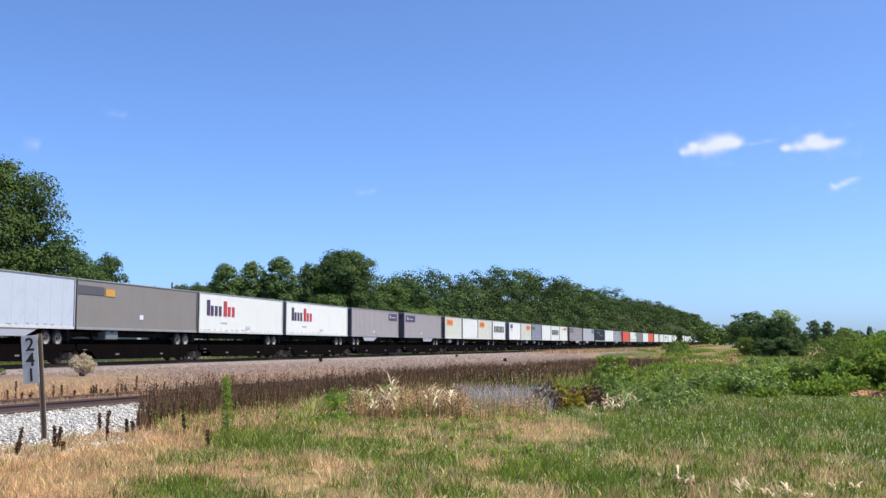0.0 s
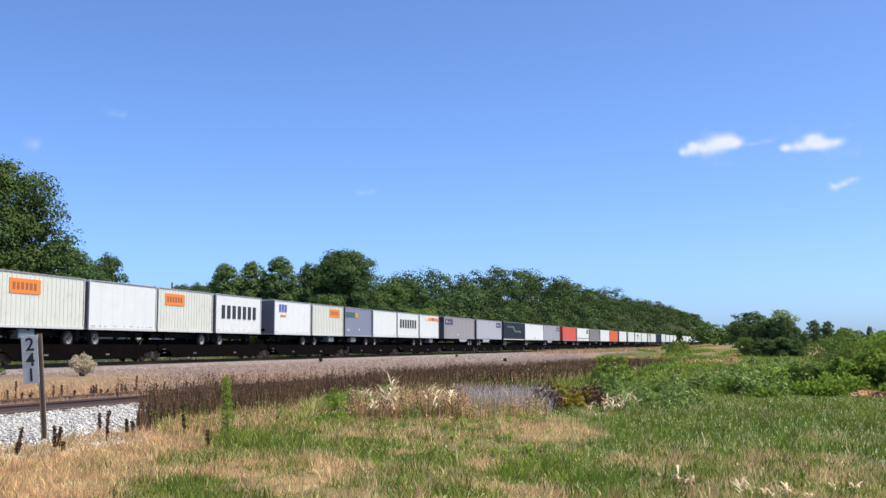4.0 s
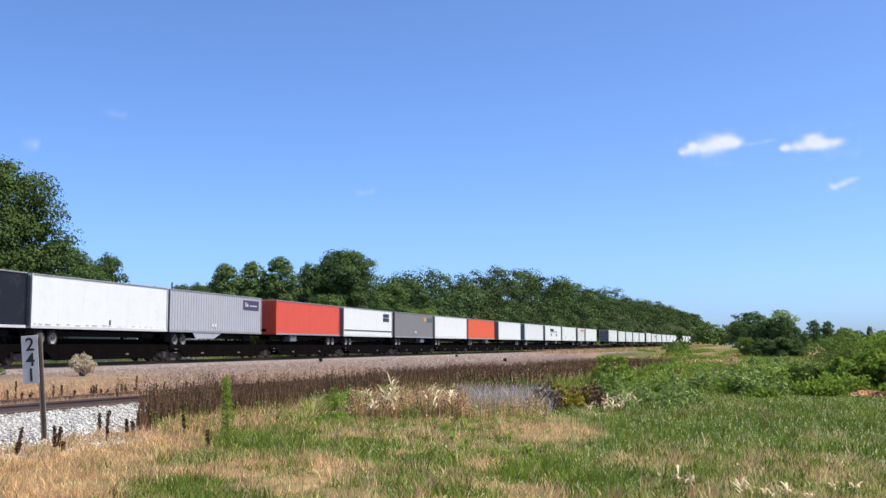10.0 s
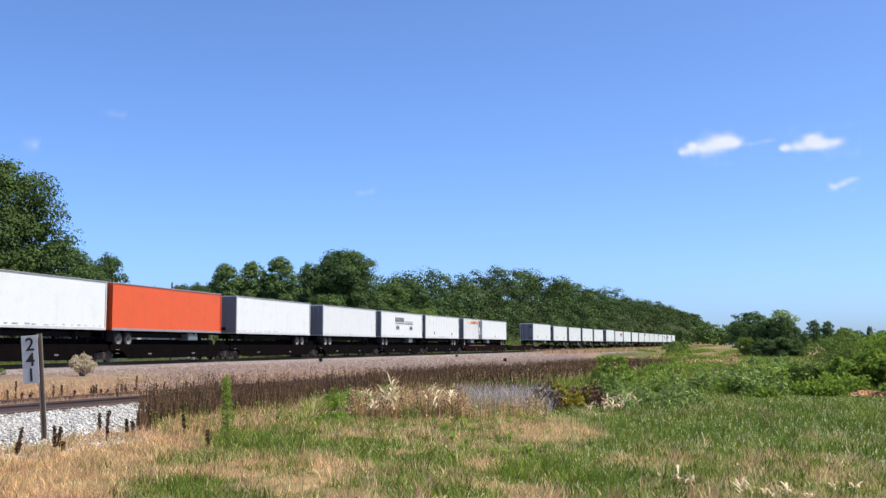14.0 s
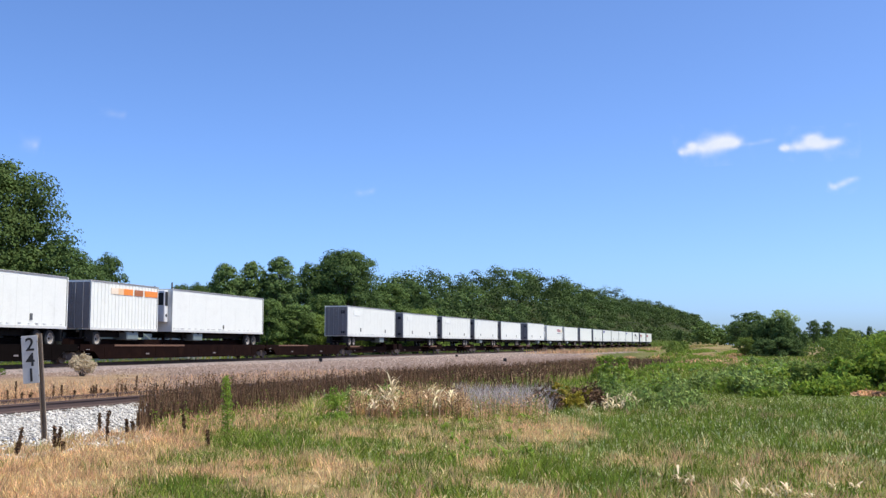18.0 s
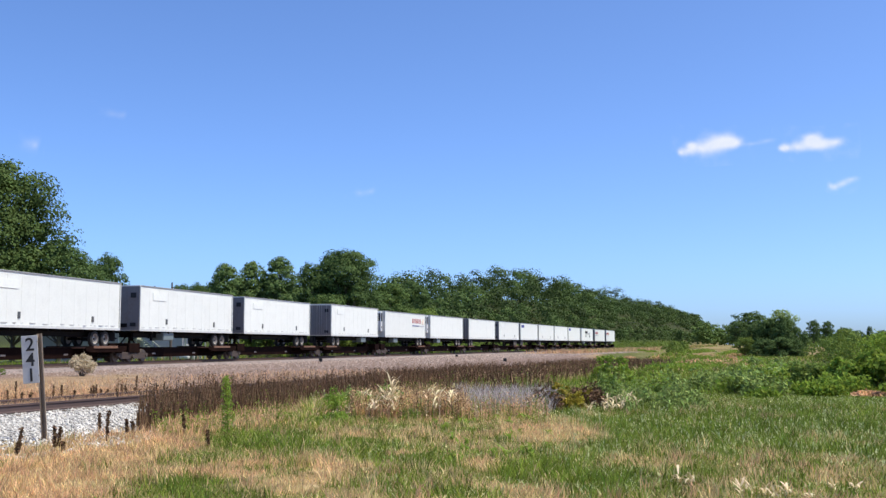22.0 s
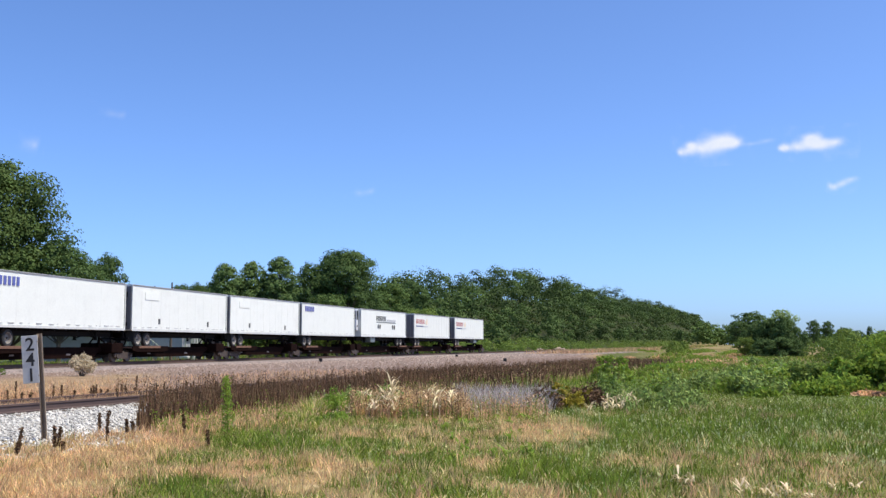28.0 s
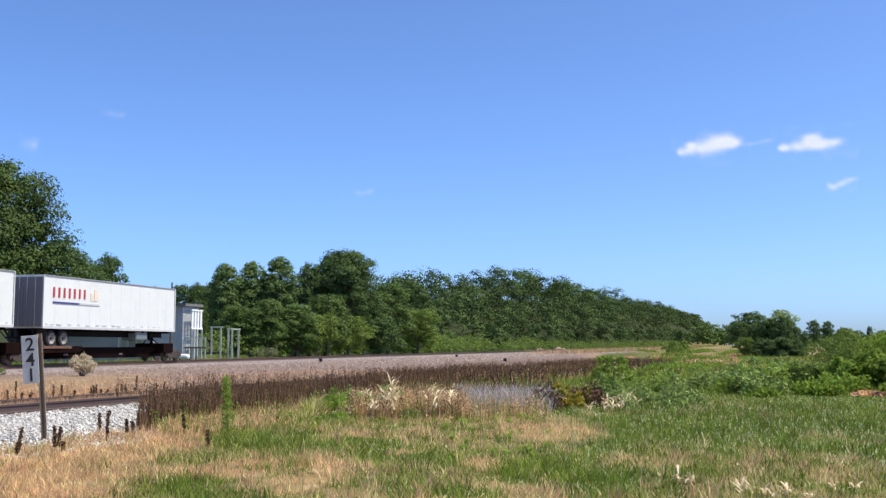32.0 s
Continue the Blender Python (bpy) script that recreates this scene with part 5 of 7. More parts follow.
def on_grass(X, Y):
    nq, na = near_q(X, Y)
    return nq < -4.4 + 0.5 * wave(X, Y, 1.1, 5.0)


def spears(X, Y, h, w, lean, rng):
    """Short single-triangle blades."""
    n = len(X)
    a, la = rng.uniform(0, 2 * np.pi, n), rng.uniform(0, 2 * np.pi, n)
    side = np.stack([np.cos(a), np.sin(a), np.zeros(n)], -1) * (w / 2)[:, None]
    p = np.stack([X, Y, land(X, Y) - 0.01], -1)
    tip = p + np.stack([np.cos(la) * lean * h, np.sin(la) * lean * h, h], -1)
    v = np.stack([p - side, p + side, tip], 1).reshape(-1, 3)
    return v, np.arange(3 * n).reshape(n, 3)


def build_grass():
    rng = np.random.default_rng(21)

    def layer(name, label, mat_key, n, r0, r1, d0, d1, h0, h1, width, lean, chance):
        X, Y = spread(n, rng, r0, r1, d0, d1, lambda X, Y, g: on_grass(X, Y) & (g.uniform(0, 1, len(X)) < chance(X, Y)))
        h = rng.uniform(h0, h1, len(X)) * (0.4 + 1.1 * vnoise(X, Y, 0.9, 8))
        w = width * rng.uniform(0.6, 1.5, len(X)) * (0.7 + Y / 35.0)
        stuff(name, label, "grass", [spears(X, Y, h, w, lean * rng.uniform(0.1, 1.0, len(X)), rng)], BLADE[mat_key])

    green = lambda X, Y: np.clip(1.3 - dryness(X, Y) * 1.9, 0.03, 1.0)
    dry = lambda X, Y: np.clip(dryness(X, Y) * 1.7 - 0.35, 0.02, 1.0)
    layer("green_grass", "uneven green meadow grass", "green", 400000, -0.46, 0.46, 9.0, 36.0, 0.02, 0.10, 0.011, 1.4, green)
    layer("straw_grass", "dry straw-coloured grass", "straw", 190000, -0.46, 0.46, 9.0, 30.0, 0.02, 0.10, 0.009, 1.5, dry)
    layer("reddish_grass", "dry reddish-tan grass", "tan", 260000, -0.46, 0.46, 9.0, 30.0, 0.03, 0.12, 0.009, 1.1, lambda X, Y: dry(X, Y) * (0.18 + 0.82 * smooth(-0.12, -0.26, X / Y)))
    layer("seeding_grass", "pale seeding grass blades", "pale", 27000, -0.16, 0.46, 10.0, 34.0, 0.04, 0.09, 0.024, 1.6, lambda X, Y: 0.7 * green(X, Y))
    layer("field_grass", "rough green field grass", "green", 90000, -0.02, 0.50, 33.0, 140.0, 0.12, 0.42, 0.022, 1.2, lambda X, Y: 1.0 + 0 * X)
    layer("field_straw", "dry straw grass in the far field", "straw", 26000, 0.10, 0.40, 55.0, 150.0, 0.10, 0.36, 0.026, 1.2, lambda X, Y: vnoise(X, Y, 0.06, 41) * 1.3 - 0.2)
    # upright seed heads in loose groups
    X, Y = spread(2600, rng, 0.09, 0.45, 13.0, 27.0, lambda X, Y, g: (vnoise(X, Y, 0.7, 27) > 0.50 + 0.10 * smooth(17.0, 13.0, Y)))
    h = rng.uniform(0.06, 0.17, len(X))
    stalk = blades(X, Y, h, 0.006 * np.ones(len(X)), 0.3, rng)
    a = rng.uniform(0, 2 * np.pi, len(X))
    P = np.stack([X, Y, land(X, Y) + h], -1)
    up = np.stack([0.35 * np.cos(a), 0.35 * np.sin(a), np.ones(len(X))], -1) * (0.026 * rng.uniform(0.5, 1.5, len(X)))[:, None]
    side = np.stack([-np.sin(a), np.cos(a), 0 * a], -1) * 0.009
    heads = (np.stack([P - up, P + side, P + up, P - side], 1).reshape(-1, 3), np.arange(4 * len(X)).reshape(-1, 4))
    stuff("seed_heads", "pale seed heads above green grass", "grass", [stalk, heads], BLADE["pale"])
    # lush patches of taller green grass: bearing, distance, reach of each, blades, height
    lush, dry_in = [], []
    for rc, dc, rr, dd, m, hh in ((0.095, 12.9, 0.055, 1.7, 3200, 0.20), (-0.012, 11.7, 0.065, 1.2, 2600, 0.17), (-0.164, 17.6, 0.085, 3.4, 4600, 0.14), (-0.128, 22.8, 0.030, 2.2, 5200, 0.56),
                                  (-0.112, 21.2, 0.045, 1.8, 3000, 0.26), (-0.245, 12.0, 0.060, 1.2, 1300, 0.11), (-0.078, 16.1, 0.034, 1.8, 1800, 0.15), (0.23, 20.5, 0.10, 4.0, 5000, 0.15),
                                  (0.40, 24.0, 0.05, 5.0, 2600, 0.22), (-0.06, 13.6, 0.02, 0.6, 700, 0.16), (0.02, 19.0, 0.05, 2.0, 1500, 0.13)):
        a, q = rng.uniform(0, 2 * np.pi, m), np.sqrt(rng.uniform(0, 1, m))
        Y = dc + dd * q * np.sin(a)
        X = (rc + rr * q * np.cos(a)) * Y
        k = vnoise(X, Y, 1.5, 18) > 0.30 + 0.34 * q
        X, Y, q = X[k], Y[k], q[k]
        g = rng.uniform(0, 1, len(X)) < (0.68 if rc < 0.05 else 0.86)
        for sel, out in ((g, lush), (~g, dry_in)):
            out.append(blades(X[sel], Y[sel], hh * (1.1 - 0.6 * q[sel]) * rng.uniform(0.35, 1.1, sel.sum()), 0.012 * (0.6 + Y[sel] / 30.0), 0.9, rng))
    stuff("straw_among_green", "straw-coloured blades among lush grass", "grass", dry_in, BLADE["straw"])
    stuff("lush_grass", "taller lush green grass in patches", "grass", lush, BLADE["lush"])
    # tufts standing out of the sward
    parts = {"green": [], "straw": [], "tan": []}
    X, Y = spread(5000, rng, -0.45, 0.46, 9.5, 27.0, lambda X, Y, g: on_grass(X, Y))
    dr = dryness(X, Y)
    for i in range(len(X)):
        k = 20
        x, y = X[i] + rng.normal(size=k) * 0.09, Y[i] + rng.normal(size=k) * 0.09
        kind = "green" if rng.uniform() > dr[i] * 1.1 + 0.05 else ("straw" if rng.uniform() < 0.6 else "tan")
        h = (0.07 + 0.23 * rng.uniform() ** 1.6) * rng.uniform(0.4, 1.0, k)
        parts[kind].append(blades(x, y, h, 0.010 * np.ones(k), 0.8, rng))
    for kind, what in (("green", "bright green"), ("straw", "bleached straw"), ("tan", "reddish tan")):
        if parts[kind]:
            stuff(kind + "_grass_tufts", what + " grass tufts standing in the meadow", "grass", parts[kind], BLADE[kind])


build_grass()


def arching(X, Y, h, long, width, rng, n, droop=1.0, low=0.05):
    """Plants with n long ribbon leaves each, which rise from the stem and bow over."""
    k = np.repeat(np.arange(len(X)), n)
    m = len(k)
    a = rng.uniform(0, 2 * np.pi, m)
    out = np.stack([np.cos(a), np.sin(a), np.zeros(m)], -1)
    side = np.stack([-np.sin(a), np.cos(a), np.zeros(m)], -1)
    z0 = land(X, Y)[k] + h[k] * rng.uniform(low, 0.9, m)
    ln = long * rng.uniform(0.55, 1.15, m)
    w = width * rng.uniform(0.6, 1.3, m)
    rise, fall = rng.uniform(0.45, 1.1, m), rng.uniform(0.35, 1.5, m) * droop
    rings = []
    for u in (0.0, 0.25, 0.5, 0.75, 1.0):
        c = np.stack([X[k], Y[k], z0], -1) + out * (ln * 0.62 * u)[:, None] + np.array([0, 0, 1.0]) * (ln * (rise * u - fall * u * u))[:, None]
        c[:, 2] = np.maximum(c[:, 2], land(c[:, 0], c[:, 1]) + 0.01)
        hw = w * (0.35 + 1.3 * u * (1 - u) * 2 if u < 1 else 0.04) * 0.5
        rings += [c - side * hw[:, None], c + side * hw[:, None]]
    v = np.stack(rings, 1).reshape(-1, 3)
    f0 = np.array([(2 * i, 2 * i + 1, 2 * i + 3, 2 * i + 2) for i in range(4)])
    return v, (f0[None] + 10 * np.arange(m)[:, None, None]).reshape(-1, 4)


def weed_stand(X, Y, h, rng, stem_w, leaf_n, leaf_s, from_top=0.0, droop=0.4):
    """Stems with small leaves: blade and leaf geometry."""
    v1, f1 = blades(X, Y, h, stem_w * np.ones(len(X)), 0.18, rng)
    k = np.repeat(np.arange(len(X)), leaf_n)
    t = rng.uniform(from_top, 1.0, len(k))
    P = np.stack([X[k] + rng.normal(size=len(k)) * leaf_s * 0.9, Y[k] + rng.normal(size=len(k)) * leaf_s * 0.9, land(X, Y)[k] + h[k] * t], -1)
    N = rng.normal(size=(len(k), 3)) + np.array([0, 0, droop])
    return [(v1, f1), cards(P, N, leaf_s, rng, 0.5)]


def clump(X0, Y0, rad, h, n, rng):
    """Stem places and heights for one domed clump."""
    a, q = rng.uniform(0, 2 * np.pi, n), np.sqrt(rng.uniform(0, 1, n))
    x, y = X0 + rad * q * np.cos(a), Y0 + rad * q * np.sin(a)
    return x, y, h * (1.05 - 0.55 * q * q) * rng.uniform(0.6, 1.1, n)


def along_near(a, u):
    return N_RAIL[0] + N_DIR[0] * a + u * N_LEFT[0], N_RAIL[1] + N_DIR[1] * a + u * N_LEFT[1]


def build_weeds():
    rng = np.random.default_rng(31)
    parts = {k: [] for k in ("dead", "reed", "violet", "tan", "weed", "pale", "olive", "straw")}
    # dark dead stand over the near track
    n = 30000
    a, u = -2.5 + 68.0 * rng.uniform(0, 1, n) ** 1.7, rng.uniform(-5.3, 0.9, n)
    X, Y = along_near(a, u)
    wob = vnoise(X, Y, 0.8, 2) - 0.5
    keep = (a > 5.2 + 1.43 * np.minimum(u, 0.3) + 1.2 * wob) & (u > -5.1 + 0.13 * (a + 2.0) + 1.4 * (vnoise(X, Y, 0.5, 6) - 0.3)) & (u < -0.2 + 0.05 * a + 0.8 * wob)
    X, Y, a = X[keep], Y[keep], a[keep]
    h = rng.uniform(0.26, 0.60, len(X)) * (0.72 + 0.55 * vnoise(X, Y, 0.6, 4)) * (1.0 + 0.008 * a)
    parts["dead"] += weed_stand(X, Y, h, rng, 0.026, 2, 0.042, 0.35)
    # farther along, over the far end of the side track
    for n, kind, lo, hi in ((7600, "dead", 0.3, 0.75), (600, "tan", 0.25, 0.55), (1100, "weed", 0.2, 0.5)):
        a, u = rng.uniform(20.0, 66.0, n), rng.uniform(-5.5, 1.2, n)
        X, Y = along_near(a, u)
        keep = vnoise(X, Y, 0.3, len(kind)) > 0.3
        X, Y, a = X[keep], Y[keep], a[keep]
        parts[kind] += weed_stand(X, Y, rng.uniform(lo, hi, len(X)), rng, 0.045, 3, 0.08, 0.2)
    n = 6000
    X, Y = along_near(rng.uniform(8.0, 44.0, n), rng.uniform(-4.2, 1.5, n))
    parts["dead"] += weed_stand(X, Y, rng.uniform(0.2, 0.5, n), rng, 0.034, 2, 0.06, 0.2)
    n = 260
    a, u = 4.5 + 30.0 * rng.uniform(0, 1, n) ** 1.4, rng.uniform(-2.6, 0.8, n)
    X, Y = along_near(a, u)
    parts["dead"] += weed_stand(X, Y, rng.uniform(0.55, 0.92, n), rng, 0.026, 30, 0.042, 0.5)
    # dry grass between the rails
    n = 7000
    X, Y = along_near(rng.uniform(-9.0, 8.0, n), rng.uniform(0.2, 1.7, n))
    parts["tan"].append(blades(X, Y, rng.uniform(0.22, 0.40, n), 0.016 * np.ones(n), 0.5, rng))
    # green and tan growth mixed into its foot
    n = 2400
    a, u = -2.0 + 34.0 * rng.uniform(0, 1, n) ** 1.5, rng.uniform(-5.6, -2.2, n)
    X, Y = along_near(a, u)
    keep = (a > 5.4 + 1.43 * u) & (vnoise(X, Y, 0.9, 21) > 0.42)
    X, Y = X[keep], Y[keep]
    parts["weed"] += weed_stand(X, Y, rng.uniform(0.15, 0.42, len(X)), rng, 0.016, 2, 0.06, 0.3)
    n = 3000
    a, u = -2.0 + 34.0 * rng.uniform(0, 1, n) ** 1.5, rng.uniform(-5.8, -3.2, n)
    X, Y = along_near(a, u)
    keep = a > 5.4 + 1.43 * u
    parts["tan"].append(blades(X[keep], Y[keep], rng.uniform(0.10, 0.32, keep.sum()), 0.016 * np.ones(keep.sum()), 0.6, rng))
    n = 7000
    X, Y = along_near(rng.uniform(0.0, 11.0, n), rng.uniform(1.9, 6.0, n))
    parts["tan"].append(spears(X, Y, rng.uniform(0.10, 0.36, n), 0.02 * np.ones(n), rng.uniform(0.1, 0.8, n), rng))
    # thin straw among them
    n = 1300
    X, Y = along_near(rng.uniform(4.5, 40.0, n), rng.uniform(-5.6, -3.6, n))
    parts["straw"].append(blades(X, Y, rng.uniform(0.15, 0.42, n), 0.012 * np.ones(n), 0.7, rng))
    n = 9000
    a, u = rng.uniform(-2.0, 18.0, n), rng.uniform(-5.8, -1.6, n)
    X, Y = along_near(a, u)
    keep = (a > 5.6 + 1.43 * u) & (u < -3.4 + 0.12 * a)
    X, Y = X[keep], Y[keep]
    half = rng.uniform(0, 1, len(X)) < 0.5
    for kind, k in (("straw", half), ("tan", ~half)):
        parts[kind].append(blades(X[k], Y[k], rng.uniform(0.10, 0.34, k.sum()), 0.017 * np.ones(k.sum()), 0.9, rng))
    # seed heads behind the rail
    n = 60
    X, Y = along_near(rng.uniform(3.5, 9.0, n), rng.uniform(1.9, 3.4, n))
    parts["dead"] += weed_stand(X, Y, rng.uniform(0.2, 0.45, n), rng, 0.02, 24, 0.04, 0.15)
    n = 14000
    X, Y = along_near(rng.uniform(-12.0, 12.0, n), rng.uniform(1.8, 17.0, n))
    parts["tan"].append(spears(X, Y, rng.uniform(0.06, 0.30, n), 0.022 * np.ones(n), rng.uniform(0.2, 1.5, n), rng))
    n = 4000
    X, Y = along_near(rng.uniform(-12.0, 10.0, n), rng.uniform(1.8, 17.0, n))
    parts["straw"].append(spears(X, Y, rng.uniform(0.06, 0.28, n), 0.02 * np.ones(n), rng.uniform(0.2, 1.5, n), rng))
    n = 9000
    X, Y = along_near(rng.uniform(-8.0, 40.0, n), rng.uniform(1.8, 13.0, n))
    parts["tan"].append(blades(X, Y, rng.uniform(0.08, 0.30, n), 0.016 * np.ones(n), 0.9, rng))
    # grey-violet dead grass and reeds
    X, Y = spread(3400, rng, 0.012, 0.105, 24.0, 31.0, lambda X, Y, g: vnoise(X, Y, 0.9, 12) > 0.36)
    parts["violet"].append(blades(X, Y, rng.uniform(0.15, 0.62, len(X)), 0.014 * np.ones(len(X)), 0.8, rng))
    X, Y = spread(700, rng, 0.0, 0.11, 29.0, 36.0, lambda X, Y, g: vnoise(X, Y, 0.8, 15) > 0.45)
    parts["dead"] += weed_stand(X, Y, rng.uniform(0.2, 0.65, len(X)), rng, 0.018, 3, 0.05, 0.2)
    for b, d, rad, hh, m in ((-0.050, 23.4, 0.16, 1.05, 6), (-0.062, 23.2, 0.3, 0.6, 3), (-0.076, 24.6, 0.3, 0.55, 5), (-0.008, 23.8, 0.30, 0.92, 4), (0.006, 24.0, 0.3, 0.85, 3),
                             (-0.028, 23.4, 0.35, 0.5, 3), (0.012, 23.6, 0.3, 0.5, 5), (-0.085, 25.0, 0.3, 0.6, 4), (0.160, 25.4, 0.35, 0.40, 7), (0.172, 25.8, 0.3, 0.45, 6), (0.148, 24.8, 0.3, 0.3, 4), (0.300, 11.3, 0.35, 0.12, 4), (0.318, 11.0, 0.3, 0.10, 3), (0.395, 11.2, 0.4, 0.12, 4), (0.222, 12.0, 0.2, 0.2, 2)):
        x, y, h = clump(b * d, d, rad, hh, m, rng)
        parts["reed"].append(arching(x, y, h, 0.14 + 0.34 * min(1.0, 1.4 * hh), 0.02 + 0.024 * min(1.0, 1.4 * hh), rng, 10, 0.6))
        parts["reed"].append(blades(x, y, h, 0.016 * np.ones(m), 0.2, rng))
    # two dry tufts whose leaves burst out at the top
    for b, d, hh, m in ((-0.0500, 22.3, 0.95, 3), (-0.0440, 22.6, 0.80, 2), (-0.0050, 22.6, 0.86, 2), (0.0060, 22.8, 0.80, 2), (-0.0640, 22.2, 0.66, 2)):
        x, y, h = clump(b * d, d, 0.10, hh, m, rng)
        parts["reed"].append(arching(x, y, h, 0.44, 0.034, rng, 9, 0.6, 0.5))
    # green plants with the same bowed leaves
    for b0, b1, d0, d1, m, hh, key in ((-0.112, -0.066, 22.6, 24.8, 9, 0.5, "weed"), (-0.105, -0.05, 23.0, 25.0, 14, 0.5, "pale"), (0.165, 0.235, 24.5, 28.5, 34, 0.42, "pale"), (-0.01, 0.10, 14.0, 22.0, 40, 0.12, "weed")):
        X, Y = spread(m, rng, b0, b1, d0, d1)
        parts[key].append(arching(X, Y, hh * rng.uniform(0.5, 1.1, m), 0.16 + 0.45 * hh, 0.042, rng, 12))
    for n, kind, lo, hi in ((1300, "tan", 0.2, 0.66), (500, "straw", 0.2, 0.6), (700, "dead", 0.2, 0.7)):
        X, Y = spread(n, rng, -0.088, 0.022, 22.6, 25.5, lambda X, Y, g: vnoise(X, Y, 1.3, 33) > 0.34)
        parts[kind] += weed_stand(X, Y, rng.uniform(lo, hi, len(X)), rng, 0.014, 5, 0.04, 0.3)
    X, Y = spread(700, rng, -0.10, 0.10, 22.0, 26.5, lambda X, Y, g: vnoise(X, Y, 0.9, 14) > 0.42)
    parts["tan"] += weed_stand(X, Y, rng.uniform(0.15, 0.5, len(X)), rng, 0.012, 5, 0.05, 0.3)
    for n, kind, lo, hi in ((700, "tan", 0.12, 0.42), (900, "weed", 0.12, 0.5), (420, "dead", 0.12, 0.4), (160, "reed", 0.2, 0.5)):
        X, Y = spread(n, rng, -0.125, 0.10, 22.0, 27.0, lambda X, Y, g: vnoise(X, Y, 1.1, 30) > 0.3)
        parts[kind] += weed_stand(X, Y, rng.uniform(lo, hi, len(X)), rng, 0.014, 3, 0.045, 0.15)
    # clumps of leafy weeds: bearings, distances, number, radius, height, kind
    for r0, r1, d0, d1, m, rad, hh, kind in (
        (-0.110, -0.090, 22.8, 24.4, 2, 0.26, 0.6, "weed"), (-0.105, -0.04, 23.0, 25.5, 3, 0.28, 0.6, "pale"), (-0.075, -0.03, 23.0, 25.5, 3, 0.28, 0.45, "weed"), (-0.065, 0.02, 22.5, 26.0, 2, 0.25, 0.45, "straw"), (-0.05, 0.02, 22.8, 25.0, 3, 0.26, 0.35, "pale"),
        (-0.15, -0.10, 20.0, 22.5, 3, 0.26, 0.25, "weed"),
        (0.102, 0.13, 25.5, 27.0, 2, 0.35, 0.6, "olive"), (0.118, 0.150, 25.8, 28.0, 5, 0.32, 0.7, "dead"), (0.085, 0.105, 24.6, 25.4, 3, 0.2, 0.45, "dead"),
        (0.155, 0.235, 27.0, 30.0, 8, 0.45, 0.85, "pale"), (0.15, 0.225, 27.5, 32.0, 4, 0.5, 0.85, "weed"), (0.165, 0.24, 26.0, 28.0, 5, 0.35, 0.5, "pale"),
        (0.27, 0.34, 30.0, 36.0, 5, 0.5, 0.6, "weed"), (0.25, 0.46, 31.0, 40.0, 9, 0.55, 0.75, "pale"), (0.34, 0.46, 31.0, 37.0, 9, 0.6, 0.85, "weed"),
        (0.27, 0.46, 36.0, 60.0, 15, 0.9, 0.75, "weed"), (0.27, 0.40, 40.0, 80.0, 11, 0.9, 0.7, "pale"), (0.40, 0.45, 31.0, 32.5, 3, 0.4, 0.22, "tan"),
        (0.14, 0.30, 60.0, 110.0, 13, 1.4, 0.7, "weed"), (0.18, 0.30, 110.0, 300.0, 18, 2.4, 0.9, "weed"), (0.15, 0.28, 70.0, 140.0, 9, 1.4, 0.6, "tan"),
    ):
        X, Y = spread(m, rng, r0, r1, d0, d1)
        for x0, y0 in zip(X, Y):
            k = int(24 + 14 * rad)
            sz = rng.uniform(0.45, 1.3)
            x, y, h = clump(x0, y0, rad * sz, hh * sz, k, rng)
            ls = 0.095 if d0 < 29 else (0.15 if d0 < 40 else 0.19)
            parts[kind] += weed_stand(x, y, h, rng, 0.014, 22 if d0 < 36 else 14, ls, 0.08)
    # grass strip beyond the main track, before the house
    st, q = -14.0 + 60.0 * rng.uniform(0, 1, 5000) ** 1.5, rng.uniform(4.5, 10.0, 5000)
    cx, cy, hh = np.interp(st, _s, _x), np.interp(st, _s, _y), np.interp(st, _s, _h)
    X, Y = cx - q * np.cos(hh), cy + q * np.sin(hh)
    g = rng.uniform(0, 1, 5000) < 0.6
    parts["weed"].append(blades(X[g], Y[g], rng.uniform(0.3, 0.6, g.sum()), 0.05 * np.ones(g.sum()), 0.5, rng))
    parts["tan"].append(blades(X[~g], Y[~g], rng.uniform(0.2, 0.5, 5000 - g.sum()), 0.05 * np.ones(5000 - g.sum()), 0.5, rng))
    # rough growth on the bank before the main track
    for s0, s1, m, kind in ((125.0, 260.0, 3600, "tan"), (150.0, 620.0, 3600, "weed"), (230.0, 620.0, 2600, "tan")):
        st = rng.uniform(s0, s1, m)
        q = -rng.uniform(3.4, 13.0, m)
        cx, cy, hh = np.interp(st, _s, _x), np.interp(st, _s, _y), np.interp(st, _s, _h)
        X, Y = cx - q * np.cos(hh), cy + q * np.sin(hh)
        parts[kind].append(blades(X, Y, rng.uniform(0.25, 0.8, m) * (1 + st / 900.0), 0.05 + 0.00022 * st, 0.6, rng))
    names = {"dead": ("dead_weeds", "dark brown dead weeds standing over the side track", BLADE["brown"]),
             "reed": ("bleached_reeds", "tall bleached reeds with arching leaves", BLADE["reed"]),
             "violet": ("grey_dead_grass", "grey-violet dead grass clump", BLADE["violet"]),
             "tan": ("tan_weeds", "tan dry weeds and grass beside the tracks", BLADE["tan"]),
             "straw": ("straw_stems", "thin straw stems among dead weeds", BLADE["straw"]),
             "weed": ("leafy_weeds", "leafy green weeds in uneven clumps", LEAF["weed"]),
             "pale": ("pale_leafy_weeds", "tall green weeds with pale leaves", LEAF["pale"]),
             "olive": ("yellow_weeds", "yellow-olive leafy weeds turning brown", LEAF["olive"])}
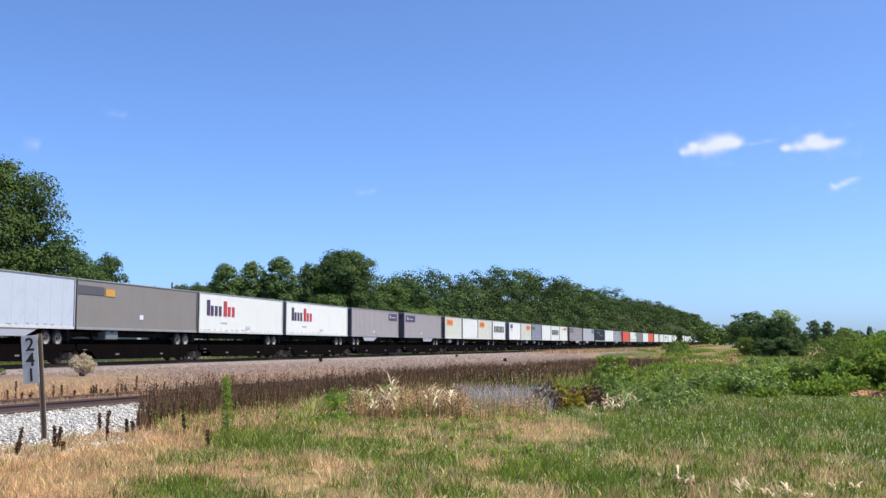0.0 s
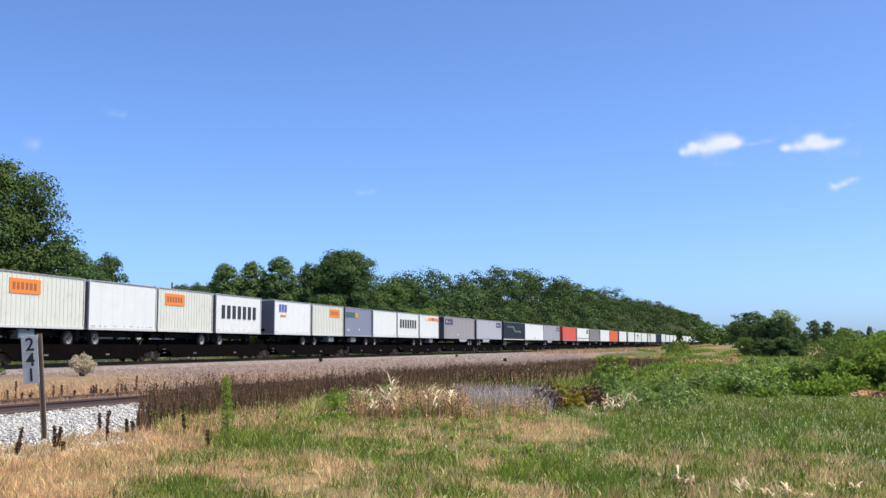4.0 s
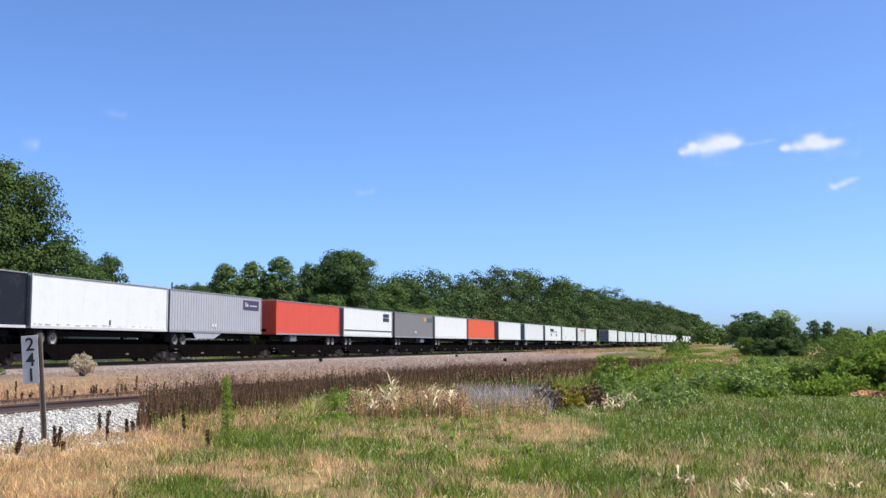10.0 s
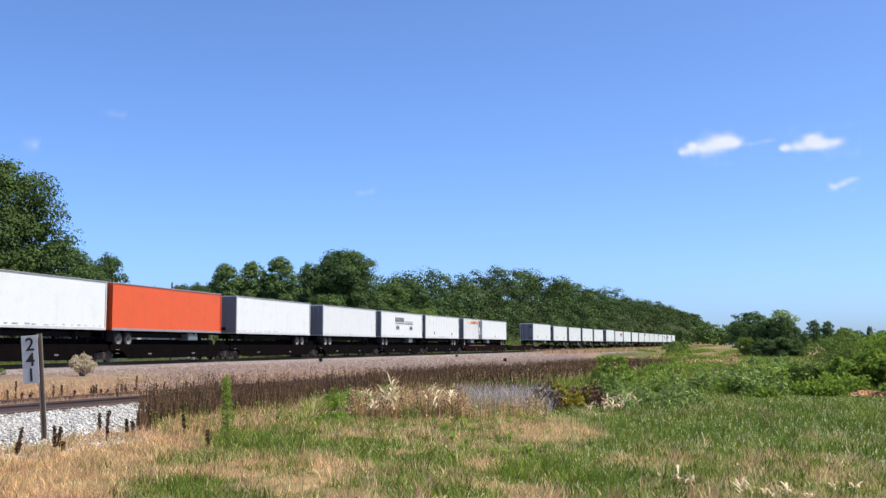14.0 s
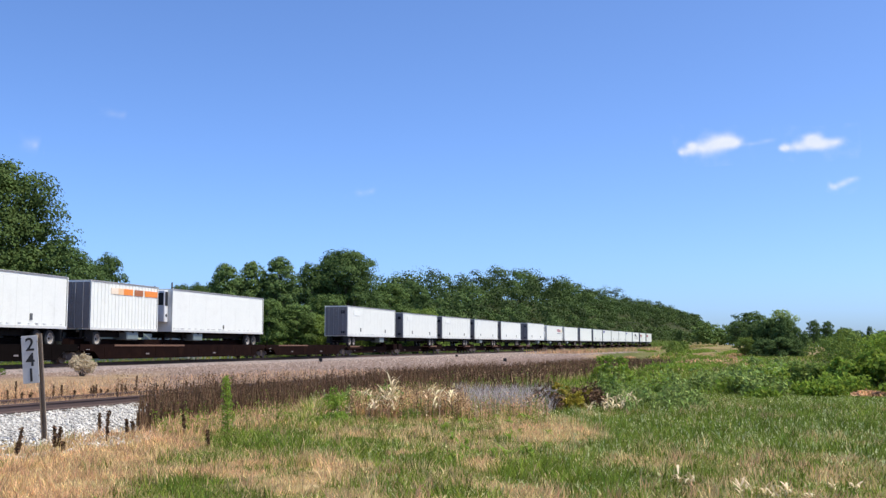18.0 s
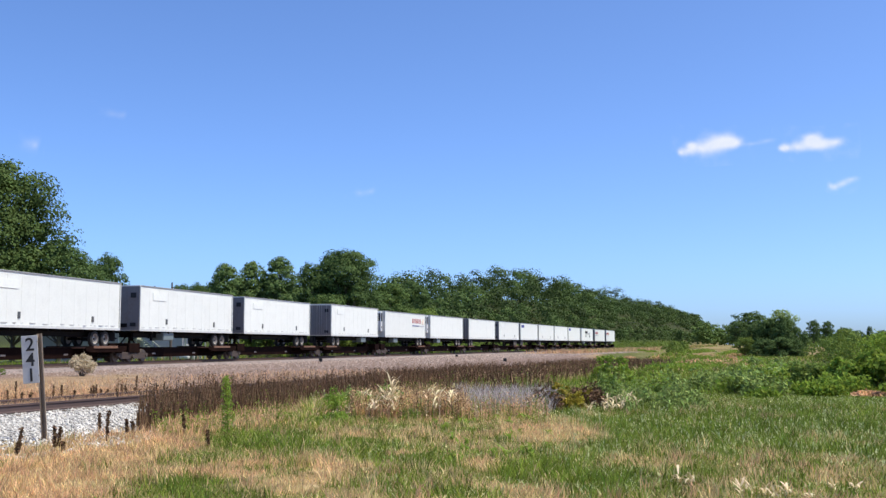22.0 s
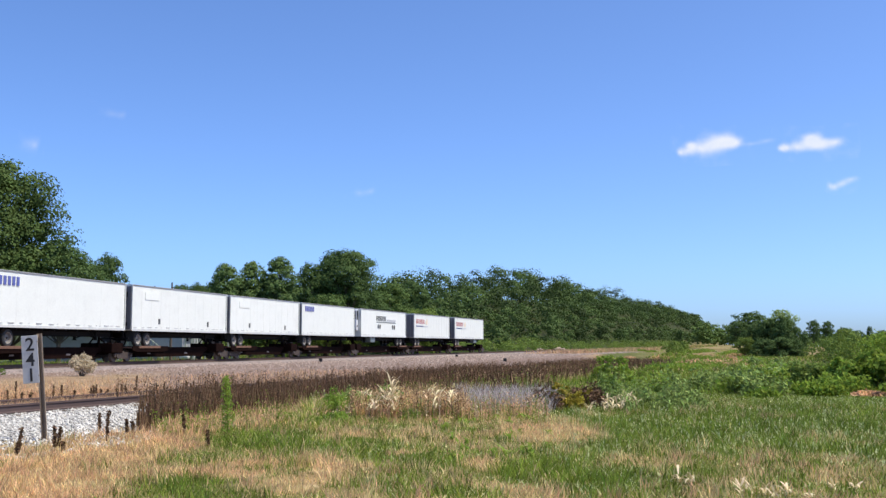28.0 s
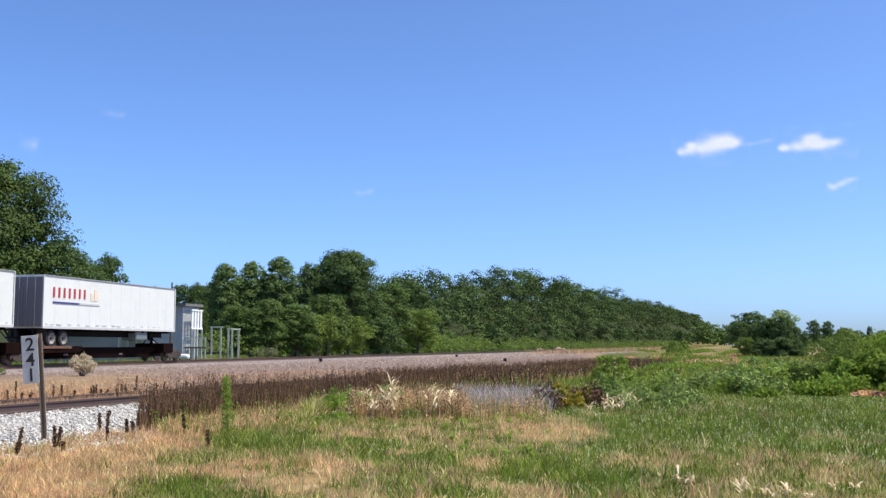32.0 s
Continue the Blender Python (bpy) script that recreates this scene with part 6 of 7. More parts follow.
    for key, (name, label, material) in names.items():
        stuff(name, label, "weeds", parts[key], material)


build_weeds()


def bush(x, y, h, r, leaf, n, size, label, seed, lobes=16):
    """A shrub: woody stems and one leafy crown."""
    rng = np.random.default_rng(seed)
    t = tagged(new("bush"), label, "bush", "bushes")
    t.location = (x, y, ground_z(x, y))
    lo = [(x * 1.15, y * 1.15, z * rng.uniform(0.75, 1.12), lr * 0.8, lr * 0.8, lr * 0.8) for x, y, z, lr, _, _ in crown_lobes(h, r, h * 0.08, lobes, rng)]
    bm = bmesh.new()
    for lx, ly, lz, lr, _, _ in lo:
        rod(bm, (rng.normal() * 0.05, rng.normal() * 0.05, -0.08), (lx * 0.9, ly * 0.9, lz), 0.006 + 0.006 * r, 0.003, 5)
    part("woody_base", bm, BARK, t)
    P, N = crown_points(lo, n, rng, 0.5)
    v, f = cards(P, N + rng.normal(size=N.shape) * 0.5, size, rng, 0.6)
    o = new("foliage", sheet_mesh("foliage", v, f, LEAF[leaf]))
    o.parent = t
    return t


BUSHES = (
    (0.160, 29.0, 1.35, 0.62, "weed", 1500, 0.09, "mid-green leafy bush beside dead weeds"),
    (0.112, 26.4, 0.62, 0.30, "olive", 620, 0.08, "yellow-olive leafy bush turning brown"),
    (0.134, 26.8, 0.5, 0.26, "olive", 300, 0.07, "yellow-olive leafy bush turning brown"),
    (0.425, 34.0, 1.5, 1.3, "weed", 2400, 0.17, "large leafy green bush in rough meadow"),
    (0.385, 35.0, 1.15, 1.0, "weed", 1700, 0.17, "leafy green bush in rough meadow"),
    (0.455, 33.0, 1.5, 1.2, "weed", 2000, 0.17, "large leafy green bush in rough meadow"),
    (0.350, 36.0, 1.05, 1.0, "scrub", 2000, 0.11, "leafy green bush in rough meadow"),
    (0.310, 33.0, 0.75, 0.7, "weed", 1100, 0.15, "low leafy green bush in rough meadow"),
    (0.283, 33.5, 0.6, 0.6, "scrub", 1000, 0.10, "low leafy green bush in rough meadow"),
    (0.222, 128.0, 2.1, 2.2, "scrub", 1800, 0.22, "rounded green bush in a dry field"),
    (0.405, 62.0, 2.4, 2.6, "scrub", 3000, 0.16, "rounded pale green bush in the field"),
    (0.440, 58.0, 2.6, 2.8, "weed", 3200, 0.16, "rounded green bush in the field"),
    (0.375, 75.0, 2.1, 2.4, "scrub", 2400, 0.17, "rounded pale green bush in the field"),
)


def build_bushes():
    for i, (b, d, h, r, leaf, n, size, label) in enumerate(BUSHES):
        bush(b * d, d, h, r, leaf, n, size, label, 100 + i)
    bush(-0.343 * 52.0, 52.0, 1.05, 0.66, "grey", 9000, 0.055, "dry straw-grey bush beside the main track", 140, 40)
    bush(-0.147 * 124.0, 124.0, 1.9, 2.3, "sage", 2600, 0.15, "grey-green shrub beyond the railway", 142)
    bush(-0.170 * 115.0, 115.0, 1.4, 1.8, "sage", 1600, 0.15, "low grey-green shrub beyond the railway", 143)
    bush(-0.423 * 50.0, 50.0, 0.45, 0.35, "scrub", 500, 0.07, "small green weed clump beside the track", 141)


build_bushes()


# ---- milepost, stalks, house, poles ----
POST = mat("galvanised_post", (0.27, 0.205, 0.145), 0.6, 0.2, vary=0.2, scale=4, fine=40, dirt=(0.15, 0.10, 0.07), dirt_amount=0.6, dirt_scale=6)
PLATE = mat("faded_sign_plate", (0.50, 0.495, 0.48), 0.6, vary=0.10, scale=4, fine=30, dirt=(0.3, 0.28, 0.26), dirt_amount=0.4, dirt_scale=8)


def milepost():
    t = tagged(new("milepost"), "leaning metal milepost with grey number plate in dry grass", "milepost")
    x, y = -0.3755 * 17.3, 17.3
    t.matrix_basis = pose(x, y, ground_z(x, y) - 0.04, 1.0, -4.6, 0)
    bm = bmesh.new()
    outline = ((-0.045, -0.05), (-0.03, -0.05), (-0.022, -0.006), (0.022, -0.006), (0.03, -0.05), (0.045, -0.05), (0.034, 0.006), (-0.034, 0.006))
    low = [bm.verts.new((u, v, -0.3)) for u, v in outline]
    high = [bm.verts.new((u, v, 1.78)) for u, v in outline]
    for i in range(8):
        bm.faces.new((low[i], low[(i + 1) % 8], high[(i + 1) % 8], high[i]))
    bm.faces.new(high)
    part("post", bm, POST, t)
    bm = bmesh.new()
    box(bm, -0.29, -0.022, -0.062, -0.050, 0.98, 1.76, bevel=0.004)
    plate = part("number_plate", bm, PLATE, t, "faded grey number plate")
    for k, ch in enumerate("241"):
        cu = bpy.data.curves.new("numeral", "FONT")
        cu.body = ch
        cu.size = 0.30
        cu.align_x = "CENTER"
        cu.extrude = 0.003
        cu.offset = 0.004
        tmp = bpy.data.objects.new("numeral", cu)
        scene.collection.objects.link(tmp)
        me = bpy.data.meshes.new_from_object(tmp.evaluated_get(bpy.context.evaluated_depsgraph_get()))
        bpy.data.objects.remove(tmp)
        me.materials.clear()
        me.materials.append(BLACK)
        o = new("numeral", me)
        o.parent = plate
        o.matrix_basis = Matrix.Translation((-0.152, -0.066, 1.515 - 0.25 * k)) @ pose(0, 0, 0, 90, 0, 0)
    for z in (1.1, 1.65):
        bm = bmesh.new()
        rod(bm, (-0.026, -0.07, z), (-0.026, 0.0, z), 0.01, n=6)
        part("bolt", bm, POST, t)


milepost()


def dock_stalk(x, y, h, seed):
    rng = np.random.default_rng(seed)
    t = tagged(new("dock_stalk"), "dead rust-brown dock stalk standing in dry grass", "weed", "dead stalks by the side track")
    t.location = (x, y, ground_z(x, y))
    bm = bmesh.new()
    top = (rng.normal() * 0.03, rng.normal() * 0.03, h)
    rod(bm, (0, 0, -0.05), top, 0.009, 0.005, 6)
    part("stem", bm, BLADE["brown"], t)
    k = 170
    u = rng.uniform(0.2, 1.0, k)
    P = np.stack([top[0] * u + rng.normal(size=k) * 0.013, top[1] * u + rng.normal(size=k) * 0.013, h * u], -1)
    v, f = cards(P, rng.normal(size=(k, 3)), 0.04, rng, 0.7)
    o = new("seed_head", sheet_mesh("seed_head", v, f, BLADE["brown"]))
    o.parent = t


for i, (b, d, h) in enumerate(((-0.4225, 14.8, 0.5), (-0.4015, 15.4, 0.38), (-0.4035, 14.8, 0.2), (-0.3665, 15.6, 0.38), (-0.3635, 15.6, 0.36), (-0.3595, 15.3, 0.16), (-0.318, 16.9, 0.50), (-0.325, 18.0, 0.38), (-0.2985, 18.0, 0.28), (-0.293, 18.0, 0.24), (-0.2210, 16.2, 0.26), (-0.244, 18.0, 0.4))):
    dock_stalk(b * d, d, h, 200 + i)


def rail_stalks():
    rng = random.Random(77)
    for i in range(34):
        a = 2.0 + 9.0 * (i + rng.uniform(0, 1)) / 34
        x, y = along_near(a, rng.uniform(2.0, 3.2))
        dock_stalk(x, y, rng.choice((0.30, 0.36, 0.42, 0.5, 0.62)) * rng.uniform(0.85, 1.1), 300 + i)


rail_stalks()


def tall_weed():
    rng = np.random.default_rng(61)
    x, y = -0.206 * 17.4, 17.4
    t = tagged(new("tall_weed"), "tall narrow green weed above the grass", "weed")
    t.location = (x, y, ground_z(x, y))
    bm = bmesh.new()
    rod(bm, (0.06, 0, -0.05), (0, 0, 1.08), 0.012, 0.005, 6)
    part("stem", bm, LEAF["weed"], t)
    k = 420
    u = rng.uniform(0.15, 1.0, k)
    P = np.stack([0.06 * (1 - u) + rng.normal(size=k) * 0.06 * (1.1 - 0.6 * u), rng.normal(size=k) * 0.06, 1.08 * u], -1)
    v, f = cards(P, rng.normal(size=(k, 3)), 0.075, rng, 0.28)
    o = new("leaves", sheet_mesh("leaves", v, f, LEAF["weed"]))
    o.parent = t


tall_weed()

SIDING = mat("grey_blue_siding", (0.40, 0.41, 0.43), 0.6, vary=0.06, scale=1.0, fine=12, dirt=(0.18, 0.18, 0.18), dirt_amount=0.4)
TRIM = mat("white_house_trim", (0.84, 0.84, 0.81), 0.55, vary=0.05)
SHINGLE = mat("grey_roof_shingle", (0.16, 0.155, 0.15), 0.85, vary=0.2, fine=30, bump=0.4)
GLASS = mat("dark_window_glass", (0.03, 0.045, 0.04), 0.08, vary=0.1)
TIMBER = mat("pale_green_timber", (0.42, 0.45, 0.36), 0.8, vary=0.15, fine=30)


def house():
    """A long low house beyond the main track, its long wall turned away from the sun."""
    cx, cy = -23.85, 96.0
    t = tagged(new("house"), "long low grey-blue house with white awnings and railed porch", "house")
    g = ground_z(-29, 98)
    t.matrix_basis = pose(cx, cy, g, 0, 0, math.degrees(math.atan2(0.24, -0.97)))
    # local x runs away along the long wall, local y to the sunny gable's left; the long wall seen is at y = 0
    top = 5.48 - g
    LEN, DEP = 16.0, 3.1
    bm = bmesh.new()
    prism(bm, ((0.0, -0.2), (LEN, -0.2), (LEN, top - 0.58), (0.0, top - 0.26)), -DEP, 0.0)
    wall = part("wall", bm, SIDING, t)
    for k in range(14):
        bm = bmesh.new()
        z = 0.25 + k * (top - 0.6) / 14
        box(bm, 0.02, LEN, 0.0, 0.012, z, z + 0.02)
        part("siding_lap", bm, SIDING, wall)
    bm = bmesh.new()
    prism(bm, ((-0.4, top - 0.3), (LEN + 0.4, top - 0.62), (LEN + 0.4, top - 0.42), (-0.4, top - 0.06)), -DEP - 0.15, 0.3)
    roof = part("roof", bm, SHINGLE, t)
    bm = bmesh.new()
    rod(bm, (4.0, -3.5, top - 0.2), (4.0, -3.5, top + 0.5), 0.12)
    part("vent_pipe", bm, CHASSIS, roof)
    bm = bmesh.new()
    box(bm, 6.35, 6.5, 0.013, 0.06, 0.0, top - 0.3)
    part("corner_trim", bm, TRIM, t)
    for x0 in (1.40, 5.55, 8.75):
        bm = bmesh.new()
        box(bm, x0, x0 + 0.95, 0.0, 0.05, 2.80, 3.80)
        w = part("window", bm, TRIM, t)
        bm = bmesh.new()
        box(bm, x0 + 0.08, x0 + 0.87, 0.045, 0.062, 2.86, 3.74)
        part("pane", bm, GLASS, w)
        bm = bmesh.new()
        box(bm, x0 - 0.05, x0 + 1.0, 0.0, 0.88, 3.83, 3.87)
        bmesh.ops.rotate(bm, cent=(x0, 0.05, 3.86), matrix=Matrix.Rotation(radians(-34), 3, "X"), verts=bm.verts)
        part("awning", bm, TRIM, w, "white slanted awning")
    bm = bmesh.new()
    box(bm, 4.3, 5.25, 0.0, 0.06, 2.2, 4.3)
    d = part("door", bm, SIDING, t)
    bm = bmesh.new()
    box(bm, 4.4, 5.15, 0.05, 0.07, 3.3, 4.2)
    part("pane", bm, GLASS, d)
    bm = bmesh.new()
    box(bm, 3.9, 5.7, 0.07, 1.25, 2.05, 2.18)
    part("landing", bm, TIMBER, t)
    for k in range(10):
        bm = bmesh.new()
        box(bm, 3.9 - 0.27 * (k + 1), 3.92 - 0.27 * k, 0.09, 1.2, 1.95 - 0.2 * k, 2.0 - 0.2 * k)
        part("step", bm, TIMBER, t)
    for x in (1.4, 2.3, 3.2, 3.95, 4.8, 5.6):
        bm = bmesh.new()
        zb = 2.1 - max(0.0, (3.9 - x)) * 0.74
        box(bm, x - 0.045, x + 0.045, 1.2, 1.29, 0.0, zb + 0.95)
        part("rail_post", bm, TIMBER, t)
    for dz in (0.45, 0.95):
        bm = bmesh.new()
        rod(bm, (1.3, 1.25, 0.18 + dz), (3.9, 1.25, 2.1 + dz), 0.04)
        rod(bm, (3.9, 1.25, 2.1 + dz), (5.65, 1.25, 2.1 + dz), 0.04)
        part("handrail", bm, TIMBER, t)
    # sunny gable: raised porch behind white boards
    for k in range(4):
        bm = bmesh.new()
        y = -0.35 - 0.56 * k
        box(bm, -0.75, -0.69, y - 0.30, y + 0.05, 3.05, 4.72)
        part("porch_board", bm, TRIM, t, "white upright porch board")
    for z in (2.98, 4.66):
        bm = bmesh.new()
        box(bm, -0.8, -0.66, -2.4, -0.2, z, z + 0.14)
        part("porch_beam", bm, TRIM, t)
    for y in (-0.3, -1.3, -2.3):
        bm = bmesh.new()
        box(bm, -0.8, -0.68, y - 0.06, y + 0.06, 0.0, 3.0)
        part("porch_post", bm, TIMBER, t)


house()


def pergola():
    t = tagged(new("timber_frame"), "pale timber post frame beside a house", "pergola")
    x, y = -0.215 * 97.0, 97.0
    g = ground_z(x, y)
    t.matrix_basis = pose(x, y, g, 0, 0, 0)
    top = 3.28 - g
    for px, py, hh in ((-0.55, 0.0, 1.0), (0.30, 0.0, 1.0), (0.75, 1.2, 0.97), (1.35, 0.0, 0.94), (1.75, 1.0, 0.93)):
        bm = bmesh.new()
        box(bm, px - 0.07, px + 0.07, py - 0.07, py + 0.07, -0.1, top * hh)
        part("post", bm, TIMBER, t)
    for a, b, z in (((-0.7, 0), (0.5, 0), 1.0), ((0.6, 1.2), (0.9, 1.2), 0.97), ((1.2, 0.0), (1.9, 1.0), 0.94)):
        bm = bmesh.new()
        rod(bm, (a[0], a[1], top * z), (b[0], b[1], top * z), 0.08, n=4)
        part("beam", bm, TIMBER, t)


pergola()


def deck_shed():
    t = tagged(new("porch_deck"), "dark timber deck with posts beside a house", "deck")
    x, y = -0.234 * 95.5, 95.5
    g = ground_z(x, y)
    t.matrix_basis = pose(x, y, g)
    bm = bmesh.new()
    box(bm, -1.1, 0.9, -0.5, 1.6, 1.25, 1.38)
    part("deck_floor", bm, TIE, t)
    for px in (-1.0, -0.3, 0.3, 0.8):
        bm = bmesh.new()
        box(bm, px - 0.06, px + 0.06, -0.45, -0.33, -0.1, 2.2)
        part("deck_post", bm, TIMBER, t)
    bm = bmesh.new()
    box(bm, -1.05, 0.85, -0.43, -0.37, 2.15, 2.25)
    part("deck_rail", bm, TIMBER, t)


deck_shed()


def utility_pole(b, d, top, arm):
    x, y = b * d, d
    t = tagged(new("utility_pole"), "dark weathered wooden utility pole" + (" with cross arm" if arm else ""), "utility pole")
    g = ground_z(x, y)
    t.location = (x, y, g)
    h = 1.55 + top * d - g
    bm = bmesh.new()
    rod(bm, (0, 0, -0.5), (0, 0, h), 0.12, 0.07, 10)
    part("pole", bm, BARK, t)
    if arm:
        bm = bmesh.new()
        box(bm, -0.6, 0.6, -0.05, 0.05, h - 0.5, h - 0.4)
        a = part("cross_arm", bm, BARK, t)
        for px in (-0.5, 0.5):
            bm = bmesh.new()
            rod(bm, (px, 0, h - 0.4), (px, 0, h - 0.2), 0.05, 0.03, 6)
            part("insulator", bm, GLASS, a)


utility_pole(-0.2595, 90.0, 0.0605, False)
utility_pole(-0.2762, 125.0, 0.0572, True)


ROCK = mat("pale_rubble", (0.42, 0.31, 0.23), 0.9, vary=0.25, scale=2, fine=10, bump=0.6)


def trackside_box(b, d):
    x, y = b * d, d
    q, a = far_q(x, y)
    t = tagged(new("trackside_box"), "small black equipment box on the ballast", "equipment box", "boxes beside the main track")
    t.location = (x, y, ground_z(x, y))
    bm = bmesh.new()
    box(bm, -0.16, 0.16, -0.13, 0.13, -0.05, 0.28, bevel=0.03)
    part("case", bm, BLACK, t)
    bm = bmesh.new()
    box(bm, -0.18, 0.18, -0.15, 0.15, 0.28, 0.31, bevel=0.01)
    part("lid", bm, BLACK, t)


for b, d in ((-0.1165, 98.0), (0.013, 138.0), (0.059, 103.0)):
    trackside_box(b, d)


def rubble_heap(b, d, r, seed):
    rng = np.random.default_rng(seed)
    x, y = b * d, d
    t = tagged(new("rubble_heap"), "low heap of pale rock rubble beyond the track", "rocks", "rubble heaps")
    t.location = (x, y, ground_z(x, y))
    for k in range(14):
        bm = bmesh.new()
        bmesh.ops.create_icosphere(bm, subdivisions=1, radius=r * rng.uniform(0.16, 0.34))
        for v in bm.verts:
            v.co *= rng.uniform(0.75, 1.2)
        u = rng.normal(size=2) * r * 0.5
        bmesh.ops.translate(bm, vec=(u[0], u[1], r * 0.15 + max(0.0, r * 0.45 - np.hypot(*u) * 0.4)), verts=bm.verts)
        part("rock", bm, ROCK, t)


for i, (b, d, r) in enumerate(((0.0925, 246.0, 1.1), (0.109, 266.0, 1.4), (0.114, 271.0, 1.0))):
    rubble_heap(b, d, r, 300 + i)


def gas_tank():
    t = tagged(new("gas_tank"), "small white gas tank beside a house", "gas tank")
    x, y = -0.246 * 92.0, 92.0
    t.matrix_basis = pose(x, y, ground_z(x, y), 0, 0, 70)
    bm = bmesh.new()
    turned(bm, ((-0.48, 0.06), (-0.42, 0.19), (-0.3, 0.25), (0.3, 0.25), (0.42, 0.19), (0.48, 0.06)), 16, pose(0, 0, 0.5))
    part("vessel", bm, TRIM, t)
    for yy in (-0.35, 0.35):
        bm = bmesh.new()
        box(bm, -0.25, 0.25, yy - 0.04, yy + 0.04, -0.1, 0.3)
        part("foot", bm, CHASSIS, t)


gas_tank()


# ---- clouds ----
def cloud_mat(name, density, seed):
    m = bpy.data.materials.new(name)
    m.use_nodes = True
    n, l = m.node_tree.nodes, m.node_tree.links
    for x in list(n):
        n.remove(x)
    out = n.new("ShaderNodeOutputMaterial")
    uv = n.new("ShaderNodeTexCoord")
    grad = n.new("ShaderNodeAttribute")
    grad.attribute_name = "edge"
    noi = n.new("ShaderNodeTexNoise")
    noi.inputs["Scale"].default_value = 0.022
    noi.inputs["Detail"].default_value = 3.0
    noi.inputs["Roughness"].default_value = 0.5
    mp = n.new("ShaderNodeMapping")
    mp.inputs["Location"].default_value = (seed * 100.0, 0, 0)
    l.new(uv.outputs["Object"], mp.inputs["Vector"])
    l.new(mp.outputs[0], noi.inputs["Vector"])
    mu = n.new("ShaderNodeMath")
    mu.operation = "MULTIPLY_ADD"
    l.new(noi.outputs["Fac"], mu.inputs[0])
    mu.inputs[1].default_value = 0.9
    l.new(grad.outputs["Fac"], mu.inputs[2])
    rg = n.new("ShaderNodeMapRange")
    rg.interpolation_type = "SMOOTHSTEP"
    rg.inputs["From Min"].default_value = 0.42
    rg.inputs["From Max"].default_value = 1.85
    rg.inputs["To Max"].default_value = density
    l.new(mu.outputs[0], rg.inputs["Value"])
    # the sunlit white is emitted by the sheet itself, whatever the sun does
    sunlit_glow = n.new("ShaderNodeEmission")
    sunlit_glow.inputs["Color"].default_value = (0.97, 0.98, 1.0, 1)
    sunlit_glow.inputs["Strength"].default_value = 0.98
    tr = n.new("ShaderNodeBsdfTransparent")
    mx = n.new("ShaderNodeMixShader")
    l.new(rg.outputs[0], mx.inputs["Fac"])
    l.new(tr.outputs[0], mx.inputs[1])
    l.new(sunlit_glow.outputs[0], mx.inputs[2])
    l.new(mx.outputs[0], out.inputs["Surface"])
    return m


CLOUDS = []


def cloud(b, e, w, hgt, puffs, density, seed, label):
    """A small fair-weather cloud far off: a bank of puffs that thins out to its edge."""
    d = 2600.0
    nx, nz = 60, 30
    u, v = np.meshgrid(np.linspace(-1.3, 1.3, nx), np.linspace(-1.3, 1.3, nz))
    edge = np.zeros_like(u)
    for px, pz, pr in puffs:
        rr = np.sqrt(((u - px)) ** 2 + ((v - pz) * 0.75) ** 2) / pr
        edge = edge + np.clip(1 - rr, 0, 1) ** 1.5
    edge = np.clip(edge, 0, 1.2) * smooth(1.28, 1.0, np.abs(u)) * smooth(1.28, 1.0, np.abs(v))
    V = np.stack([u * w * d, 30.0 * np.cos(u * 2) + 0 * v, v * hgt * d], -1).reshape(-1, 3)
    i = (np.arange(nz - 1)[:, None] * nx + np.arange(nx - 1)[None, :]).ravel()
    me = sheet_mesh("cloud", V, np.stack([i, i + 1, i + nx + 1, i + nx], -1), cloud_mat("cloud_vapour", density, seed))
    at = me.attributes.new("edge", "FLOAT", "POINT")
    at.data.foreach_set("value", edge.ravel().astype(np.float32))
    ob = tagged(new("cloud", me), label, "cloud", "clouds")
    ob.visible_shadow = False
    CLOUDS.append((ob, pose(b * d, d, 1.55 + e * d)))


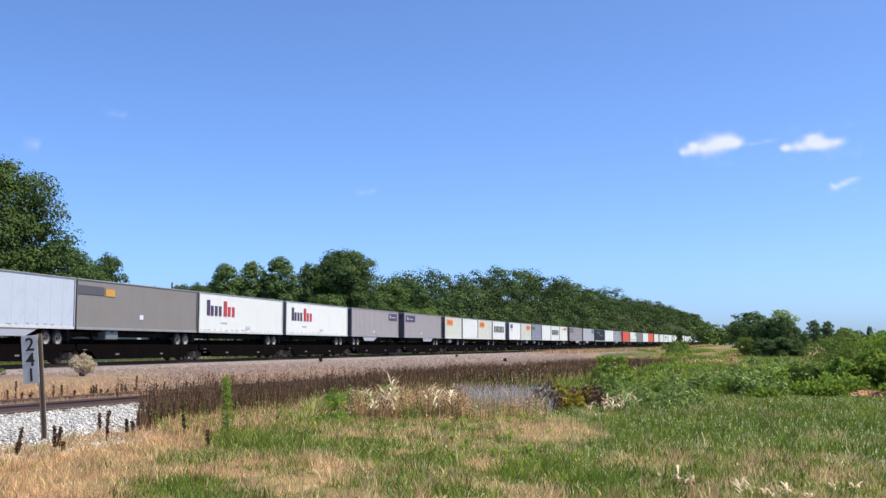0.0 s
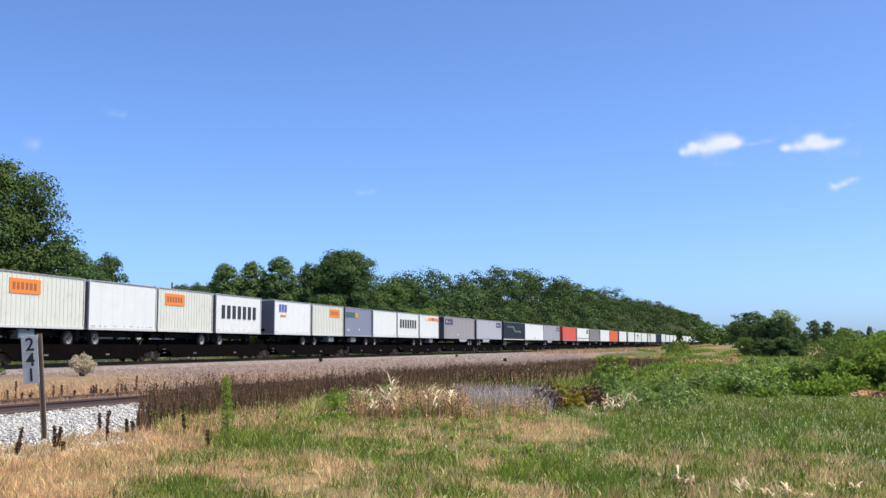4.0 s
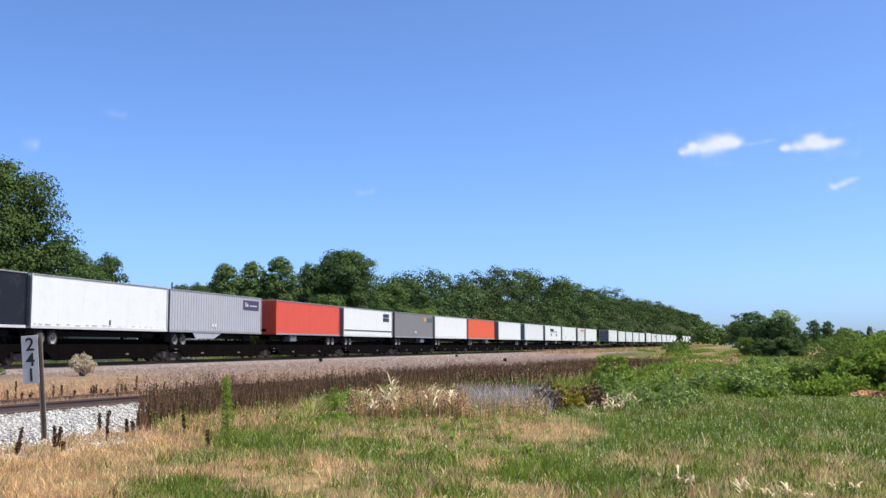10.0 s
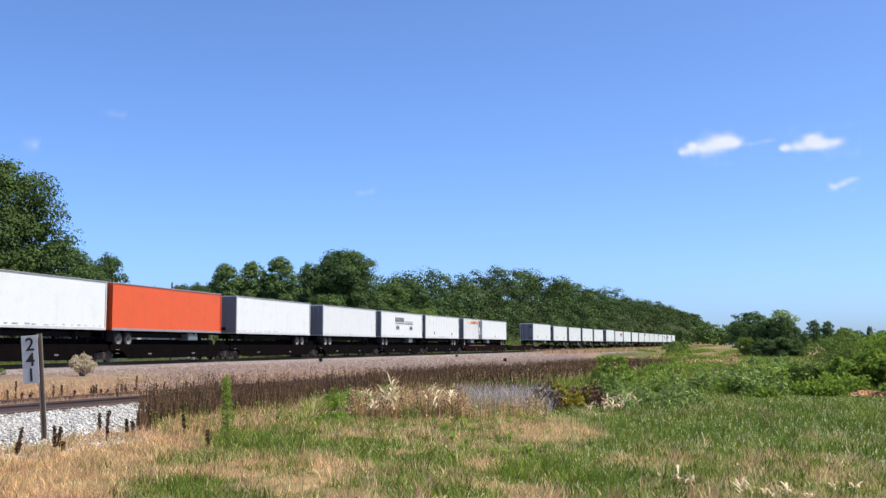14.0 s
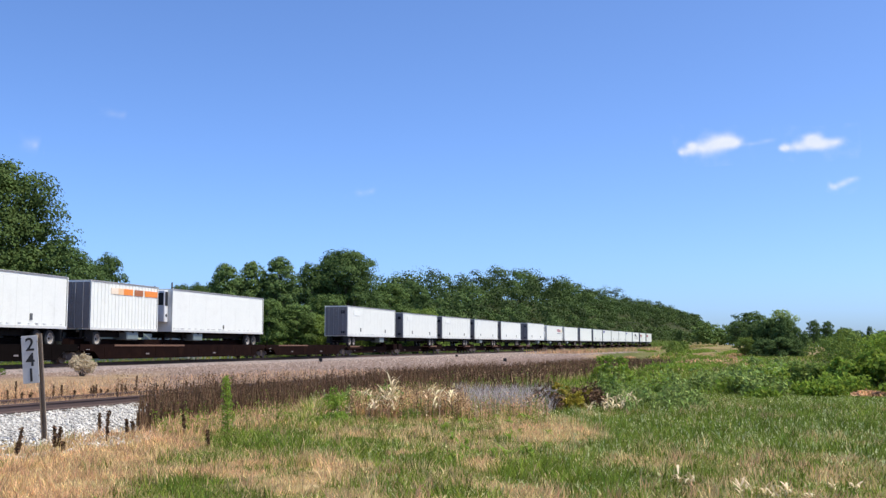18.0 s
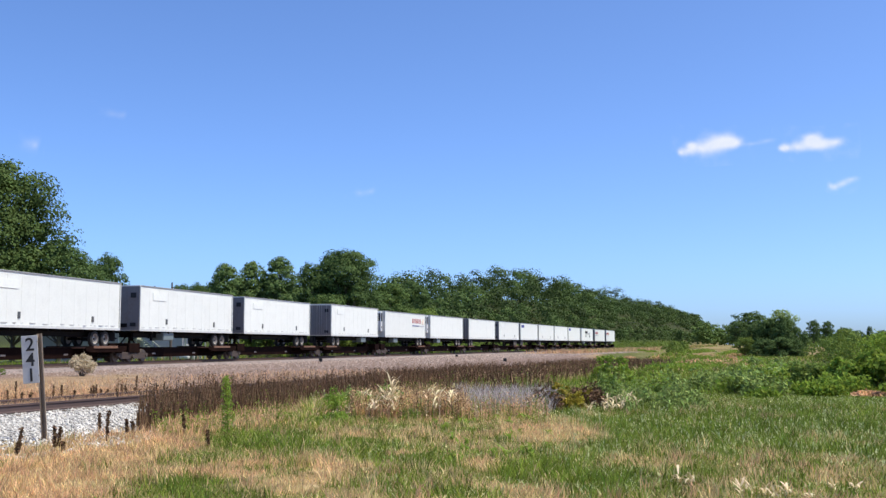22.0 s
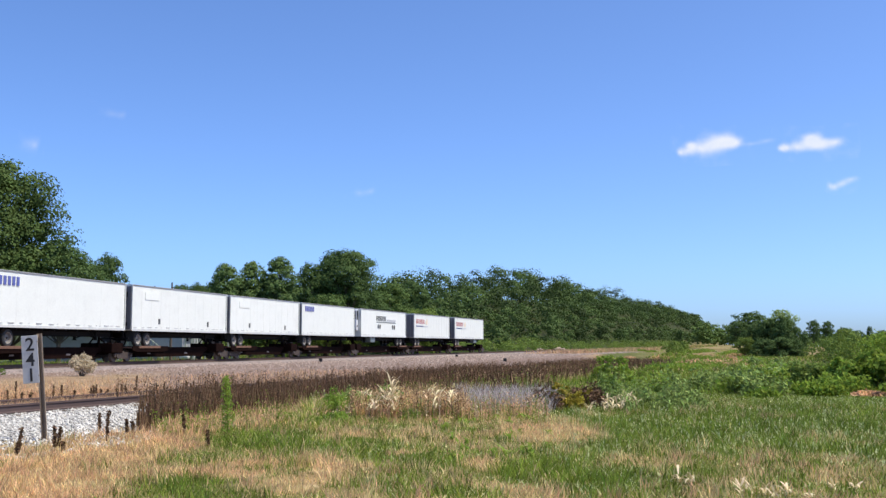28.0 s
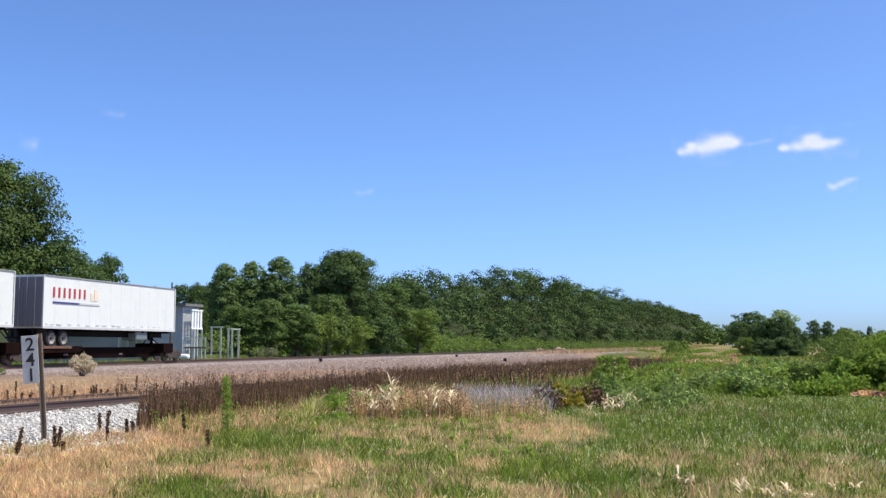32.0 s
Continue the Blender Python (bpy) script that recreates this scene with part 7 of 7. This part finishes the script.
cloud(0.2605, 0.1940, 0.031, 0.0150, ((-0.95, -0.55, 0.35), (-0.65, -0.3, 0.45), (-0.55, 0.05, 0.3), (-0.2, -0.1, 0.6), (0.2, 0.15, 0.8), (0.5, 0.3, 0.65), (0.75, 0.15, 0.4)), 0.86, 1, "small bright white cloud in clear sky")
cloud(0.3040, 0.1972, 0.024, 0.0060, ((-0.6, -0.2, 0.6), (0.0, 0.0, 0.5), (0.55, 0.3, 0.6)), 0.24, 7, "faint wisp of cloud trailing off a brighter one")
cloud(0.3600, 0.1965, 0.033, 0.0140, ((-0.95, -0.5, 0.35), (-0.75, -0.35, 0.4), (-0.35, -0.2, 0.5), (0.05, 0.15, 0.65), (0.12, 0.5, 0.5), (0.3, -0.05, 0.5), (0.7, 0.05, 0.45)), 0.82, 2, "small bright white cloud in clear sky")
cloud(0.3875, 0.1575, 0.0165, 0.0085, ((-0.6, -0.4, 0.6), (-0.2, -0.35, 0.5), (0.2, 0.0, 0.5), (0.6, 0.4, 0.55)), 0.55, 3, "wisp of white cloud in clear sky")
cloud(-0.3990, 0.196, 0.014, 0.010, ((0.0, 0.0, 0.9),), 0.32, 4, "faint wisp of cloud in clear sky")
cloud(-0.0750, 0.1488, 0.015, 0.007, ((-0.3, -0.1, 0.7), (0.4, 0.1, 0.6)), 0.18, 5, "faint wisp of cloud in clear sky")
cloud(-0.3200, 0.226, 0.018, 0.009, ((-0.2, 0.1, 0.7), (0.4, -0.1, 0.6)), 0.15, 6, "faint wisp of cloud in clear sky")


def motions():
    times = [0.0, 0.5] + [float(t) for t in range(1, 32)] + [31.5, 32.0]
    for thing, s0, half, up in MOVERS:
        rows = []
        for t in times:
            s = s0 - SPEED * t - GAIN * (t - 16.0) ** 2 / 2
            x0, y0, z0, _ = far_track(s - half)
            x1, y1, z1, _ = far_track(s + half)
            yaw = math.degrees(math.atan2(y1 - y0, x1 - x0))
            pitch = -math.degrees(math.atan2(z1 - z0, 2 * half))
            rows.append((t, pose((x0 + x1) / 2, (y0 + y1) / 2, (z0 + z1) / 2 + up, 0, pitch, yaw)))
        walk(thing, rows)
    for cloud, m in CLOUDS:
        d = Matrix.Translation((-0.0021 * m.translation.y, 0, 0))
        walk(cloud, [(0.0, m), (16.0, Matrix.Translation((-0.00105 * m.translation.y, 0, 0)) @ m), (32.0, d @ m)])


motions()
